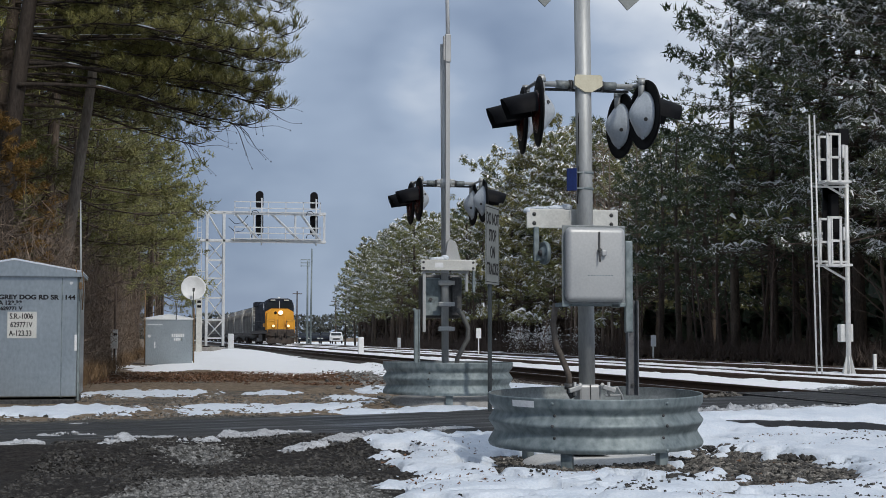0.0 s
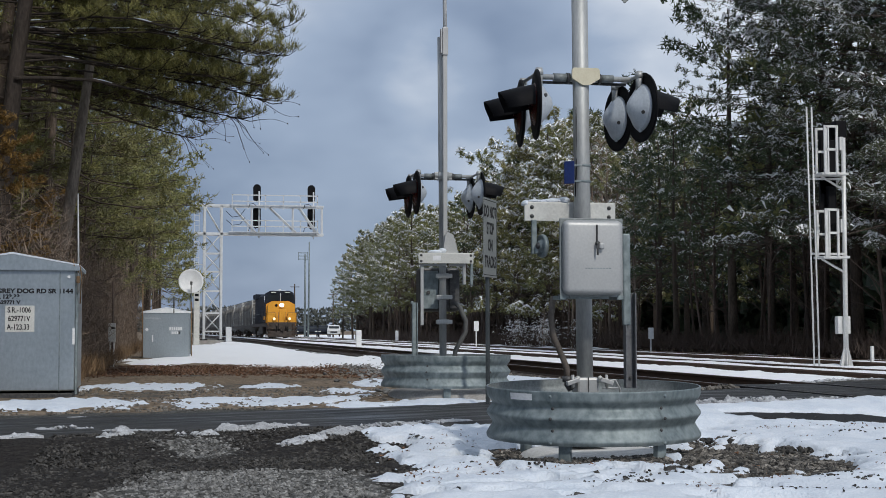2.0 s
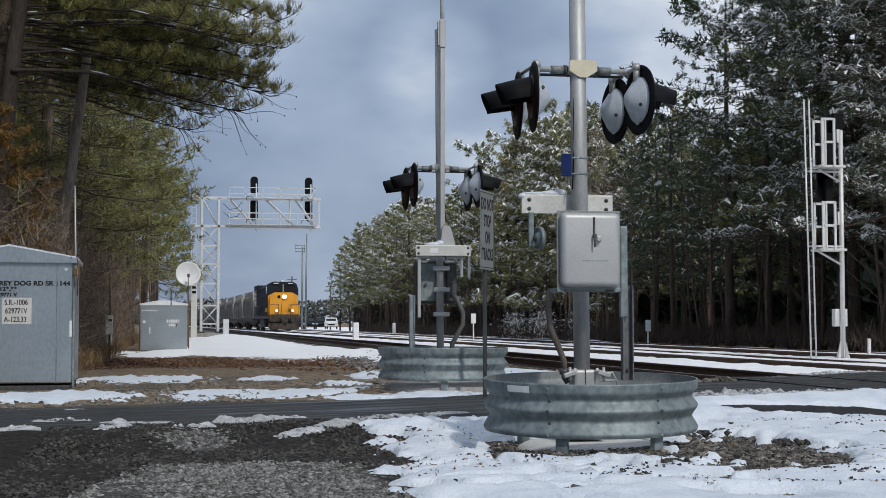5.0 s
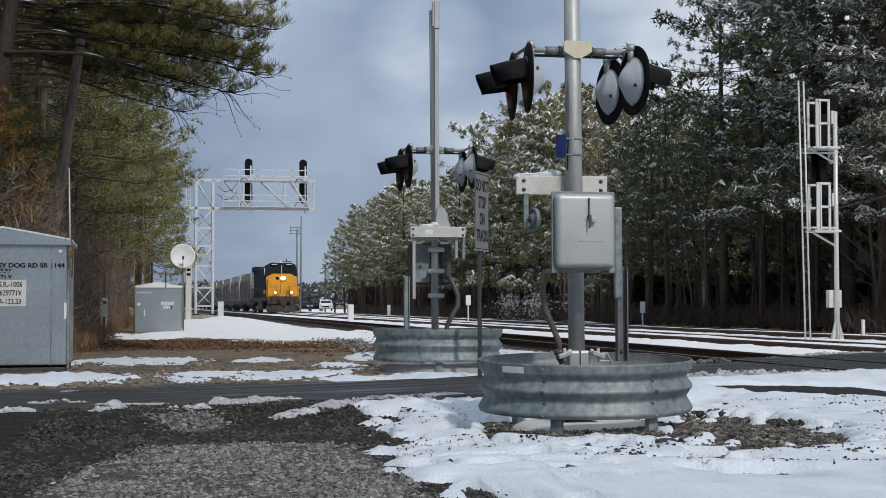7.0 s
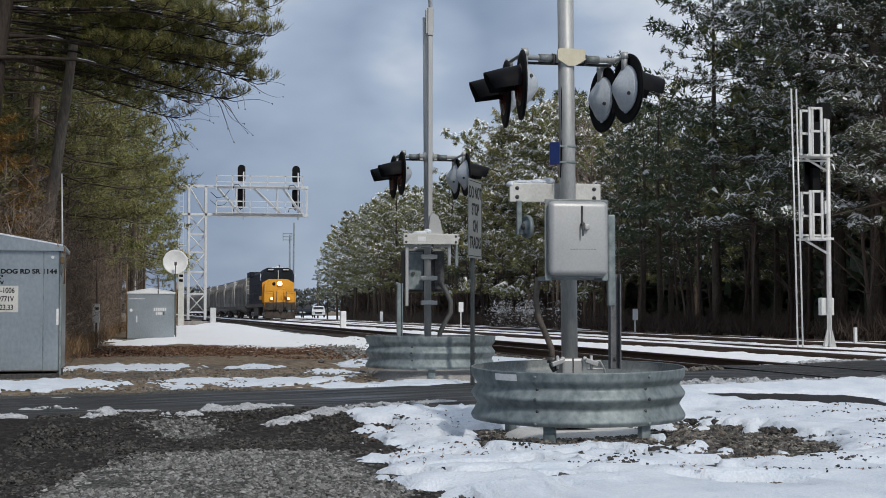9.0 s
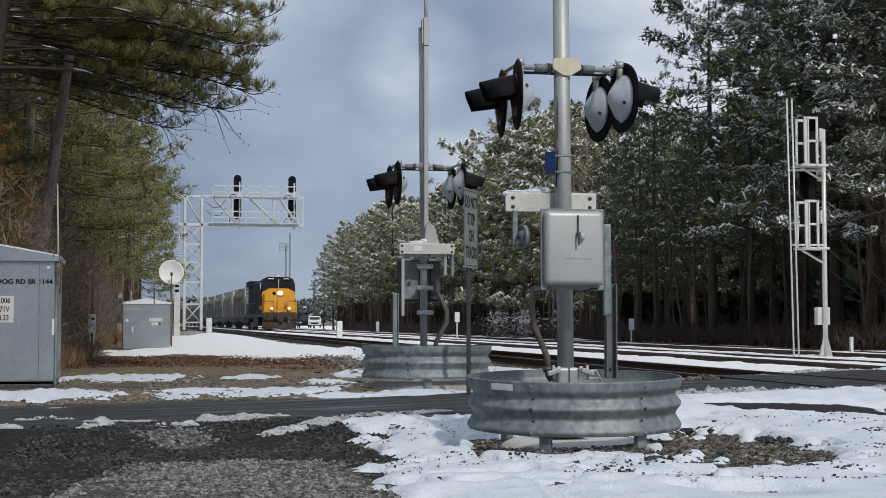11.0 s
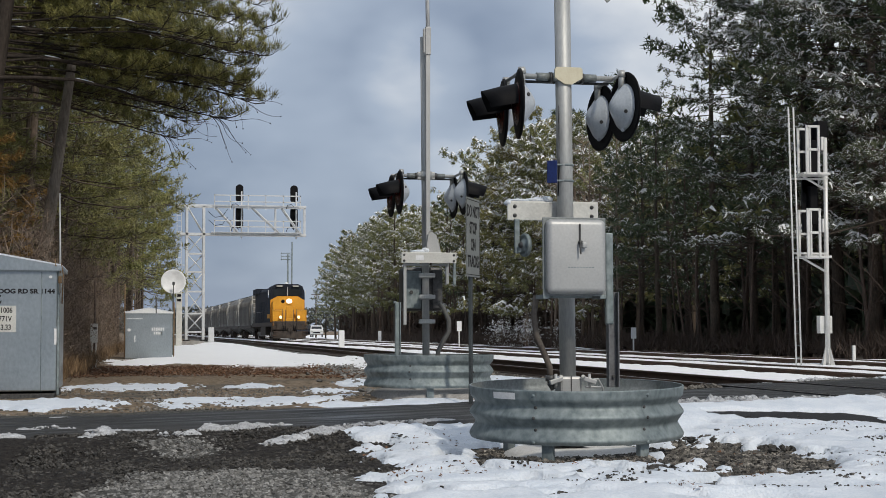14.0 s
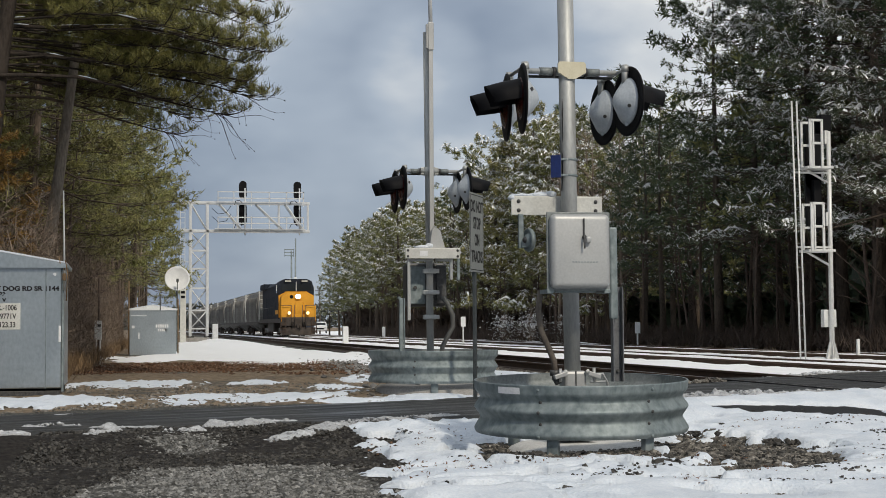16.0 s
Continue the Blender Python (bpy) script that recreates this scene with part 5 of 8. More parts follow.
    for x in (-0.06,):
        s = Shape().tube([(x, -0.03, 2.9 - Z), (x - 0.008, -0.035, 2.6 - Z), (x - 0.004, -0.03, 2.3 - Z), (x - 0.02, -0.04, 2.0 - Z)], 0.004, 6)
        part("cable", s, BLACK, sig)


def far_signal():
    sig = thing("crossing_signal", "silver pole with flashing lights and a raised gate arm", "crossing signal", pose(3.60, 17.9, 0.25), "crossing signals")
    Z = 0.25
    s = Shape().tube([(0, 0, 0.2), (-0.01, 0, 2.5), (-0.025, 0, 4.35)], 0.044, 20)
    part("pole", s, POLE, sig, "round aluminium pole")
    part("foot_casting", Shape().box((0, 0, 0.2), (0.34, 0.34, 0.4), 0.02), ALU, sig)
    arm_with_lamps(sig, 2.885 - Z, -0.38, 0.36, (-0.40, 0.16), (-0.40, 0.16), False)
    s = Shape()
    for z in (1.66, 1.40, 1.10):
        s = Shape()
        s.tube([(0, 0, z - Z - 0.03), (0, 0, z - Z + 0.03)], 0.072, 16)
        s.box((0, -0.06, z - Z), (0.20, 0.05, 0.05), 0.006)
        part("clamp", s, POLE, sig, "pole clamp")
    # gate arm held upright
    arm = part("gate_arm", Shape().box((0.002, -0.12, 3.25 - Z), (0.055, 0.03, 2.6), 0.006), ALU, sig, "raised light grey gate arm")
    s = Shape().box((0.002, -0.13, 4.53 - Z), (0.070, 0.04, 0.34), 0.006)
    s.box((-0.045, -0.12, 4.53 - Z), (0.022, 0.04, 0.30), 0.005)
    part("arm_splice", s, ALU, arm)
    part("arm_tip", Shape().tube([(0.005, -0.12, 4.6 - Z), (-0.02, -0.12, 6.2 - Z)], [0.026, 0.02], 10), WHITE, arm, "thin white upper arm")
    # beam that carries the arm
    s = Shape().box((-0.015, -0.26, 1.865 - Z), (0.675, 0.014, 0.125), 0.004)
    s.box((-0.015, -0.19, 1.925 - Z), (0.675, 0.14, 0.012), 0.003)
    beam = part("support_plate", s, PLATE, sig, "white painted support plate")
    for x in (-0.32, 0.29):
        for z in (1.90, 1.83):
            m = Matrix.Translation((x, -0.268, z - Z)) @ Matrix.Rotation(radians(90), 4, "X")
            part("bolt", Shape().lathe([(0.0, 0.012), (0.010, 0.012), (0.016, 0.003), (0.016, 0.0)], 8, m), BOLT, beam)
    part("plate_label", Shape().box((-0.13, -0.269, 1.865 - Z), (0.10, 0.002, 0.06)), WHITE, beam)
    part("arm_saddle", Shape().prism([(-0.03, 0), (0.16, 0), (0.10, 0.22), (0.03, 0.26), (0.0, 0.22)], -0.20, -0.10, Matrix.Translation((-0.01, 0, 1.93 - Z))), ALU, sig)
    s = Shape().blob((-0.13, -0.18, 1.945 - Z), (0.20, 0.10, 0.05)).blob((-0.04, -0.18, 1.96 - Z), (0.10, 0.09, 0.07))
    part("snow_cap", s, SNOW, sig, "melting snow on the plate")
    # hoop frames and the mechanism case on the far side
    for x0, x1, low in ((-0.30, 0.0, 1.06), (0.03, 0.22, 1.55)):
        s = Shape()
        s.box((x0 if x0 < 0 else x1, -0.20, (1.80 + low) / 2 - Z), (0.038, 0.03, 1.80 - low), 0.006)
        s.box(((x0 + x1) / 2, -0.20, 1.785 - Z), (abs(x1 - x0), 0.03, 0.03), 0.006)
        part("arm_frame", s, ALU, sig, "bent steel arm frame")
    part("side_bar", Shape().box((0.315, -0.18, 1.68 - Z), (0.035, 0.03, 0.28), 0.005), GALV, sig)
    # the case's shade is put into its dark material
    case = part("gate_case", Shape().box((-0.02, 0.25, 1.50 - Z), (0.50, 0.28, 0.54), 0.045), BOLT, sig, "mechanism case coloured dark for shade")
    part("case_door", Shape().box((-0.14, 0.095, 1.49 - Z), (0.20, 0.03, 0.46), 0.012), GALV, case, "grey side door of the case")
    part("case_latch", Shape().tube([(-0.17, 0.085, 1.46 - Z), (-0.17, 0.055, 1.46 - Z)], 0.022, 12), BOLT, case)
    # dark slab that paints shade on the case's right side
    part("case_shade_panel", Shape().box((0.16, 0.095, 1.50 - Z), (0.13, 0.03, 0.48), 0.012), BOLT, case, "dark panel painted as the shaded side of the case")
    s = Shape().tube([(0.14, -0.05, 1.34 - Z), (0.20, -0.06, 1.27 - Z), (0.27, -0.06, 1.12 - Z), (0.27, -0.06, 0.98 - Z), (0.20, -0.06, 0.86 - Z), (0.14, -0.05, 0.74 - Z), (0.12, -0.04, 0.55 - Z)], 0.029, 12)
    part("conduit", s, RUBBER, sig, "flexible grey conduit")
    s = Shape().box((-0.40, -0.22, 0.93 - Z), (0.05, 0.05, 0.80), 0.006)
    s.box((-0.365, -0.24, 0.93 - Z), (0.012, 0.04, 0.80), 0.003)
    s.box((-0.425, -0.22, 1.33 - Z), (0.03, 0.05, 0.03), 0.004)
    part("arm_stop", s, GALV, sig, "upright steel channel")


near_signal()
far_signal()
ring("guard_ring", "ribbed galvanised steel ring round the signal pole foot", (3.315, 10.8, 0.06), 0.80, 0.148, 0.525, (1.5, -0.4, 0),
     (radians(-129), radians(-68), radians(70)), (radians(-123), radians(-66), radians(120), radians(40)), radians(-147))
# smooth mound added in place of the pale snow beneath the ring
part_tag = new("ring_base", Shape().lathe([(0.0, 0.070), (0.38, 0.068), (0.47, 0.056), (0.53, 0.030), (0.56, -0.01), (0.57, -0.1)], 40, Matrix.Translation((3.33, 10.86, 0.05))).mesh("ring_base", MOUND_PALE))
tagged(part_tag, "pale round mound standing in for snow under the ring", "footing")
ring("guard_ring", "ribbed galvanised steel ring round the further signal pole", (3.64, 17.95, 0.22), 0.795, 0.095, 0.475, (0.0, 0.3, 0),
     (radians(-118), radians(-60), radians(60)), (radians(-100), radians(-40), radians(120)))
foot2 = new("ring_base", Shape().lathe([(0.0, 0.08), (0.66, 0.08), (0.70, 0.04), (0.72, -0.2)], 40, Matrix.Translation((3.64, 17.95, 0.20))).mesh("ring_base", CONCRETE))
tagged(foot2, "round concrete footing under the further ring", "footing")


def stop_sign_post():
    s = thing("no_stopping_sign", "narrow white warning sign on a dark steel post", "road sign", pose(3.885, 16.6, 0.15, 0, 0, 62))
    part("post", Shape().box((0, 0.03, 1.0), (0.05, 0.04, 2.35), 0.005), DARKPOST, s, "dark galvanised post")
    b = part("sign_panel", Shape().box((0, 0, 1.90), (0.61, 0.005, 0.90), 0.002), SIGNFACE, s, "white panel with black lettering")
    line = Shape()
    for x, z, w, h in ((0, 2.325, 0.56, 0.008), (0, 1.475, 0.56, 0.008), (-0.28, 1.9, 0.008, 0.85), (0.28, 1.9, 0.008, 0.85)):
        line.box((x, -0.0035, z), (w, 0.002, h))
    part("sign_border", line, INK, b)
    for k, w in enumerate(("DO NOT", "STOP", "ON", "TRACKS")):
        letters(w, 0.185, INK, b, pose(0, -0.0045, 2.19 - 0.19 * k), stretch=0.72)


stop_sign_post()


# ---- equipment cabinets, dish, signals ----
def near_cabinet():
    x0, x1, y0, y1, z0, z1 = -2.69, -0.925, 21.9, 24.1, 0.085, 1.88
    cx, w = (x0 + x1) / 2, x1 - x0
    c = thing("equipment_cabinet", "galvanised metal railway cabinet with black stencilled lettering", "equipment cabinet", pose(cx, y0, z0), "trackside cabinets")
    h = z1 - z0
    body = part("body", Shape().box((0, 1.1, h / 2 + 0.03), (w, 2.2, h - 0.06), 0.02), CABINET, c, "blue-grey zinc sheet walls")
    for x in (0.66,):
        part("panel_seam", Shape().box((x, -0.004, h / 2), (0.014, 0.01, h - 0.1), 0.003), GALV, body)
    corner = Shape().box((w / 2 + 0.012, 0.03, h / 2), (0.03, 0.09, h - 0.02), 0.006)
    corner.box((w / 2 + 0.004, 0.4, h / 2), (0.012, 0.05, h - 0.04), 0.003)
    part("corner_trim", corner, GALV, body, "bright corner trim")
    roof = Shape().prism([(-w / 2 - 0.05, h), (-w / 2 - 0.05, h + 0.035), (0.0, h + 0.20), (w / 2 + 0.05, h + 0.035), (w / 2 + 0.05, h)], -0.05, 2.25)
    roof.prism([(-w / 2 - 0.05, h - 0.03), (-w / 2 - 0.05, h + 0.03), (w / 2 + 0.05, h + 0.03), (w / 2 + 0.05, h - 0.03)], -0.062, -0.05)
    part("roof", roof, CABINET, c, "low pitched metal roof")
    cap = Shape().prism([(-w / 2 - 0.06, h + 0.037), (-w / 2 - 0.05, h + 0.055), (0.0, h + 0.228), (w / 2 + 0.05, h + 0.058), (w / 2 + 0.06, h + 0.037), (0.0, h + 0.203)], -0.055, 2.26)
    part("roof_snow", cap, SNOW, c, "thin snow on the roof")
    part("skid", Shape().box((0, 1.1, -0.02), (w - 0.06, 2.1, 0.10), 0.01), BOLT, c)
    part("knob", Shape().tube([(w / 2 - 0.10, -0.01, h - 0.12), (w / 2 - 0.10, -0.03, h - 0.12)], 0.022, 12), WHITE, body)
    part("white_tag", Shape().box((w / 2 - 0.028, -0.008, 0.83), (0.035, 0.006, 0.23), 0.002), WHITE, body)
    letters("GREY DOG RD SR 1144", 0.088, INK, body, pose(0.317, -0.004, 1.555 - z0), stretch=1.16, weight=0.045)
    letters("A 123.33", 0.080, INK, body, pose(-0.05, -0.004, 1.475 - z0), stretch=1.10, weight=0.05)
    letters("629771 V", 0.070, INK, body, pose(-0.035, -0.004, 1.395 - z0), stretch=1.10, weight=0.05)
    s = Shape().box((0.115, -0.002, 1.165 - z0), (0.40, 0.006, 0.37), 0.003)
    p = part("paint_patch", s, PLATE, body, "pale painted patch with black stencils")
    letters("S.R.-1006", 0.105, INK, p, pose(0.105, -0.0065, 1.285 - z0), stretch=0.80, weight=0.02)
    letters("629771V", 0.105, INK, p, pose(0.105, -0.0065, 1.165 - z0), stretch=0.80, weight=0.02)
    letters("A-123.33", 0.105, INK, p, pose(0.095, -0.0065, 1.045 - z0), stretch=0.80, weight=0.02)
    # whip antenna on the corner
    a = part("antenna", Shape().tube([(w / 2 + 0.03, -0.03, h - 0.35), (w / 2 + 0.03, -0.03, h + 0.12), (w / 2 + 0.012, -0.03, 1.07 + h)], [0.018, 0.014, 0.010], 8), POLE, c, "thin whip antenna")
    s = Shape().tube([(w / 2 + 0.06, -0.04, h - 0.5), (w / 2 + 0.075, -0.05, h - 0.1), (w / 2 + 0.045, -0.05, h + 0.08), (w / 2 + 0.03, -0.05, h - 0.06)], 0.009, 6)
    s.tube([(w / 2 - 0.015, -0.05, h - 0.02), (w / 2 - 0.045, -0.05, h + 0.13)], 0.008, 6)
    s.box((w / 2 + 0.03, -0.04, h - 0.16), (0.05, 0.05, 0.10), 0.006)
    part("antenna_cable", s, STRAW, a)


def far_cabinet():
    c = thing("equipment_cabinet", "small pale metal trackside cabinet with a snowy roof", "equipment cabinet", pose(0.955, 60, -0.12), "trackside cabinets")
    w, h = 1.82, 1.80
    body = part("body", Shape().box((0, 0.95, h / 2 + 0.02), (w, 1.9, h), 0.02), CABINET, c, "dull zinc sheet walls")
    part("roof", Shape().prism([(-w / 2 - 0.05, h), (-w / 2 - 0.05, h + 0.04), (0, h + 0.19), (w / 2 + 0.05, h + 0.04), (w / 2 + 0.05, h)], -0.05, 1.95), ROOFCAP, c, "pale pitched roof")
    part("roof_snow", Shape().prism([(-w / 2 - 0.05, h + 0.045), (-w / 2 - 0.04, h + 0.065), (0, h + 0.23), (w / 2 + 0.04, h + 0.065), (w / 2 + 0.05, h + 0.045), (0, h + 0.195)], -0.06, 1.96), SNOW, c)
    part("vent_disc", Shape().tube([(-0.76, -0.0, h - 0.65), (-0.76, -0.02, h - 0.65)], 0.06, 14), WHITE, body)
    part("door_handle", Shape().box((-0.54, -0.02, h - 1.0), (0.05, 0.03, 0.26), 0.006), ROOFCAP, body)
    s = Shape()
    for k in range(6):
        s.box((0.14 + 0.085 * k, -0.005, h - 0.62), (0.06, 0.006, 0.12))
        s.box((0.22 + 0.07 * k if k < 4 else 0.5, -0.005, h - 0.78), (0.05, 0.006, 0.10))
    part("stencil_bar", s, WHITE, body)
    part("door_seam", Shape().box((-0.55, -0.003, h - 0.2), (0.62, 0.006, 0.02)), ROOFCAP, body)
    for x, top in ((-0.93, 1.15), (0.28, 0.62), (0.97, 0.45)):
        part("rod", Shape().tube([(x, -0.04, 0.1 if abs(x) > 0.5 else h), (x, -0.04, h + top)], 0.025, 8), STRAW if x != 0.28 else BOLT, c, "slim upright rod")


def satellite_dish():
    d = thing("satellite_dish", "round white satellite dish on a steel post", "satellite dish", pose(2.045, 65, -0.1))
    m = Matrix.Translation((0, 0, 3.17)) @ Matrix.Rotation(radians(80), 4, "X")
    prof = [(r, 0.16 * (r / 0.52) ** 2) for r in np.linspace(0, 0.52, 9)]
    part("reflector", Shape().lathe([(float(a), float(b)) for a, b in prof] + [(0.53, 0.15), (0.50, 0.12)], 36, m), WHITE, d, "shallow white bowl")
    s = Shape().tube([(0, 0.05, -0.2), (0, 0.05, 3.05)], 0.045, 10)
    part("post", s, GALV, d)
    s = Shape().tube([(0, -0.10, 2.68), (0, -0.52, 3.05)], 0.018, 6)
    s.box((0, -0.54, 3.10), (0.10, 0.12, 0.14), 0.01)
    s.tube([(0, -0.45, 1.6), (0, -0.5, 3.0)], 0.015, 6)
    part("feed_arm", s, BOLT, d, "dark feed horn arm")


def meter_post():
    p = thing("meter_box", "small grey electric box on two thin posts", "meter box", pose(-0.86, 45, -0.05))
    part("box", Shape().box((0, 0, 0.98), (0.21, 0.15, 0.56), 0.015), PLATE, p, "pale grey metal box")
    part("window", Shape().box((0.03, -0.077, 1.12), (0.10, 0.006, 0.07)), INK, p)
    for x in (-0.05, 0.06):
        part("post", Shape().tube([(x, 0, -0.3), (x, 0, 0.8)], 0.022, 8), PLATE, p)
    part("conduit_pole", Shape().tube([(0.02, 0.1, -0.3), (0.02, 0.1, 2.5)], 0.03, 8), TWIG, p, "brown upright pole")


def signal_bridge():
    g = thing("signal_bridge", "white steel cantilever signal bridge with two black signals", "signal bridge", pose(0, 120, 0))
    xl, xr, yo = 4.82, 6.15, 0.7
    top, low, end = 10.92, 8.66, 14.3
    for x in (xl, xr):
        for y in (0, yo):
            part("column", Shape().box((x, y, top / 2), (0.20, 0.20, top), 0.01), BRIDGE, g, "white steel column")
    zs = [0.9, 2.35, 4.1, 5.65, 7.1, low]
    for y in (0, yo):
        for k, z in enumerate(zs):
            part("strut", Shape().box(((xl + xr) / 2, y, z), (xr - xl, 0.10, 0.12)), BRIDGE, g)
            if k < len(zs) - 1:
                a, b = ((xl, z), (xr, zs[k + 1])) if (k % 2 == 0) else ((xr, z), (xl, zs[k + 1]))
                if y:
                    a, b = (a[0], b[1]), (b[0], a[1])
                part("brace", Shape().tube([(a[0], y, a[1]), (b[0], y, b[1])], 0.055, 6), BRIDGE, g)
        part("brace", Shape().tube([(xl, y, top), (xr, y, low)], 0.055, 6), BRIDGE, g)
        for z in (top, low):
            part("chord", Shape().box(((4.1 + end) / 2, y, z), (end - 4.1, 0.20, 0.20), 0.01), BRIDGE, g, "long horizontal chord")
        for a, b in ((7.0, 9.0), (9.9, 12.3), (12.3, 13.9)):
            part("brace", Shape().tube([(a, y, top), (b, y, low)], 0.07, 6), BRIDGE, g)
        for x in (8.55, 11.85, end - 0.1):
            part("hanger", Shape().box((x, y, (top + low) / 2), (0.09, 0.09, top - low)), BRIDGE, g)
    for y0, zs2 in ((-0.55, (11.25, 11.75)), (-0.55, (9.25, 9.72))):
        for z in zs2:
            part("walkway_rail", Shape().box(((6.9 + 13.8) / 2, y0, z), (6.9, 0.06, 0.08)), BRIDGE, g)
        for x in (6.95, 8.2, 9.6, 11.0, 12.4, 13.75):
            part("rail_post", Shape().box((x, y0, zs2[0] - 0.05), (0.06, 0.06, 1.2)), BRIDGE, g)
    part("walkway", Shape().box((10.3, -0.3, 8.80), (7.2, 0.6, 0.05)), BRIDGE, g)
    for x in (9.02, 13.42):
        hd = part("signal_mast", Shape().tube([(x + 0.16, 0.80, 8.4), (x + 0.16, 0.80, 12.2)], 0.06, 8), BRIDGE, g)
        for z, hgt in ((12.05, 1.45), (10.1, 1.75)):
            s = Shape().prism([(0.31 * math.cos(w), (hgt / 2 - 0.31 if math.sin(w) > 0 else -(hgt / 2 - 0.31)) + 0.31 * math.sin(w)) for w in [2 * math.pi * k / 24 for k in range(24)]], 0.90, 1.02,
                              Matrix.Translation((x, 0, z)))
            h = part("signal_head", s, BLACK, hd, "black oval signal head")
            for k in range(2 if hgt < 1.5 else 3):
                m = Matrix.Translation((x, 1.02, z + (k - (0.5 if hgt < 1.5 else 1)) * 0.42)) @ Matrix.Rotation(radians(-90), 4, "X")
                part("signal_hood", Shape().lathe([(0.14, 0.0), (0.14, 0.22)], 14, m), BLACK, h)
        for z0 in (10.75, 8.9):
            s = Shape().tube([(x - 0.75, -0.2, z0), (x - 0.65, -0.2, z0 + 0.3), (x - 0.35, -0.3, z0 + 0.35), (x - 0.15, -0.4, z0 + 0.15)], 0.025, 6)
            part("cable_loop", s, BLACK, g)
    for k in range(2):
        z = 10.45 - 0.65 * k
        part("cable_loop", Shape().tube([(6.5, -0.1, z), (7.0, -0.15, z - 0.45), (7.6, -0.15, z - 0.35), (8.0, -0.2, z + 0.2)], 0.025, 6), BLACK, g)
    # ladder at the back of the column
    s = Shape()
    for x in (4.05, 4.4):
        s.box((x, 0.3, 6.2), (0.045, 0.045, 11.6))
    part("ladder_rail", s, BRIDGE, g)
    for k in range(26):
        part("rung", Shape().box((4.22, 0.3, 0.9 + 0.42 * k), (0.4, 0.03, 0.035)), BRIDGE, g)
    for z in (2.35, 6.2, 8.66, 10.9):
        part("ladder_stay", Shape().box((4.4, 0.2, z), (0.7, 0.05, 0.06)), BRIDGE, g)
    part("plinth", Shape().box((5.55, 0.7, -0.05), (2.9, 2.4, 0.5), 0.03), CONCRETE, g, "concrete plinth")
    s = Shape().box((6.7, -1.2, 0.5), (0.45, 0.4, 1.5), 0.03)
    tagged(part("junction_box", s, BRIDGE, None, "", pose(0, 120, 0)), "white trackside box beside the bridge", "junction box")
    jb = thing("junction_box", "tall pale post box with dark vent slots", "junction box", pose(0, 100, 0))
    part("body", Shape().box((3.62, 2.5, 2.0), (0.40, 0.36, 4.2), 0.03), PLATE, jb)
    for k in range(3):
        part("vent_slot", Shape().box((3.62, 2.315, 3.05 + 0.32 * k), (0.26, 0.02, 0.17), 0.01), BLACK, jb, "dark vent slot")
    for x in (xl, xr):
        part("base_plate", Shape().box((x, -0.02, 0.24), (0.55, 0.5, 0.10), 0.02), BLACK, g, "dark steel base plate")


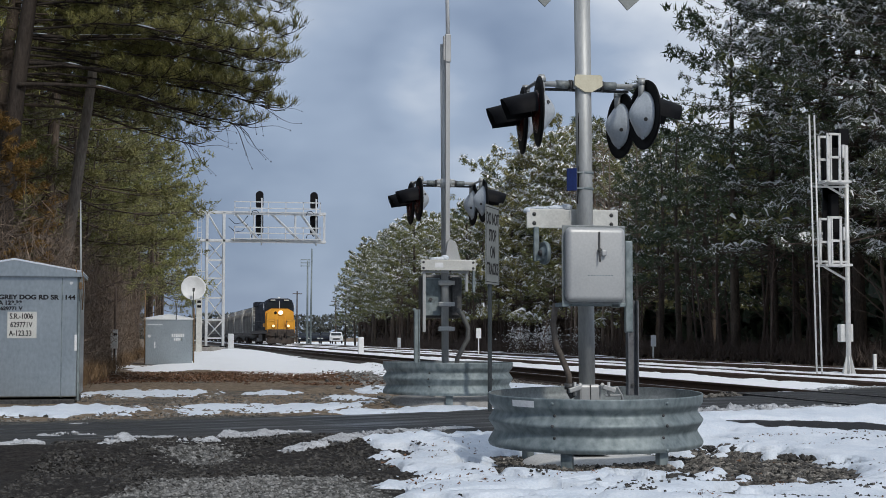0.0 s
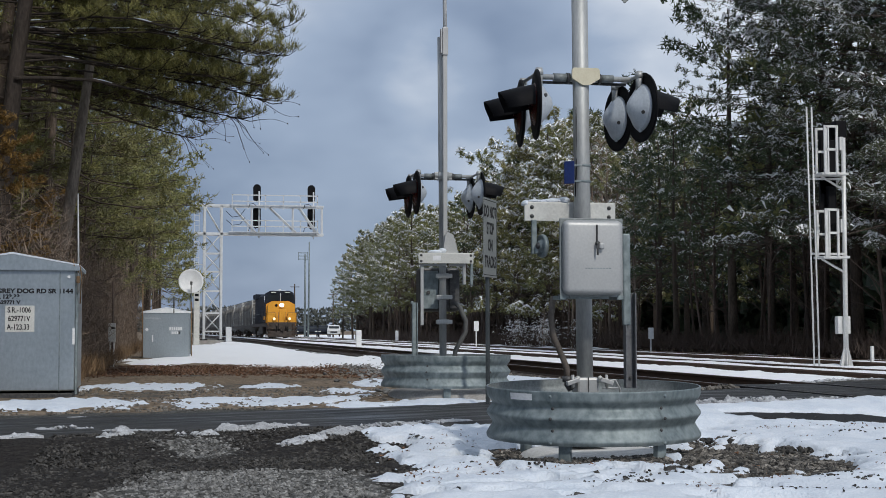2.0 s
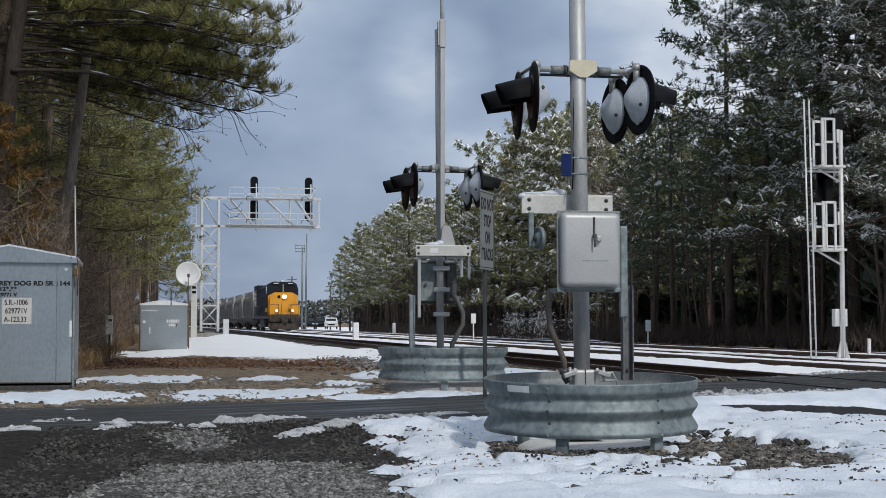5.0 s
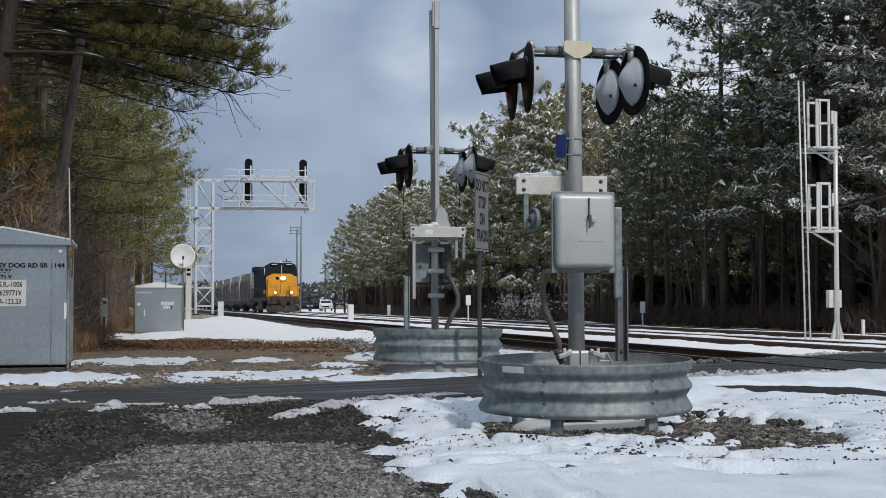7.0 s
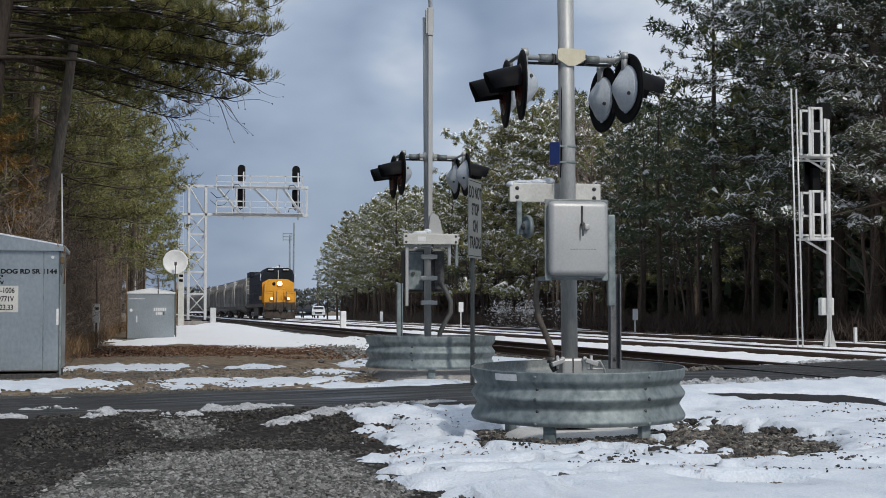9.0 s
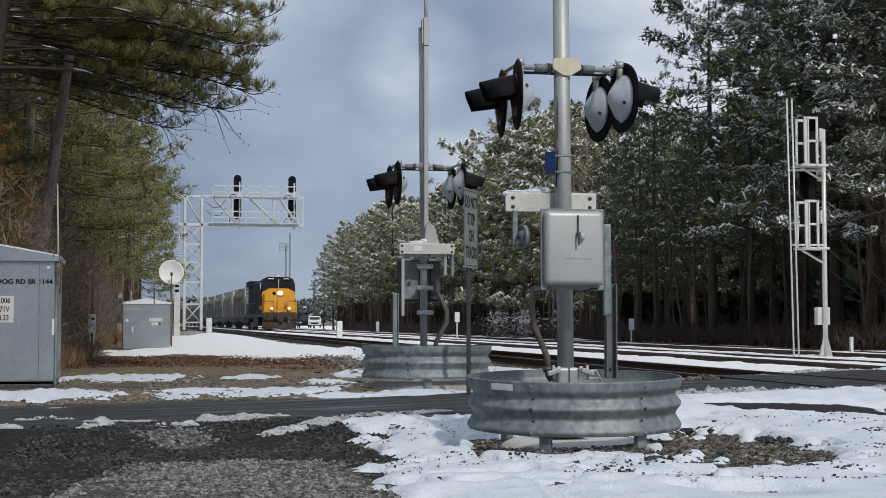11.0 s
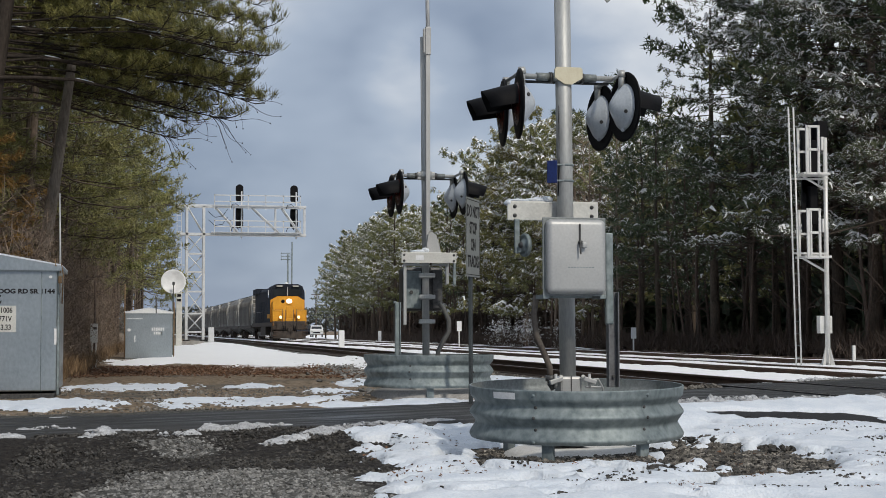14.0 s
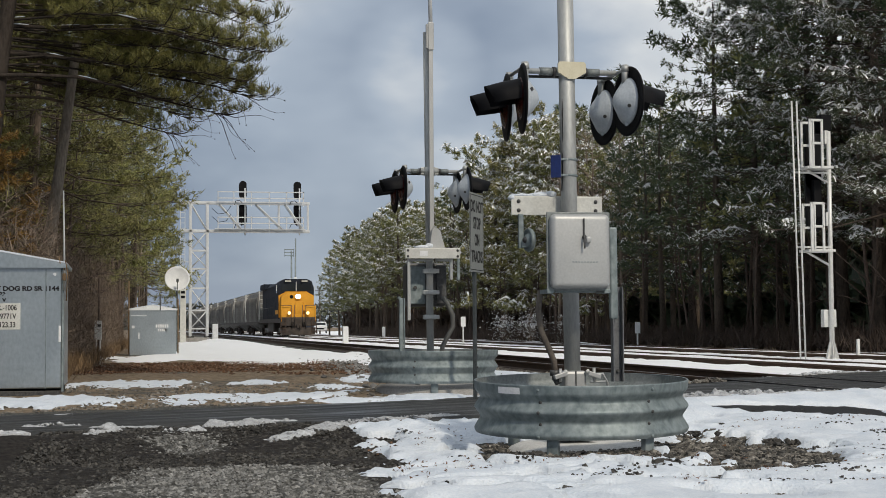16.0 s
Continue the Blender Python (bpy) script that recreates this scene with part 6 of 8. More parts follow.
def mast_signal():
    g = thing("signal_mast", "silver steel signal mast seen from behind with a ladder", "signal mast", pose(17.99, 36.2, -0.03))
    part("pole", Shape().tube([(0, 0, 0), (0.01, 0, 6.06)], [0.066, 0.056], 14), SIGNALPOLE, g, "silver painted pole")
    s = Shape()
    for k in range(6):
        w = 2 * math.pi * k / 6 + 0.3
        s.box((0.09 * math.cos(w), 0.09 * math.sin(w), 0.27), (0.10, 0.016, 0.54), 0.004, Matrix.Rotation(w, 3, "Z") @ Matrix.Rotation(radians(-14), 3, "Y"))
    s.box((0, 0, 0.02), (0.36, 0.36, 0.05), 0.006)
    part("base_fins", s, SIGNALPOLE, g, "flared base casting")
    for sx in (-1.11, -0.97):
        part("ladder_rail", Shape().tube([(sx + 0.10, -0.25, 0), (sx - 0.02, -0.25, 6.80 if sx < -0.9 else 6.85)], 0.024, 8), SIGNALPOLE, g)
    for k in range(21):
        part("rung", Shape().tube([(-1.02 - 0.0055 * k, -0.25, 0.3 + 0.31 * k), (-0.87 - 0.0055 * k, -0.25, 0.3 + 0.31 * k)], 0.008, 6), GALV, g)
    for z in (3.0, 4.95):
        part("ladder_stay", Shape().box((-0.52, -0.14, z), (1.0, 0.04, 0.05)), SIGNALPOLE, g)
    for z in (5.06, 2.90):
        cage = part("platform_cage", Shape().box((-0.46, -0.20, z), (0.74, 0.60, 0.06), 0.008), SIGNALPOLE, g, "railed maintenance platform")
        for x0, x1, y in ((-0.73, -0.46, 0.05), (-0.75, -0.42, -0.5)):
            for zz in (z + 0.62, z + 1.22):
                part("cage_bar", Shape().box(((x0 + x1) / 2, y, zz), (x1 - x0, 0.05, 0.06), 0.005), SIGNALPOLE, cage)
            for x in (x0, x1):
                part("cage_post", Shape().box((x, y, z + 0.62), (0.06, 0.05, 1.26), 0.005), SIGNALPOLE, cage)
        part("cage_post", Shape().box((-0.66, -0.5, z + 0.62), (0.04, 0.04, 1.2), 0.005), SIGNALPOLE, cage)
        part("platform_brace", Shape().tube([(-0.74, -0.2, z - 0.04), (-0.06, -0.05, z - 0.36)], 0.032, 8), SIGNALPOLE, g)
        # black signal head turned away
        hd = part("signal_head", Shape().prism([(0.23 * math.cos(w), (0.72 if math.sin(w) > 0 else -0.72) + 0.23 * math.sin(w)) for w in [2 * math.pi * k / 20 for k in range(20)]], 0.28, 0.34,
                                               Matrix.Translation((-0.30, 0, z + (0.45 if z > 4 else 1.45)))), BLACK, g, "black signal head seen from behind")
        part("head_case", Shape().box((-0.27, 0.20, z + (0.45 if z > 4 else 1.4)), (0.22, 0.20, 1.0), 0.03), BLACK, hd)
        s = Shape().box((-0.05, 0.05, z + 0.85), (0.10, 0.12, 0.35), 0.01)
        part("bracket", s, SIGNALPOLE, g)
    part("top_box", Shape().box((-0.02, 0.2, 6.3), (0.30, 0.3, 0.44), 0.02), BLACK, g)
    part("relay_box", Shape().box((-0.01, 0.15, 1.15), (0.36, 0.20, 0.46), 0.02), SIGNALPOLE, g, "small silver relay box")
    tagged(part("short_post", Shape().box((18.62, 36.0, 0.15), (0.08, 0.08, 0.85), 0.01), SIGNALPOLE), "short white steel post by the mast", "post")


def small_posts():
    for x, y, w, h, lab in ((11.5, 80.3, 0.30, 0.95, "short white trackside marker post"), (21.5, 127, 0.26, 0.9, "short white trackside marker post"),
                            ):
        p = thing("marker_post", lab, "marker post", pose(x, y, 0.05), "marker posts")
        part("post", Shape().box((0, 0, h / 2), (w, w * 0.8, h), 0.03), WHITE, p)
    for x, y, h in ((22.2, 63.5, 1.0), (16.6, 74.0, 1.35)):
        p = thing("marker_sign", "small white sign on a thin post beside the track", "trackside sign", pose(x, y, -0.1), "trackside signs")
        part("post", Shape().box((0, 0, h / 2), (0.06, 0.05, h), 0.005), SIGNALPOLE, p)
        part("panel", Shape().box((0, -0.035, h - 0.05), (0.25, 0.012, 0.50), 0.003), WHITE, p)


near_cabinet()
far_cabinet()
satellite_dish()
meter_post()
signal_bridge()
mast_signal()
small_posts()

# ---- train ----
def wheelset(parent, y):
    r = 0.51
    e = part("wheelset", Shape().tube([(-0.72, 0, 0), (0.72, 0, 0)], 0.08, 8), GRIME, parent, "", pose(0, y, r + RAIL_Z))
    for x in (-0.755, 0.755):
        s = Shape().lathe([(0.0, -0.03), (0.30, -0.03), (0.40, -0.065), (r, -0.065), (r, 0.065), (0.40, 0.065), (0.30, 0.03), (0.0, 0.03)], 20,
                          Matrix.Translation((x, 0, 0)) @ Matrix.Rotation(radians(90), 4, "Y"), smooth=False)
        part("wheel", s, RUSTY, e)
    return e


WHEELS, VEHICLES = [], []


def truck(parent, y, axles, pitch):
    s = Shape()
    n = axles - 1
    for x in (-1.0, 1.0):
        s.box((x, y, 0.78), (0.14, n * pitch + 0.5, 0.22), 0.03)
        for k in range(axles):
            s.box((x, y + (k - n / 2) * pitch, 0.66), (0.20, 0.34, 0.40), 0.03)
        for k in range(axles - 1):
            yy = y + (k + 0.5 - n / 2) * pitch
            s.tube([(x * 1.02, yy, 0.45), (x * 1.02, yy, 0.80)], 0.12, 8)
    s.box((0, y, 0.8), (1.9, 0.5, 0.3), 0.03)
    part("truck_frame", s, HOPPER if axles == 3 else GRIME, parent, "cast truck frame")
    for k in range(axles):
        WHEELS.append(wheelset(parent, y + (k - n / 2) * pitch))


def locomotive():
    """Front face at y = 0, body towards +y."""
    L = thing("locomotive", "diesel locomotive with yellow nose and dark blue body", "locomotive", pose(TRACKS[1], 159.8, 0))
    z0 = RAIL_Z
    # frame and walkways
    part("underframe", Shape().box((0, 11.3, z0 + 1.30), (3.0, 21.6, 0.34), 0.03), GRIME, L, "grimy walkway frame")
    # nose
    nose = Shape().prism([(-1.40, 1.47), (-1.40, 3.22), (-0.95, 3.58), (0.95, 3.58), (1.40, 3.22), (1.40, 1.47)], 1.05, 2.6, Matrix.Translation((0, 0, z0)))
    nose.box((0.15, 1.0, z0 + 2.15), (0.75, 0.10, 1.4), 0.04)
    part("nose", nose, YELLOW, L, "yellow nose with a centre door")
    # end platform sheet: yellow apron behind the handrails
    s = Shape().box((-1.05, 0.55, z0 + 1.98), (0.95, 0.06, 1.02), 0.03)
    s.box((1.05, 0.55, z0 + 1.98), (0.95, 0.06, 1.02), 0.03)
    s.box((0, 0.62, z0 + 1.62), (1.2, 0.06, 0.34), 0.02)
    part("nose_apron", s, YELLOW, L, "yellow front apron")
    cab = Shape().prism([(-1.55, 1.47), (-1.55, 4.0), (-1.36, 4.54), (-0.95, 4.74), (0.95, 4.74), (1.36, 4.54), (1.55, 4.0), (1.55, 1.47)], 2.2, 4.9, Matrix.Translation((0, 0, z0)))
    part("cab", cab, NAVY, L, "dark blue cab")
    s = Shape().prism([(-1.53, 1.5), (-1.53, 3.36), (-0.9, 3.70), (0.9, 3.70), (1.53, 3.36), (1.53, 1.5)], 2.12, 2.22, Matrix.Translation((0, 0, z0)))
    part("cab_front", s, YELLOW, L, "yellow cab front below the windows")
    for x in (-0.72, 0.72):
        s = Shape().prism([(-0.60, 3.72), (-0.58, 4.34), (0.56, 4.38), (0.58, 3.76)], 2.16, 2.21, Matrix.Translation((x, 0, z0)))
        part("windshield", s, GLASS, L, "dark windshield")
        s = Shape().box((x, 2.10, z0 + 4.56), (0.66, 0.14, 0.17), 0.02)
        nb = part("number_box", s, NAVY, L)
        part("number_panel", Shape().box((x, 2.02, z0 + 4.56), (0.52, 0.02, 0.10)), PLATE, nb, "pale number panel")
    for x in (-1.57, 1.57):
        part("side_window", Shape().box((x, 3.4, z0 + 3.85), (0.03, 1.1, 0.55), 0.01), GLASS, L)
        part("mirror", Shape().box((x * 1.06, 2.5, z0 + 4.0), (0.05, 0.12, 0.42), 0.01), WHITE, L)
    hl = part("headlight_housing", Shape().box((0.02, 0.95, z0 + 3.26), (0.46, 0.16, 0.46), 0.05), YELLOW, L, "yellow headlight housing")
    part("marker_lamp", Shape().lathe([(0.0, 0.03), (0.12, 0.02), (0.16, 0.0)], 14, Matrix.Translation((-0.52, 1.04, z0 + 3.24)) @ Matrix.Rotation(radians(90), 4, "X")), BLACK, L, "dark unlit lamp")
    part("windshield_post", Shape().box((0, 2.14, z0 + 4.10), (0.08, 0.10, 0.80), 0.02), HOUSING, L, "pale post between the windshields")
    for dx in (-0.06, 0.06):
        m = Matrix.Translation((0.02 + dx, 0.865, z0 + 3.26)) @ Matrix.Rotation(radians(90), 4, "X")
        part("headlight", Shape().lathe([(0.0, 0.03), (0.14, 0.02), (0.19, 0.0)], 16, m), LAMP, hl, "lit headlight")
    for x in (-0.80, 0.80):
        dl = part("ditch_light_box", Shape().box((x, 0.40, z0 + 1.90), (0.30, 0.22, 0.28), 0.04), YELLOW, L)
        m = Matrix.Translation((x, 0.285, z0 + 1.90)) @ Matrix.Rotation(radians(90), 4, "X")
        part("ditch_light", Shape().lathe([(0.0, 0.03), (0.10, 0.02), (0.135, 0.0)], 16, m), LAMPWARM, dl, "lit ditch light")
    # pilot, plough, coupler, steps, hoses
    s = Shape().box((0, 0.45, z0 + 1.20), (3.0, 0.16, 0.72), 0.03)
    part("pilot", s, GRIME, L, "grimy pilot sheet")
    s = Shape()
    for sx in (-1, 1):
        s.put([(0, -0.12, z0 + 0.12), (0, -0.02, z0 + 0.72), (sx * 1.45, 0.42, z0 + 0.12), (sx * 1.45, 0.42, z0 + 0.72), (0, 0.1, z0 + 0.12), (0, 0.1, z0 + 0.72), (sx * 1.45, 0.55, z0 + 0.12), (sx * 1.45, 0.55, z0 + 0.72)],
              [(0, 2, 3, 1), (4, 5, 7, 6), (0, 1, 5, 4), (2, 6, 7, 3), (1, 3, 7, 5), (0, 4, 6, 2)])
    part("plough", s, GRIME, L, "grimy snow plough")
    s = Shape().box((0, 0.05, z0 + 0.86), (0.36, 0.55, 0.32), 0.05)
    s.box((0.12, -0.25, z0 + 0.86), (0.16, 0.3, 0.3), 0.04)
    part("coupler", s, GRIME, L, "knuckle coupler")
    for x in (-0.55, -0.38, 0.38, 0.55):
        s = Shape().tube([(x, 0.34, z0 + 1.15), (x * 1.02, 0.16, z0 + 0.95), (x * 1.1, 0.12, z0 + 0.62)], 0.035, 6)
        part("brake_hose", s, BLACK, L)
    for x in (-1.34, 1.34):
        s = Shape()
        for k in range(4):
            s.box((x, 0.42 + 0.02 * k, z0 + 0.36 + 0.30 * k), (0.44, 0.32, 0.05), 0.01)
        s.box((x - 0.22, 0.42, z0 + 0.85), (0.03, 0.34, 1.1))
        s.box((x + 0.22, 0.42, z0 + 0.85), (0.03, 0.34, 1.1))
        part("step", s, RUSTY, L, "corner steps")
    for x in (-1.45, -0.62, -0.34, 0.34, 0.62, 1.45):
        s = Shape().tube([(x, 0.34, z0 + 1.2), (x, 0.34, z0 + 2.55)], 0.022, 6)
        part("handrail", s, BOLT if abs(x) < 1 else YELLOW, L)
    for a, b in ((-1.45, -0.62), (0.62, 1.45)):
        part("handrail", Shape().tube([(a, 0.34, z0 + 2.5), (b, 0.34, z0 + 2.5)], 0.022, 6), BOLT, L)
    # hood
    s = Shape().prism([(-1.2, 1.47), (-1.2, 4.3), (-0.95, 4.58), (0.95, 4.58), (1.2, 4.3), (1.2, 1.47)], 4.9, 21.6, Matrix.Translation((0, 0, z0)))
    s.box((0, 18.8, z0 + 4.45), (3.0, 4.2, 0.5), 0.05)
    s.box((0, 9.5, z0 + 4.6), (1.2, 3.0, 0.2), 0.05)
    part("hood", s, NAVY, L, "dark blue engine hood")
    door = Shape().box((0, 0, z0 + 2.6), (0.04, 0.75, 1.6), 0.01).mesh("hood_door", NAVY)
    for k in range(14):
        for x in (-1.22, 1.22):
            part("hood_door", door, NAVY, L, "", pose(x, 5.6 + 0.9 * k, 0))
    part("equipment_box", Shape().box((-1.25, 6.2, z0 + 2.2), (0.55, 1.6, 1.3), 0.04), NAVY, L)
    part("yellow_stripe", Shape().box((-1.565, 3.5, z0 + 2.0), (0.02, 2.4, 0.35)), YELLOW, L)
    s = Shape().tube([(-1.48, 4.9, z0 + 2.45), (-1.48, 21.4, z0 + 2.45)], 0.02, 5)
    for k in range(10):
        s.tube([(-1.48, 5 + 1.8 * k, z0 + 1.4), (-1.48, 5 + 1.8 * k, z0 + 2.45)], 0.018, 5)
    part("side_handrail", s, BOLT, L)
    part("fuel_tank", Shape().box((0, 11.3, z0 + 0.75), (2.7, 5.2, 0.85), 0.12), GRIME, L)
    part("horn", Shape().tube([(0.0, 2.9, z0 + 4.74), (0.0, 2.9, z0 + 4.9)], 0.14, 8), WHITE, L)
    part("roof_snow", Shape().box((0, 3.4, z0 + 4.75), (1.2, 1.6, 0.05), 0.02), SNOW, L, "thin snow on the cab roof")
    for ob in L.children:
        ob.matrix_basis = Matrix.Diagonal((1.0, 1.0, 1.05, 1.0)) @ ob.matrix_basis
    truck(L, 4.6, 3, 1.85)
    truck(L, 18.0, 3, 1.85)
    VEHICLES.append((L, 0.0))


def hopper_car(paint, label):
    H = thing("hopper_car", label, "railway wagon", pose(TRACKS[1], 182.6, 0), "hopper wagons")
    z0 = RAIL_Z
    s = Shape()
    ring_pts = [(-1.45, 1.25), (-1.56, 2.0), (-1.58, 3.0), (-1.50, 3.75), (-1.15, 4.32), (-0.6, 4.55), (0.6, 4.55), (1.15, 4.32), (1.50, 3.75), (1.58, 3.0), (1.56, 2.0), (1.45, 1.25)]
    s.prism(ring_pts, 1.9, 15.6, Matrix.Translation((0, 0, z0)))
    part("tank_body", s, paint, H, "curved grey body")
    s = Shape()
    for k in range(4):
        y = 2.9 + 3.9 * k
        s.put([(-1.4, y - 1.7, z0 + 1.26), (1.4, y - 1.7, z0 + 1.26), (1.4, y + 1.7, z0 + 1.26), (-1.4, y + 1.7, z0 + 1.26), (-0.4, y - 0.4, z0 + 0.35), (0.4, y - 0.4, z0 + 0.35), (0.4, y + 0.4, z0 + 0.35), (-0.4, y + 0.4, z0 + 0.35)],
              [(0, 1, 5, 4), (1, 2, 6, 5), (2, 3, 7, 6), (3, 0, 4, 7), (4, 5, 6, 7)])
    part("hopper_bay", s, paint, H, "sloping discharge bays")
    rib = Shape().box((0, 0, z0 + 2.6), (0.05, 0.10, 2.5)).mesh("side_rib", paint)
    for k in range(11):
        for x in (-1.585, 1.585):
            part("side_rib", rib, paint, H, "", pose(x, 2.2 + 1.31 * k, 0))
    part("side_sill", Shape().box((0, 8.75, z0 + 1.22), (3.0, 17.3, 0.26), 0.02), GRIME, H, "dark sill")
    for y in (0.25, 17.25):
        for x in (-1.4, 1.4):
            s = Shape().box((x, y, z0 + 2.8), (0.10, 0.12, 3.2), 0.01)
            s.tube([(x, y, z0 + 4.2), (x, 2.0 if y < 5 else 15.5, z0 + 4.2)], 0.04, 6)
            part("end_post", s, PLATE, H, "pale end post")
        s = Shape().box((-0.9, y, z0 + 2.8), (0.04, 0.04, 3.0))
        for k in range(7):
            s.box((-1.15, y, z0 + 1.5 + 0.42 * k), (0.5, 0.04, 0.04))
        part("end_ladder", s, PLATE, H, "pale end ladder")
    for y, dy in ((1.9, -1.5), (15.6, 1.5)):
        s = Shape().put([(-1.45, y, z0 + 3.6), (1.45, y, z0 + 3.6), (1.3, y + dy * 0.9, z0 + 1.4), (-1.3, y + dy * 0.9, z0 + 1.4), (-1.45, y + 0.05 * dy, z0 + 1.4), (1.45, y + 0.05 * dy, z0 + 1.4)], [(0, 1, 2, 3), (3, 2, 5, 4), (0, 3, 4), (1, 5, 2)])
        part("end_slope", s, paint, H)
    part("roof_walk", Shape().box((0.0, 8.75, z0 + 4.68), (0.8, 15.0, 0.05)), GALV, H, "steel roof walkway")
    for k in range(4):
        part("hatch", Shape().box((0, 3.2 + 3.7 * k, z0 + 4.62), (0.6, 2.6, 0.10), 0.03), paint, H)
    truck(H, 2.2, 2, 1.75)
    truck(H, 15.3, 2, 1.75)
    return H


locomotive()
first = hopper_car(HOPPER, "weathered grey covered hopper wagon")
WAGONS = [first]
for k in range(1, 10):
    WAGONS.append(copy_thing(first, pose(TRACKS[1], 182.6 + 18.0 * k, 0)))
for k, w in enumerate(WAGONS):
    VEHICLES.append((w, 22.8 + 18.0 * k))

# ---- trees ----
def tufts(points, axes, rng, blades, length, width, spread):
    """Needles round each point: thin triangles that fan out about its axis."""
    n = len(points)
    d = rng.normal(size=(n, blades, 3))
    d /= np.linalg.norm(d, axis=2, keepdims=True)
    d = axes[:, None, :] + d * spread
    d /= np.linalg.norm(d, axis=2, keepdims=True)
    side = np.cross(d, np.array([0, 0, 1.0]) + 0.55 * rng.normal(size=(n, blades, 3)))
    side /= np.linalg.norm(side, axis=2, keepdims=True) + 1e-6
    ln = length * rng.uniform(0.6, 1.25, (n, blades, 1))
    base = points[:, None, :] + rng.normal(size=(n, blades, 3)) * length * 0.16
    tri = np.stack([base - side * width, base + side * width, base + d * ln], 2)
    return tri.reshape(-1, 3, 3)


def clumps(points, axes, rng, length, width):
    """Vertices and faces of one uneven rounded clump of foliage at each point."""
    n = len(points)
    d = axes + 0.5 * rng.normal(size=(n, 3))
    d /= np.linalg.norm(d, axis=1, keepdims=True) + 1e-6
    s = np.cross(d, np.array([0.1, 0.2, 1.0]) + 0.3 * rng.normal(size=(n, 3)))
    s /= np.linalg.norm(s, axis=1, keepdims=True) + 1e-6
    u = np.cross(s, d)
    k = rng.uniform(0.55, 1.3, (n, 1))
    out = []
    for a, b, c in ((1, 0, 0), (-0.8, 0, 0), (0, 1, 0), (0, -1, 0), (0, 0, 0.8), (0, 0, -0.7)):
        p = d * a * length + s * b * width + u * c * width
        out.append(points + k * (p * rng.uniform(0.6, 1.35, (n, 1)) + rng.normal(size=(n, 3)) * width * 0.25))
    faces = np.array([(0, 2, 4), (2, 1, 4), (1, 3, 4), (3, 0, 4), (2, 0, 5), (1, 2, 5), (3, 1, 5), (0, 3, 5)])
    return np.stack(out, 1).reshape(-1, 3), (np.arange(n)[:, None, None] * 6 + faces[None]).reshape(-1, 3)


def foliage(name, mat, body, tri):
    """One crown: smooth rounded clumps and loose needles round them."""
    v, f = body
    n, m = len(f), len(tri)
    me = bpy.data.meshes.new(name)
    me.vertices.add(len(v) + 3 * m)
    me.vertices.foreach_set("co", np.concatenate([v.reshape(-1), tri.reshape(-1)]).astype(np.float32))
    me.loops.add(3 * (n + m))
    me.loops.foreach_set("vertex_index", np.concatenate([f.reshape(-1), len(v) + np.arange(3 * m)]).astype(np.int32))
    me.polygons.add(n + m)
    me.polygons.foreach_set("loop_start", np.arange(0, 3 * (n + m), 3, dtype=np.int32))
    me.polygons.foreach_set("use_smooth", np.arange(n + m) < n)
    me.materials.append(mat)
    me.update(calc_edges=True)
    return me


def curls(points, axes, rng, size):
    """Small curved strips of frost lying along the twigs."""
    n = len(points)
    d = axes * np.array([1, 1, 0.3]) + 0.6 * rng.normal(size=(n, 3)) * np.array([1, 1, 0.5])
    d /= np.linalg.norm(d, axis=1, keepdims=True) + 1e-6
    side = np.cross(d, np.array([0, 0, 1.0]) + 0.35 * rng.normal(size=(n, 3)))
    side /= np.linalg.norm(side, axis=1, keepdims=True) + 1e-6
    k = size * rng.uniform(0.5, 1.5, (n, 1))
    up = np.array([0, 0, 1.0])
    w = side * k * rng.uniform(0.16, 0.36, (n, 1))
    a = points - d * k
    b = points + up * k * 0.40
    c = points + d * k * 1.1 - up * k * rng.uniform(0.0, 0.6, (n, 1))
    e = w * 0.35
    tri = [(a - e, a + e, b + w), (a - e, b + w, b - w), (b - w, b + w, c + e), (b - w, c + e, c - e)]
    return np.concatenate([np.stack(t, 1) for t in tri])


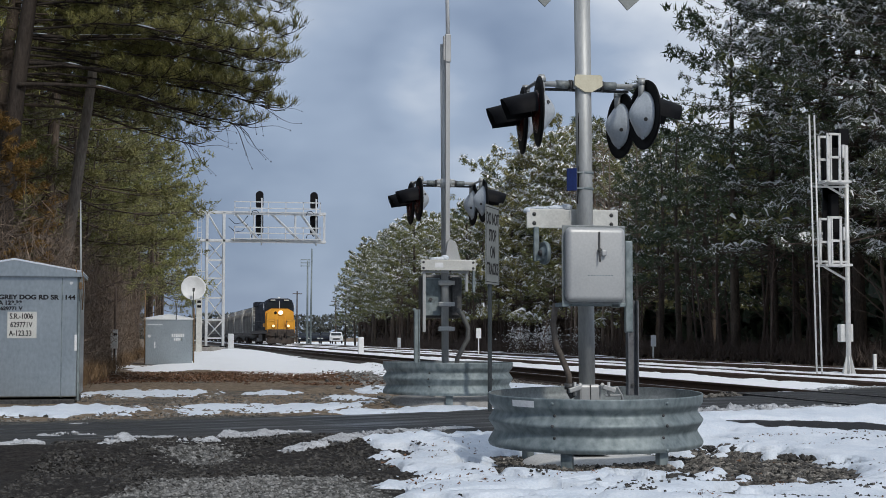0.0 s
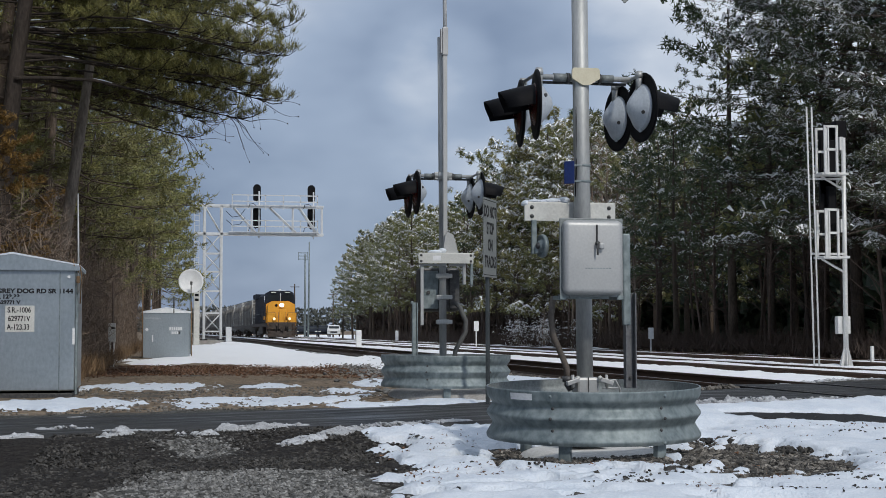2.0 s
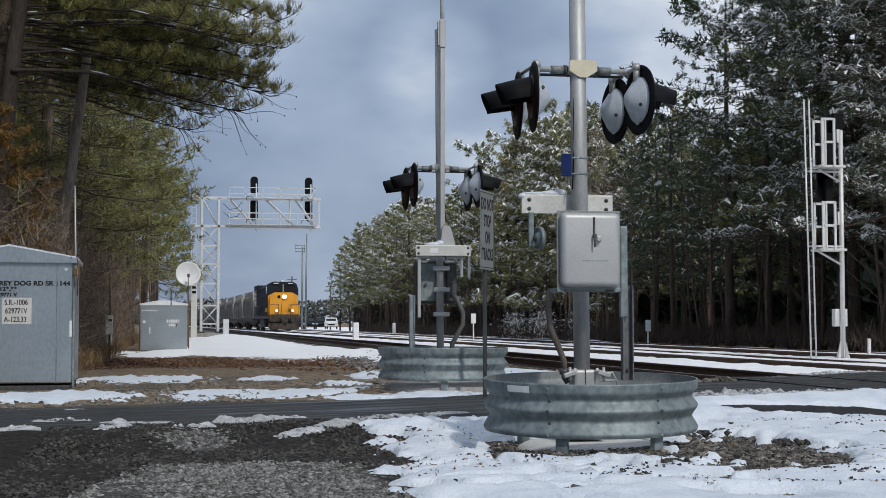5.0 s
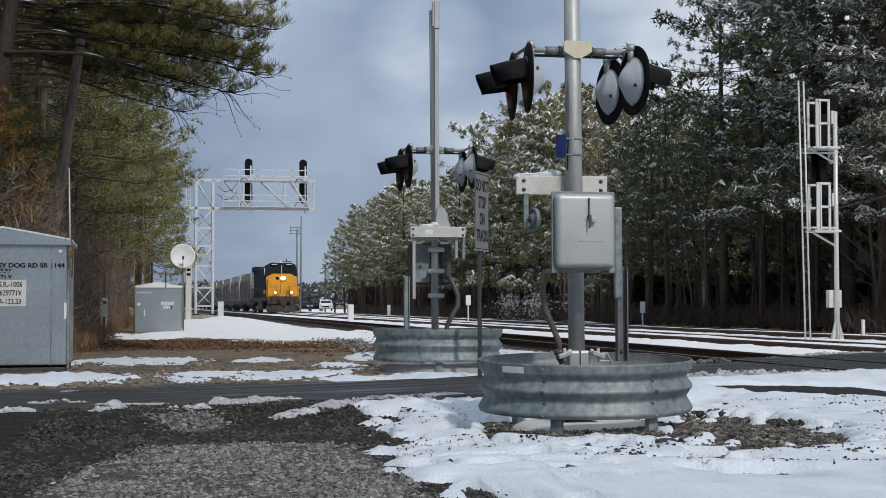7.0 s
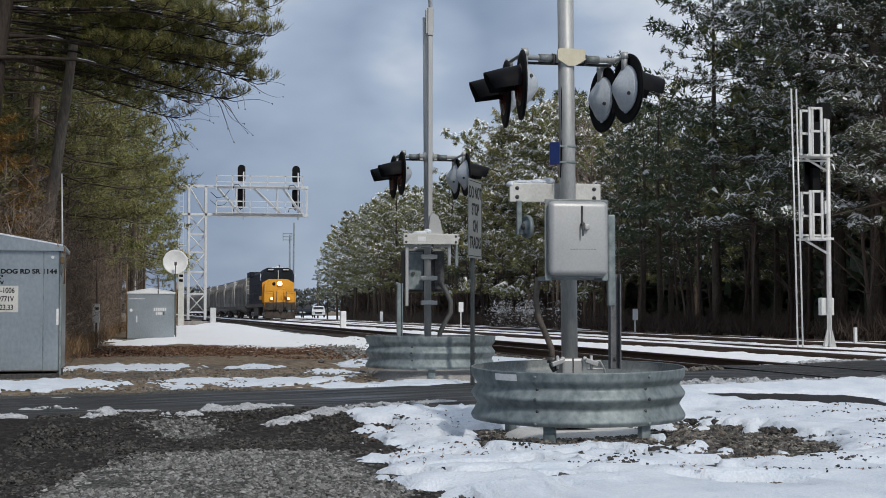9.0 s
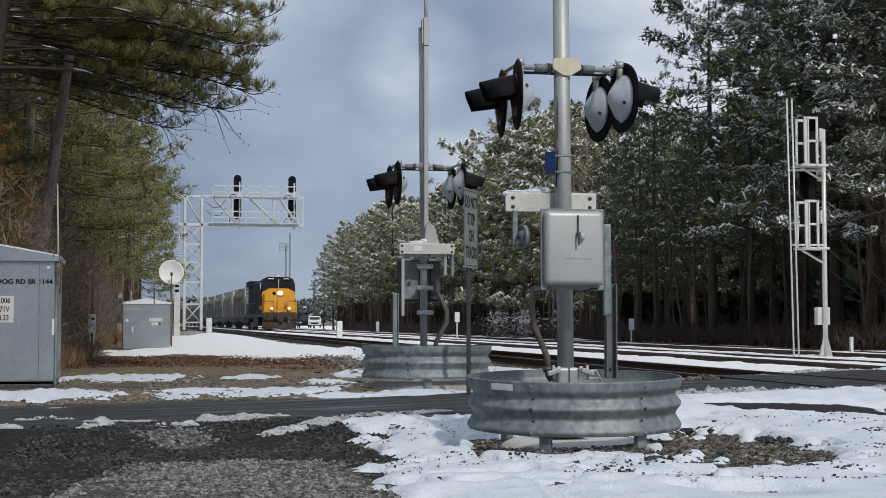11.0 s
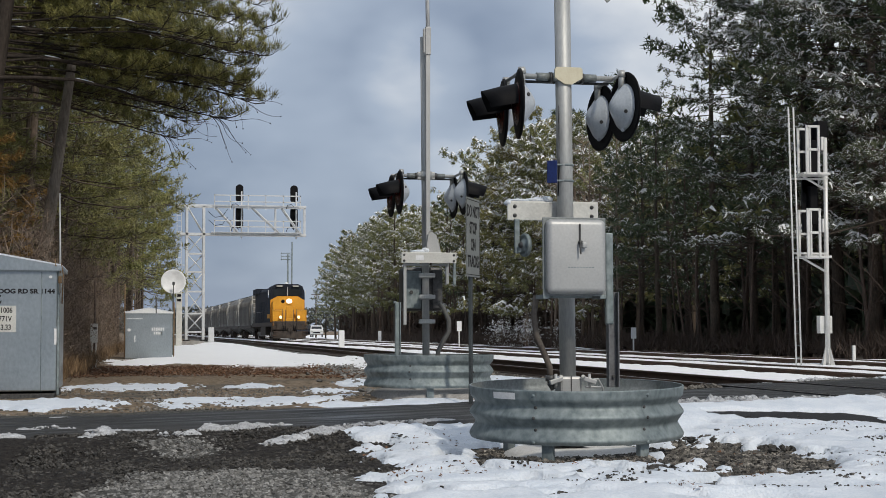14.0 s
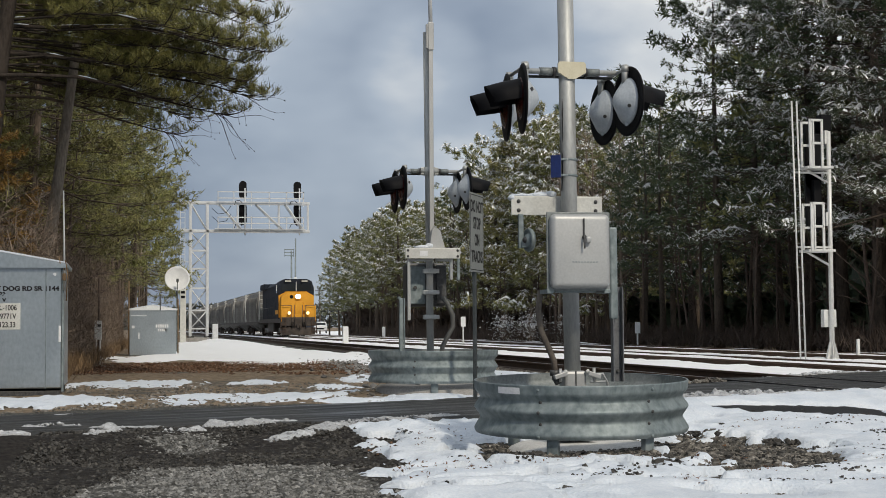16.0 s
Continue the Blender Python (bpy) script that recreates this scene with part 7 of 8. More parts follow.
def pine_parts(seed, height, bare, reach, limbs, blades, length, width, mat, snow=0.0, twigs=5, lean=0.0, trunk_r=0.2, per=4, bits=0.13, dead=0.0):
    """Meshes of one pine: trunk with limbs, crown of needles, and snow on it."""
    rng = np.random.RandomState(seed)
    s = Shape()
    bend = rng.uniform(-0.3, 0.3, 2)
    axis = []
    for k in range(9):
        t = k / 8
        axis.append(Vector((bend[0] * math.sin(2.4 * t) + lean * t * height, bend[1] * math.sin(2.9 * t), t * height)))
    s.tube(axis, [trunk_r * (1 - 0.9 * k / 8) + 0.012 for k in range(9)], 9)
    pts, axs = [], []
    limbs = int(limbs * 0.66)
    for i in range(limbs):
        h = bare + (1 - bare) * (i + rng.uniform(0, 1)) / limbs
        h = min(h, 0.985)
        k = min(int(h * 8), 7)
        p0 = axis[k].lerp(axis[k + 1], h * 8 - k)
        az = i * 2.39996 + rng.uniform(-0.5, 0.5)
        f = (1 - h) / (1 - bare)
        ln = reach * (0.36 + 0.64 * min(1.0, 3.6 * f) * (0.85 + 0.15 * f)) * rng.uniform(0.65, 1.15)
        rise = 0.55 - 0.75 * f + rng.uniform(-0.15, 0.15)
        line = [p0 + Vector((math.cos(az) * ln * t, math.sin(az) * ln * t, rise * ln * t * (1 - 0.1 * t) - 0.10 * ln * math.sin(math.pi * t))) for t in (0, 0.35, 0.7, 1.0)]
        r = 0.012 + 0.13 * trunk_r * f
        s.tube(line, [r, r * 0.75, r * 0.5, r * 0.2], 4, caps=False)
        if h < bare + dead:
            continue
        pad = rng.uniform(0.35, 0.6)
        for j in range(twigs + 3):
            t = pad + (1 - pad) * (j + rng.uniform(0, 1)) / (twigs + 3)
            q = min(int(t * 3), 2)
            c = line[min(q, 2)].lerp(line[min(q + 1, 3)], min(1, max(0, t * 3 - q))) if q < 3 else line[3]
            tl = min(ln, 3.6) * 0.30 * (1.15 - 0.6 * t) * rng.uniform(0.6, 1.2)
            ta = az + rng.choice((-1, 1)) * rng.uniform(0.35, 1.2)
            end = c + Vector((math.cos(ta) * tl, math.sin(ta) * tl, tl * rng.uniform(-0.15, 0.32)))
            if twigs > 5:
                s.tube([c, end], [r * 0.35 + 0.004, 0.005], 3, caps=False)
            for m in range(per):
                g = 0.45 + 0.55 * (m + 0.6 + rng.uniform(-0.3, 0.3)) / per
                pts.append(c.lerp(end, g))
                axs.append(((end - c).normalized() + Vector((0, 0, 0.20))).normalized())
        pts.append(line[3])
        axs.append(Vector((0, 0, 1)))
    pts, axs = np.array([tuple(p) for p in pts]), np.array([tuple(a) for a in axs])
    pts = pts + rng.normal(size=pts.shape) * length * 0.34
    crown = foliage("crown", mat, clumps(pts[::5], axs[::5], rng, length * 0.42, length * 0.14), tufts(pts, axs, rng, blades, length, width, 1.05))
    white = None
    if snow:
        high = (pts[:, 2] / height - bare) / (1 - bare)
        out = np.hypot(pts[:, 0], pts[:, 1]) / reach
        held = smooth(-0.22, 0.22, ripple(pts[:, 0] + 0.6 * pts[:, 1], pts[:, 2] * 1.5, 1.5, seed, 2))
        pick = rng.rand(len(pts)) < snow * (0.15 + 1.15 * held) * (0.25 + 0.9 * high.clip(0, 1) + 0.5 * out)
        white = triangles("clinging_snow", FROST, curls(pts[pick] + np.array([0, 0, length * 0.55]), axs[pick], rng, bits))
    return s.mesh("trunk", BARK), crown, white, height


def tree(name, label, meshes, m, group="", category="pine tree"):
    t = thing(name, label, category, m, group)
    part("trunk", meshes[0], BARK, t, "rough brown trunk and limbs")
    part("crown", meshes[1], NEEDLE, t, "needle foliage")
    if meshes[2] is not None:
        tagged(part("clinging_snow", meshes[2], FROST, t, "snow clinging to the boughs"), kind="stuff")
    return t


def bare_parts(seed, height, r, limbs, mat=None):
    """A leafless young tree."""
    rng = np.random.RandomState(seed)
    s = Shape()
    bend = rng.uniform(-0.5, 0.5, 2)
    axis = [Vector((bend[0] * math.sin(2.2 * t), bend[1] * math.sin(2.6 * t), t * height)) for t in np.linspace(0, 1, 7)]
    s.tube(axis, [r * (1 - 0.85 * t) for t in np.linspace(0, 1, 7)], 6)
    for i in range(limbs):
        h = 0.2 + 0.78 * rng.rand()
        k = min(int(h * 6), 5)
        p = axis[k].lerp(axis[k + 1], h * 6 - k)
        az, ln = rng.uniform(0, 6.28), height * 0.24 * (1.15 - h) * rng.uniform(0.5, 1.3)
        q = p + Vector((math.cos(az) * ln, math.sin(az) * ln, ln * rng.uniform(0.1, 0.9)))
        s.tube([p, p.lerp(q, 0.5) + Vector((0, 0, 0.05 * ln)), q], [r * 0.3, r * 0.2, r * 0.05], 4, caps=False)
        for j in range(3):
            c = p.lerp(q, 0.35 + 0.25 * j)
            e = c + Vector((rng.uniform(-1, 1), rng.uniform(-1, 1), rng.uniform(-0.1, 0.9))) * ln * 0.4
            s.tube([c, e], [r * 0.13, r * 0.03], 3, caps=False)
    return s.mesh("trunk", mat or TWIG)


RNG = np.random.RandomState(5)


def right_woods():
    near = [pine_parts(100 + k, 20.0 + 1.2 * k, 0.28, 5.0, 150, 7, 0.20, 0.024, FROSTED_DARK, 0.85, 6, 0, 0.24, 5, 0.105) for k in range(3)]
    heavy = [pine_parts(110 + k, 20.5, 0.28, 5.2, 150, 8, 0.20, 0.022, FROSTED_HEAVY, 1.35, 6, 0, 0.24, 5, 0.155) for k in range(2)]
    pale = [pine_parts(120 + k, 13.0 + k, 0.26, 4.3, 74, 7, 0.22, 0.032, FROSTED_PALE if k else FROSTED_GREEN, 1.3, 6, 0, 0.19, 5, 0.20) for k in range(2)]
    far = [pine_parts(140 + k, 14.0 + 1.5 * k, 0.33, 3.4, 80, 5, 0.23, 0.062, FROSTED_HAZE if k else FROSTED_GREEN, 0.75, 4, 0, 0.20, 5, 0.20) for k in range(2)]
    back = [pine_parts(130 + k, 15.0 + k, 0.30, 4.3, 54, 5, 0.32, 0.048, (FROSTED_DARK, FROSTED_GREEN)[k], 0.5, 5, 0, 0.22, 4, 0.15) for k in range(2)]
    lab = "tall snow-dusted pine at the edge of the woods"
    y = 41.0
    n = 0
    while y < 208:
        for row in range(3):
            if (row == 2 and y > 58) or (row == 1 and y > 125 and n % 2):
                n += 1
                continue
            x = 26.2 + 4.6 * row + RNG.uniform(-1.2, 1.2) + (2.4 if 80 < y < 120 else 1.5 if y > 175 else 0)
            yy = y + RNG.uniform(-1.2, 1.2) + row * 1.7
            pick = RNG.randint(12)
            if row and yy < 110:
                src = back[pick % 2]
            elif yy < 57:
                src = heavy[pick % 2]
            elif yy < 84:
                src = near[pick % 3] if yy < 62 else back[pick % 2] if yy < 74 else (pale + back)[pick % 4]
            elif yy < 120:
                src = (pale + pale + back)[pick % 6]
            else:
                src = far[pick % 2]
            want = np.interp(yy, [40, 58, 61, 66, 74, 80, 88, 95, 104, 112, 116, 122, 135, 150, 172, 185, 198, 208], [22, 22.5, 18.0, 12.4, 11.0, 11.0, 13.4, 15.2, 15.8, 15.0, 13.0, 12.2, 12.4, 13.0, 13.8, 13.4, 11.5, 9.5])
            sc = RNG.uniform(0.88, 1.03) * want * (1 + 0.09 * row) / src[3]
            t = tree("pine_tree", lab, src, pose(x, yy, -0.4, 0, 0, RNG.uniform(0, 360)), "woods beside the tracks")
            t.scale = (sc, sc, sc)
            n += 1
        y += 4.6 if y < 84 else 4.2 if y < 118 else 4.4
    for x, yy, k in ((27.6, 57.5, 0), (28.6, 53.5, 1), (27.2, 49.5, 2)):
        tree("pine_tree", lab, near[k], pose(x, yy, -0.4, 0, 0, 50 * yy), "woods beside the tracks")
    for x, yy, k in ((27.0, 109, 0), (28.6, 104.5, 1), (27.6, 99.5, 1), (30.0, 113, 0), (28.5, 94.5, 0)):
        t = tree("pine_tree", lab, pale[k], pose(x, yy, -0.4, 0, 0, 50 * yy), "woods beside the tracks")
        t.scale = (1.12, 1.12, 1.12)
    # bare saplings and thin trunks at the edge
    saps = [bare_parts(160 + k, 7.5 + 1.5 * k, 0.07 + 0.012 * k, 22) for k in range(3)]
    for k in range(96):
        yy = 40 + 110 * RNG.rand() ** 1.4
        t = thing("bare_sapling", "leafless brown sapling under the pines", "sapling", pose(24.2 + 5.5 * RNG.rand(), yy, -0.4, RNG.uniform(-4, 4), RNG.uniform(-4, 4), RNG.uniform(0, 360)), "saplings in the wood")
        part("trunk", saps[RNG.randint(3)], TWIG, t)
    # frosted shrub and pale leafless trees at the edge
    shrub = [bare_parts(180 + k, 2.2 + 0.5 * k, 0.034, 110, TWIG_PALE) for k in range(2)]
    spot = RNG.normal(size=(420, 3)) * np.array([0.45, 0.45, 0.5]) + np.array([0, 0, 1.25])
    rime = triangles("clinging_snow", FROST, curls(spot, RNG.normal(size=(420, 3)), RNG, 0.075))
    for x, y, k in ((23.6, 86, 0), (24.4, 90, 1), (23.9, 94, 0), (24.6, 82, 1), (24.8, 98, 0)):
        t = thing("frosted_shrub", "low pale leafless shrub at the wood's edge", "shrub", pose(x, y, -0.35, 0, 0, 40 * y), "frosted shrubs")
        part("twigs", shrub[k], TWIG_PALE, t)
        tagged(part("clinging_snow", rime, FROST, t, "snow caught on the twigs"), kind="stuff")
    tall = [bare_parts(190 + k, 11.5 + k, 0.10, 60, TWIG_PALE) for k in range(2)]
    for x, y, k in ((25.0, 78, 0), (25.4, 81.5, 1), (24.8, 85, 0), (25.2, 74, 1)):
        t = thing("bare_tree", "pale tan leafless tree at the wood's edge", "tree", pose(x, y, -0.35, 0, 0, 67 * y), "leafless trees")
        part("trunk", tall[k], TWIG_PALE, t)
    # depth of the woods, its shade put into a darker needle colour
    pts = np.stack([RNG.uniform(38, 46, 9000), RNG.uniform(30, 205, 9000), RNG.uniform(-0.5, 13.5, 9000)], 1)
    ob = new("woods_depth", triangles("woods_depth", NEEDLE_SHADE, tufts(pts, np.tile((0.0, 0.0, 1.0), (9000, 1)), RNG, 5, 1.3, 0.35, 1.2)))
    tagged(ob, "dense pine woods further in, coloured dark for shade", "woods", kind="stuff")
    m = 5200
    y = RNG.uniform(108, 212, m)
    pts = np.stack([RNG.uniform(30.0, 37, m), y, (7.5 - 0.02 * (y - 108)) * RNG.rand(m) ** 1.2 - 0.4], 1)
    ob = new("undergrowth", triangles("undergrowth", TWIG, tufts(pts, np.tile((0.0, 0.0, 1.0), (m, 1)), RNG, 5, 1.2, 0.16, 0.8)))
    tagged(ob, "dense grey-brown undergrowth between the far trunks", "undergrowth", kind="stuff")
    # dark sheet whose colour stands in for the shade between the trees
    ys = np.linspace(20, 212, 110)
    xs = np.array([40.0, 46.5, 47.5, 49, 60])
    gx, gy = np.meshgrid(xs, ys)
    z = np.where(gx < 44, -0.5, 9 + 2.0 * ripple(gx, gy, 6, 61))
    ob = sheet("woods_backdrop", WOODS_SHADE, xs, ys, z)
    tagged(ob, "dark sheet painted as the shade behind the front trees", "woods", kind="stuff")
    # brush on the floor of the woods
    m = 5000
    pts = np.stack([RNG.uniform(23.2, 31, m), 38 + 120 * RNG.rand(m) ** 1.3, RNG.uniform(-0.4, 0.7, m) ** 2 + 0.1], 1)
    ob = new("brush", triangles("brush", TWIG, tufts(pts, np.tile((0.0, 0.0, 1.0), (m, 1)), RNG, 4, 0.8, 0.015, 0.8)))
    tagged(ob, "tangled brown brush at the foot of the woods", "brush", kind="stuff")


def left_woods():
    kinds = [pine_parts(200, 14, 0.34, 3.6, 80, 9, 0.21, 0.0130, NEEDLE, 0.0, 6, 0, 0.15, 4), pine_parts(201, 12, 0.28, 3.2, 74, 9, 0.21, 0.0130, NEEDLE_PALE, 0.0, 6, 0, 0.13, 4),
             pine_parts(202, 15, 0.38, 3.2, 74, 9, 0.21, 0.0130, NEEDLE, 0.0, 6, 0, 0.16, 4)]
    back = [pine_parts(205 + k, 13 + k, 0.34, 3.5, 52, 5, 0.31, 0.036, (NEEDLE, NEEDLE_PALE)[k], 0.0, 5, 0, 0.15, 3) for k in range(2)]
    lab = "tall green pine in the trackside woods"
    y = 30.0
    while y < 150:
        lim = np.interp(y, [30, 44, 60, 110, 150], [-4.6, -3.4, -2.7, 0.8, 1.6])
        for row in range(3 if y < 70 else 2):
            x = lim - 3.2 * row + RNG.uniform(-1.0, 0.6)
            pick = RNG.randint(6)
            src = back[pick % 2] if row or y > 80 else kinds[pick % 3]
            t = tree("pine_tree", lab, src, pose(x, y + RNG.uniform(-1.3, 1.3) + row, -0.15, RNG.uniform(-2, 2), RNG.uniform(-2, 2), RNG.uniform(0, 360)), "woods by the cabinets")
            sc = RNG.uniform(0.8, 1.05) if row or y > 75 else RNG.uniform(1.0, 1.2)
            t.scale = (sc, sc, sc)
        y += 4.4 if y < 70 else 6.5
    for x, y, k in ((-2.8, 46, 0), (-2.4, 53, 1)):
        tree("pine_tree", lab, kinds[k], pose(x, y, -0.15, 0, 0, 77 * y), "woods by the cabinets")
    saps = [bare_parts(260 + k, 5.0 + 1.5 * k, 0.05 + 0.012 * k, 30, TWIG_PALE if k == 1 else TWIG) for k in range(3)]
    for k in range(56):
        yy = 36 + 61 * RNG.rand() ** 1.2
        lim = np.interp(yy, [27, 60, 110], [-1.9, -1.0, 2.0])
        t = thing("bare_sapling", "leafless brown sapling under the pines", "sapling", pose(lim - 3.5 * RNG.rand(), yy, -0.15, RNG.uniform(-4, 4), RNG.uniform(-4, 4), RNG.uniform(0, 360)), "saplings in the wood")
        part("trunk", saps[RNG.randint(3)], TWIG, t)
    # needles behind the left trees, shade painted in by the darker green
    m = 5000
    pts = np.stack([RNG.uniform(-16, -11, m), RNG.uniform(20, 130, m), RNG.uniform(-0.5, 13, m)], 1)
    ob = new("woods_depth", triangles("woods_depth", NEEDLE_SHADE, tufts(pts, np.tile((0.0, 0.0, 1.0), (m, 1)), RNG, 5, 1.1, 0.3, 1.2)))
    tagged(ob, "dense woods further in with shade put into their colour", "woods", kind="stuff")
    # the same painted shade, as a sheet behind the left woods
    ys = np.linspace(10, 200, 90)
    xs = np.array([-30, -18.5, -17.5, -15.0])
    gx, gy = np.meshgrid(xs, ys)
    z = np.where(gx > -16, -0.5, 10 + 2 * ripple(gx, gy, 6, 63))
    tagged(sheet("woods_backdrop", WOODS_SHADE, xs, ys, z), "dark sheet painted as the shade behind the front trees", "woods", kind="stuff")
    m = 9500
    yy = 25 + 50 * RNG.rand(m) ** 1.2
    lim = np.interp(yy, [24, 40, 60, 110], [-1.6, -1.0, -0.6, 1.6])
    pts = np.stack([lim - np.abs(RNG.normal(size=m)) * 1.8, yy, 0.1 + 3.0 * RNG.rand(m) ** 1.8], 1)
    ob = new("brush", triangles("brush", TWIG_TAN, tufts(pts, np.tile((0.0, 0.0, 0.6), (m, 1)), RNG, 4, 0.6, 0.007, 0.9)))
    tagged(ob, "tangled tan brush and twigs under the pines", "brush", kind="stuff")
    m = 2600
    yy = 24 + 60 * RNG.rand(m) ** 1.2
    lim = np.interp(yy, [24, 40, 60, 110], [-1.1, -0.7, -0.3, 2.0])
    pts = np.stack([lim - np.abs(RNG.normal(size=m)) * 1.6, yy, 0.05 + 0.25 * RNG.rand(m)], 1)
    ob = new("dry_grass", triangles("dry_grass", STRAW, tufts(pts, np.tile((0.0, 0.0, 1.0), (m, 1)), RNG, 6, 0.27, 0.008, 0.6)))
    tagged(ob, "dry brown grass and weeds at the wood's edge", "dry grass", kind="stuff")
    # a stouter leaning trunk before the others
    me = pine_parts(271, 13, 0.60, 3.0, 44, 12, 0.21, 0.0095, NEEDLE, 0.0, 6, 0.12, 0.16, 4)
    me[0].materials[0] = BARK_TAN
    tree("pine_tree", "pale-barked leaning pine beside the cabinet", me, pose(-2.05, 33, -0.1), "woods by the cabinets")
    # a russet cedar
    t = thing("russet_tree", "small tree with rusty orange dead foliage", "tree", pose(-2.75, 27.2, -0.1))
    me = pine_parts(270, 4.9, 0.1, 1.0, 120, 12, 0.085, 0.0075, RUSSET, 0.0, 6, 0, 0.10, 4)
    part("trunk", me[0], BARK, t)
    part("crown", me[1], RUSSET, t, "rusty orange foliage")


def leaning_pine():
    """The big pine whose boughs hang over the cabinets."""
    rng = np.random.RandomState(7)
    t = thing("pine_tree", "large pine with long boughs reaching out over the verge", "pine tree", pose(-2.75, 29.5, -0.1))
    s = Shape()
    axis = [Vector((0.0 + 0.02 * k * k, 0, 1.5 * k)) for k in range(10)]
    s.tube(axis, [0.21 - 0.014 * k for k in range(10)], 12)
    pts, axs = [], []
    boughs = []
    plan = [(5.95, 4.45, -6, -0.80), (6.35, 4.95, 5, -0.72), (6.95, 5.0, -9, -0.6), (6.15, 4.3, 14, -0.50), (6.25, 4.7, -15, -0.52), (6.5, 4.85, 11, -0.62), (6.65, 4.8, -4, -0.45), (6.4, 4.2, 24, -0.3)]
    for k in range(42):
        h = 6.7 + 4.6 * k / 41 + rng.uniform(-0.1, 0.1)
        az = (0, 14, -16, 30, -35, 6, 150, -8, 55)[k % 9] + rng.uniform(-7, 7)
        ln = 4.85 + 0.12 * (h - 6.5) + rng.uniform(-0.5, 0.3)
        plan.append((h, ln if abs(az) < 45 else ln - 0.9, az, -0.85 + 0.17 * (h - 6.7) + rng.uniform(-0.25, 0.3)))
    for n, (h, ln, az, drop) in enumerate(plan):
        p0 = Vector((0.02 * (h / 1.5) ** 2, 0, h))
        a = radians(az)
        line = []
        for q in np.linspace(0, 1, 7):
            line.append(p0 + Vector((math.cos(a) * ln * q, math.sin(a) * ln * q + 0.30 * math.sin(3 * q + 2 * h), drop * q ** 1.3 + 0.14 * math.sin(math.pi * q) + 0.05 * math.sin(9 * q + 5 * h))))
        s.tube(line, [(0.046 if n < 3 else 0.026) * (1 - 0.85 * q) for q in np.linspace(0, 1, 7)], 6, caps=False)
        boughs.append(line)
        first = 0.34 if n < 3 else 0.30 if n < 8 else 0.12
        for j in range(22):
            q = first + (1 - first) * (j + rng.rand()) / 22
            k = min(int(q * 6), 5)
            c = line[k].lerp(line[k + 1], q * 6 - k)
            tl = (1.05 - 0.6 * q) * rng.uniform(0.5, 1.2)
            ta = a + rng.choice((-1, 1)) * rng.uniform(0.3, 1.1)
            e = c + Vector((math.cos(ta) * tl, math.sin(ta) * tl, tl * rng.uniform(-0.15, 0.45)))
            s.tube([c, c.lerp(e, 0.5) + Vector((0, 0, -0.03)), e], [0.013, 0.009, 0.004], 3, caps=False)
            for m in range(5):
                g = 0.25 + 0.75 * (m + rng.rand()) / 5
                b = c.lerp(e, g)
                e2 = b + Vector((rng.uniform(-1, 1), rng.uniform(-1, 1), rng.uniform(0.1, 1.0))).normalized() * 0.20 * rng.uniform(0.5, 1.3)
                s.tube([b, e2], [0.005, 0.003], 3, caps=False)
                for z in (b.lerp(e2, 0.6), e2):
                    pts.append(z)
                    axs.append(((e2 - b).normalized() + Vector((0, 0, 0.6))).normalized())
    # bare hanging twigs at the tip of the lowest bough
    for j in range(20):
        c = boughs[j % 2][5].lerp(boughs[j % 2][6], rng.rand())
        line, d = [c], Vector((rng.uniform(0.5, 1.0), rng.uniform(-0.3, 0.3), rng.uniform(-0.6, -0.05)))
        turn = rng.uniform(-0.45, 0.5)
        for k in range(8):
            line.append(line[-1] + d * 0.085)
            d = Vector((d.x * math.cos(turn) - d.z * math.sin(turn) + 0.08, d.y * 0.8, d.x * math.sin(turn) + d.z * math.cos(turn) - 0.10))
            turn = 0.7 * turn + rng.uniform(-0.25, 0.25)
        s.tube(line, [0.008 - 0.0007 * k for k in range(9)], 4, caps=False)
        s.blob(line[-1], (0.022, 0.02, 0.034), 5)
    part("trunk", s.mesh("trunk", BARK_WET), BARK_WET, t, "dark wet trunk and limbs")
    pts, axs = np.array([tuple(p) for p in pts]), np.array([tuple(a) for a in axs])
    part("crown", foliage("crown", NEEDLE_SUN, clumps(pts[::3], axs[::3], rng, 0.07, 0.016), tufts(pts[::2], axs[::2], rng, 22, 0.19, 0.0050, 0.62)), NEEDLE, t, "long green needles")
    sn = Shape()
    for line in (boughs[0], boughs[1], boughs[2], boughs[9], boughs[12], boughs[17], boughs[22]):
        for k in range(0, 4):
            if rng.rand() < 0.7:
                a, b = line[k], line[k].lerp(line[k + 1], rng.uniform(0.3, 0.95))
                up = Vector((0, 0, 0.046 * (1 - k / 7)))
                sn.tube([a + up, a.lerp(b, 0.5) + up * 1.15, b + up], [0.006, 0.013, 0.004], 6, caps=False)
    second = thing("pine_tree", "large green pine behind the overhanging one", "pine tree", pose(-3.5, 34.0, 0.2, 0, 0, 12))
    part("trunk", s.mesh("trunk", BARK), BARK, second, "rough brown trunk and limbs")
    part("crown", foliage("crown", NEEDLE, clumps(pts[::4], axs[::4], rng, 0.09, 0.02), tufts(pts[::3], axs[::3], rng, 16, 0.19, 0.0062, 0.65)), NEEDLE, second, "long green needles")
    tagged(part("bough_snow", sn, SNOW, t, "lines of snow lying on the boughs"), kind="stuff")


right_woods()
left_woods()
leaning_pine()

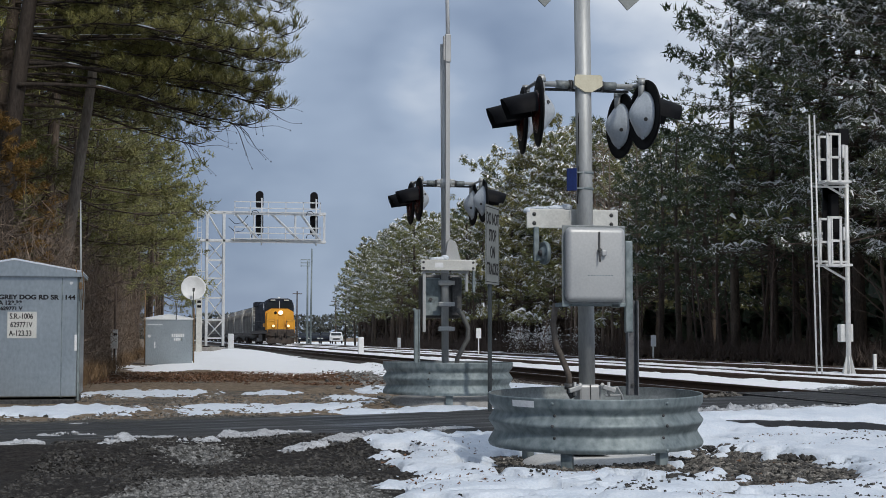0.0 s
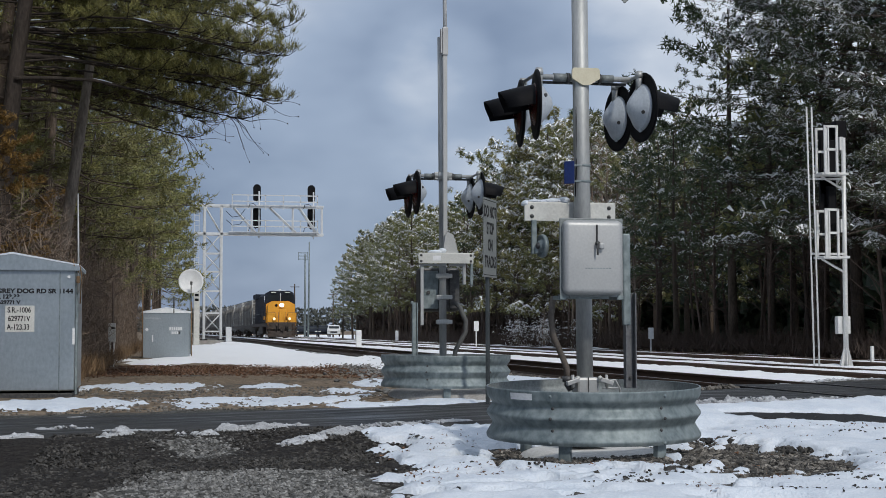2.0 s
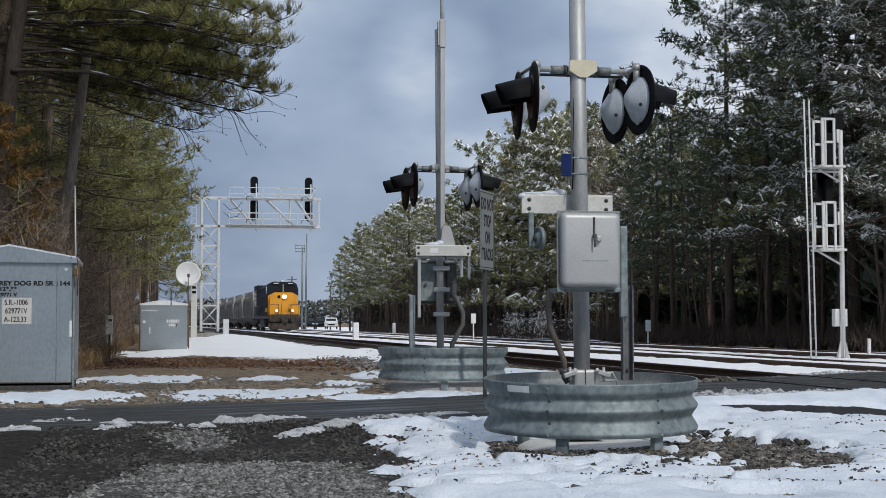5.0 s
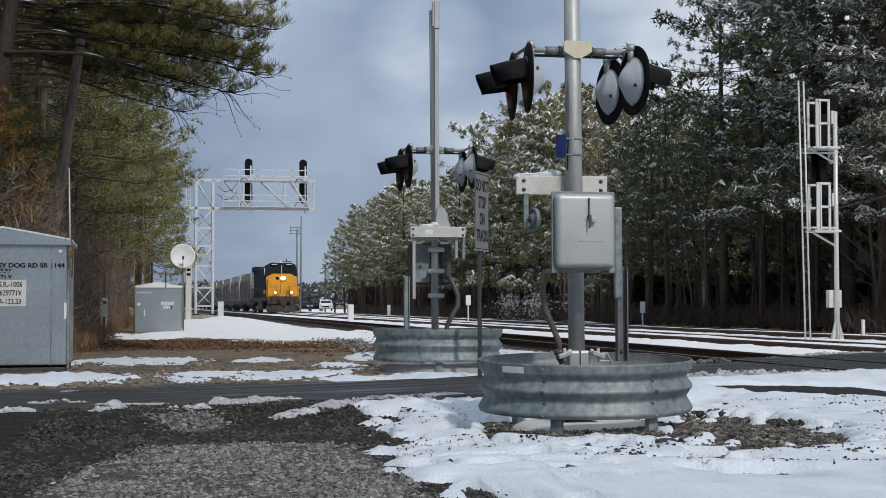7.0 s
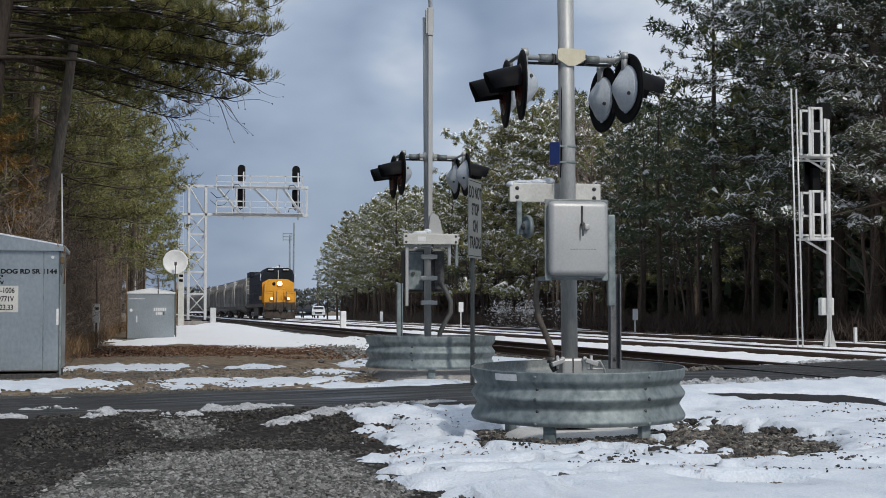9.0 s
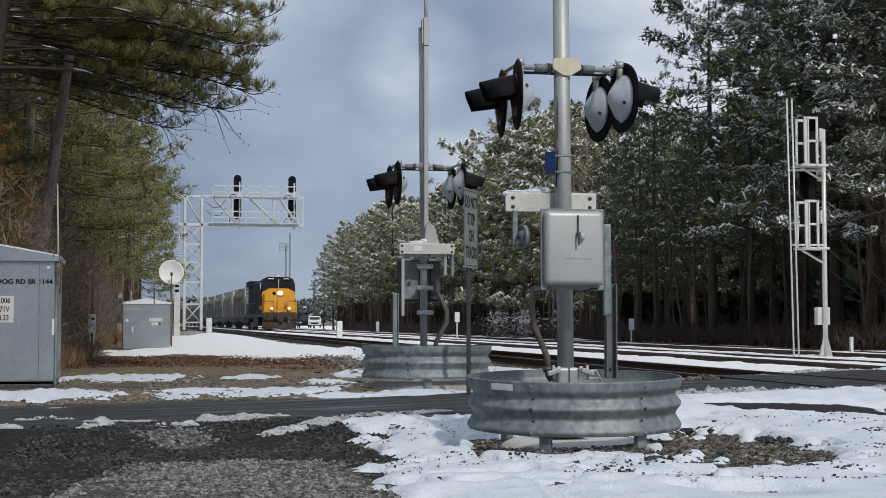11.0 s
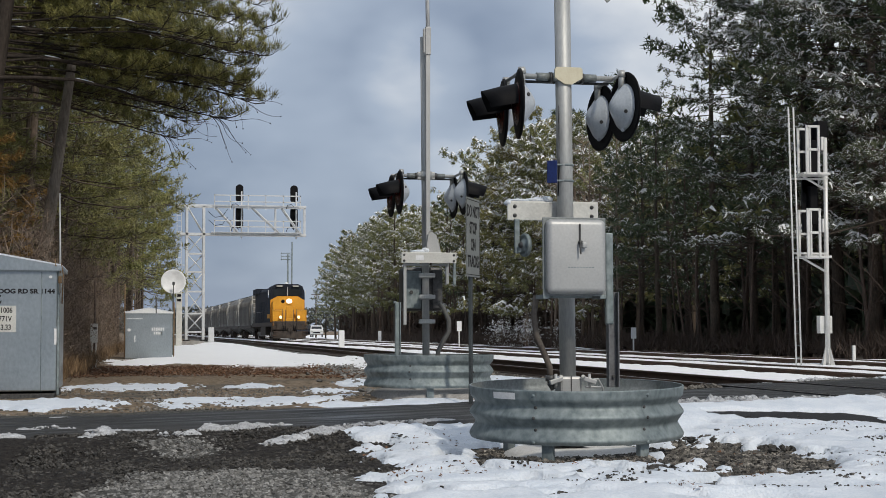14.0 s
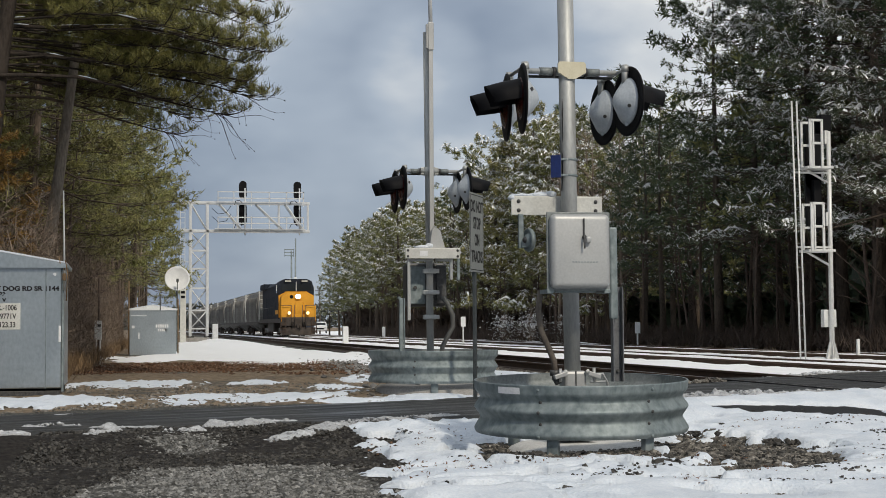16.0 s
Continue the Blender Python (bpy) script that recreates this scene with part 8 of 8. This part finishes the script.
# ---- distance ----
def far_side():
    # far tree belt across the end of the line, haze painted into its colour
    n = 9500
    rng = np.random.RandomState(77)
    x = rng.uniform(-140, 160, n)
    pts = np.stack([x, 560 + rng.uniform(0, 40, n), 9 * rng.rand(n) ** 1.3 + 3 * ripple(x, x * 0, 22, 78)], 1)
    ob = new("distant_woods", triangles("distant_woods", FARWOOD_HAZE, tufts(pts, np.tile((0.0, 0.0, 1.0), (len(pts), 1)), rng, 5, 1.1, 0.46, 1.2)))
    tagged(ob, "tree belt at the end of the line, coloured pale for haze", "woods", kind="stuff")


def parked_car(name, label, m, mat):
    c = thing(name, label, "car", m)
    prof = [(-2.25, 0.45), (-2.30, 0.75), (-2.15, 0.98), (-1.15, 1.08), (-0.55, 1.60), (1.45, 1.66), (2.05, 1.15), (2.28, 1.05), (2.32, 0.55), (2.2, 0.40), (-2.1, 0.38)]
    body = Shape()
    n = len(prof)
    verts = []
    for x, k in ((-0.95, 0.9), (-0.90, 1.0), (0.90, 1.0), (0.95, 0.9)):
        for y, z in prof:
            inset = 0.14 * max(0, (z - 1.0) / 0.6)
            verts.append(((abs(x) - inset) * (1 if x > 0 else -1), y, z if k == 1.0 else 0.4 + (z - 0.4) * 0.97))
    faces = [(r * n + i, r * n + (i + 1) % n, (r + 1) * n + (i + 1) % n, (r + 1) * n + i) for r in range(3) for i in range(n)]
    faces += [tuple(range(n - 1, -1, -1)), tuple(range(3 * n, 4 * n))]
    body.put(verts, faces)
    b = part("body", body, mat, c, "painted car body")
    part("windscreen", Shape().box((0, -0.90, 1.34), (1.45, 0.03, 0.50), 0.01, Matrix.Rotation(radians(-50), 3, "X")), GLASS, b)
    for x in (-0.86, 0.86):
        part("side_glass", Shape().box((x, 0.4, 1.36), (0.04, 1.7, 0.34), 0.01), GLASS, b)
        part("headlamp", Shape().box((x * 0.8, -2.28, 0.80), (0.35, 0.05, 0.16), 0.02), PLATE, b)
        part("mirror", Shape().box((x * 1.18, -0.75, 1.08), (0.18, 0.10, 0.14), 0.02), BLACK, b)
    part("grille", Shape().box((0, -2.30, 0.66), (1.0, 0.04, 0.22), 0.02), BLACK, b)
    for x in (-0.82, 0.82):
        for y in (-1.45, 1.45):
            w = part("wheel", Shape().lathe([(0.0, -0.1), (0.30, -0.1), (0.34, -0.06), (0.34, 0.06), (0.30, 0.1), (0.0, 0.1)], 18, Matrix.Translation((x, y, 0.34)) @ Matrix.Rotation(radians(90), 4, "Y")), BLACK, c)
    return c


def far_things():
    parked_car("parked_car", "white parked car beyond the tracks", pose(27.3, 216, 0.06, 0, 0, -7), WHITE)
    parked_car("parked_car", "dark parked car beyond the tracks", pose(26.3, 219, 0.0, 0, 0, -7), NAVY)
    for x, y in ((25.2, 226), (24.2, 230)):
        parked_car("parked_car", "dark blue parked car beyond the tracks", pose(x, y, 0.0, 0, 0, -7), NAVY)
    # tall slender mast with lamps and a darker pole
    p = thing("light_mast", "tall pale pole with a rack of lamps", "light mast", pose(21.6, 202, 0))
    part("pole", Shape().tube([(0, 0, -0.2), (0, 0, 11.3)], [0.16, 0.10], 10), GALV, p)
    s = Shape()
    for k in range(3):
        s.box((-0.3, 0, 10.6 + 0.42 * k), (1.3, 0.08, 0.10), 0.01)
    for x in (-0.9, 0.3):
        s.box((x, 0, 11.0), (0.06, 0.08, 1.1))
    part("lamp_rack", s, GALV, p, "rack of horizontal bars")
    q = thing("utility_pole", "grey slender utility pole", "utility pole", pose(21.4, 196, 0), "poles beyond the tracks")
    part("pole", Shape().tube([(0, 0, -0.2), (0.12, 0, 12.6)], [0.13, 0.09], 8), GALV, q)
    for x, y, h in ((26, 260, 9.0), (31.5, 250, 7.5)):
        q = thing("utility_pole", "dark slender utility pole", "utility pole", pose(x, y, 0), "poles beyond the tracks")
        part("pole", Shape().tube([(0, 0, -0.2), (0, 0, h)], [0.15, 0.10], 8), BARK, q)
        part("crossarm", Shape().box((0, -0.1, h - 0.5), (1.6, 0.1, 0.12)), BARK, q)


far_side()
far_things()


def motions():
    """The train rolls towards the camera at a steady walking pace; its wheels turn with it."""
    speed, r = 2.0, 0.51
    for ob, back in VEHICLES:
        walk(ob, [(t, pose(TRACKS[1], 159.8 + back - speed * t, 0)) for t in (0.0, 4.0, 8.0, 12.0, 16.0)])
    steps = [16.0 * k / 50 for k in range(51)]
    for ob in [c for v, _ in VEHICLES for c in v.children if c.name.startswith("wheelset")]:
        place = ob.matrix_basis.translation.copy()
        walk(ob, [(t, Matrix.Translation(place) @ Matrix.Rotation(speed * t / r, 4, "X")) for t in steps])


motions()
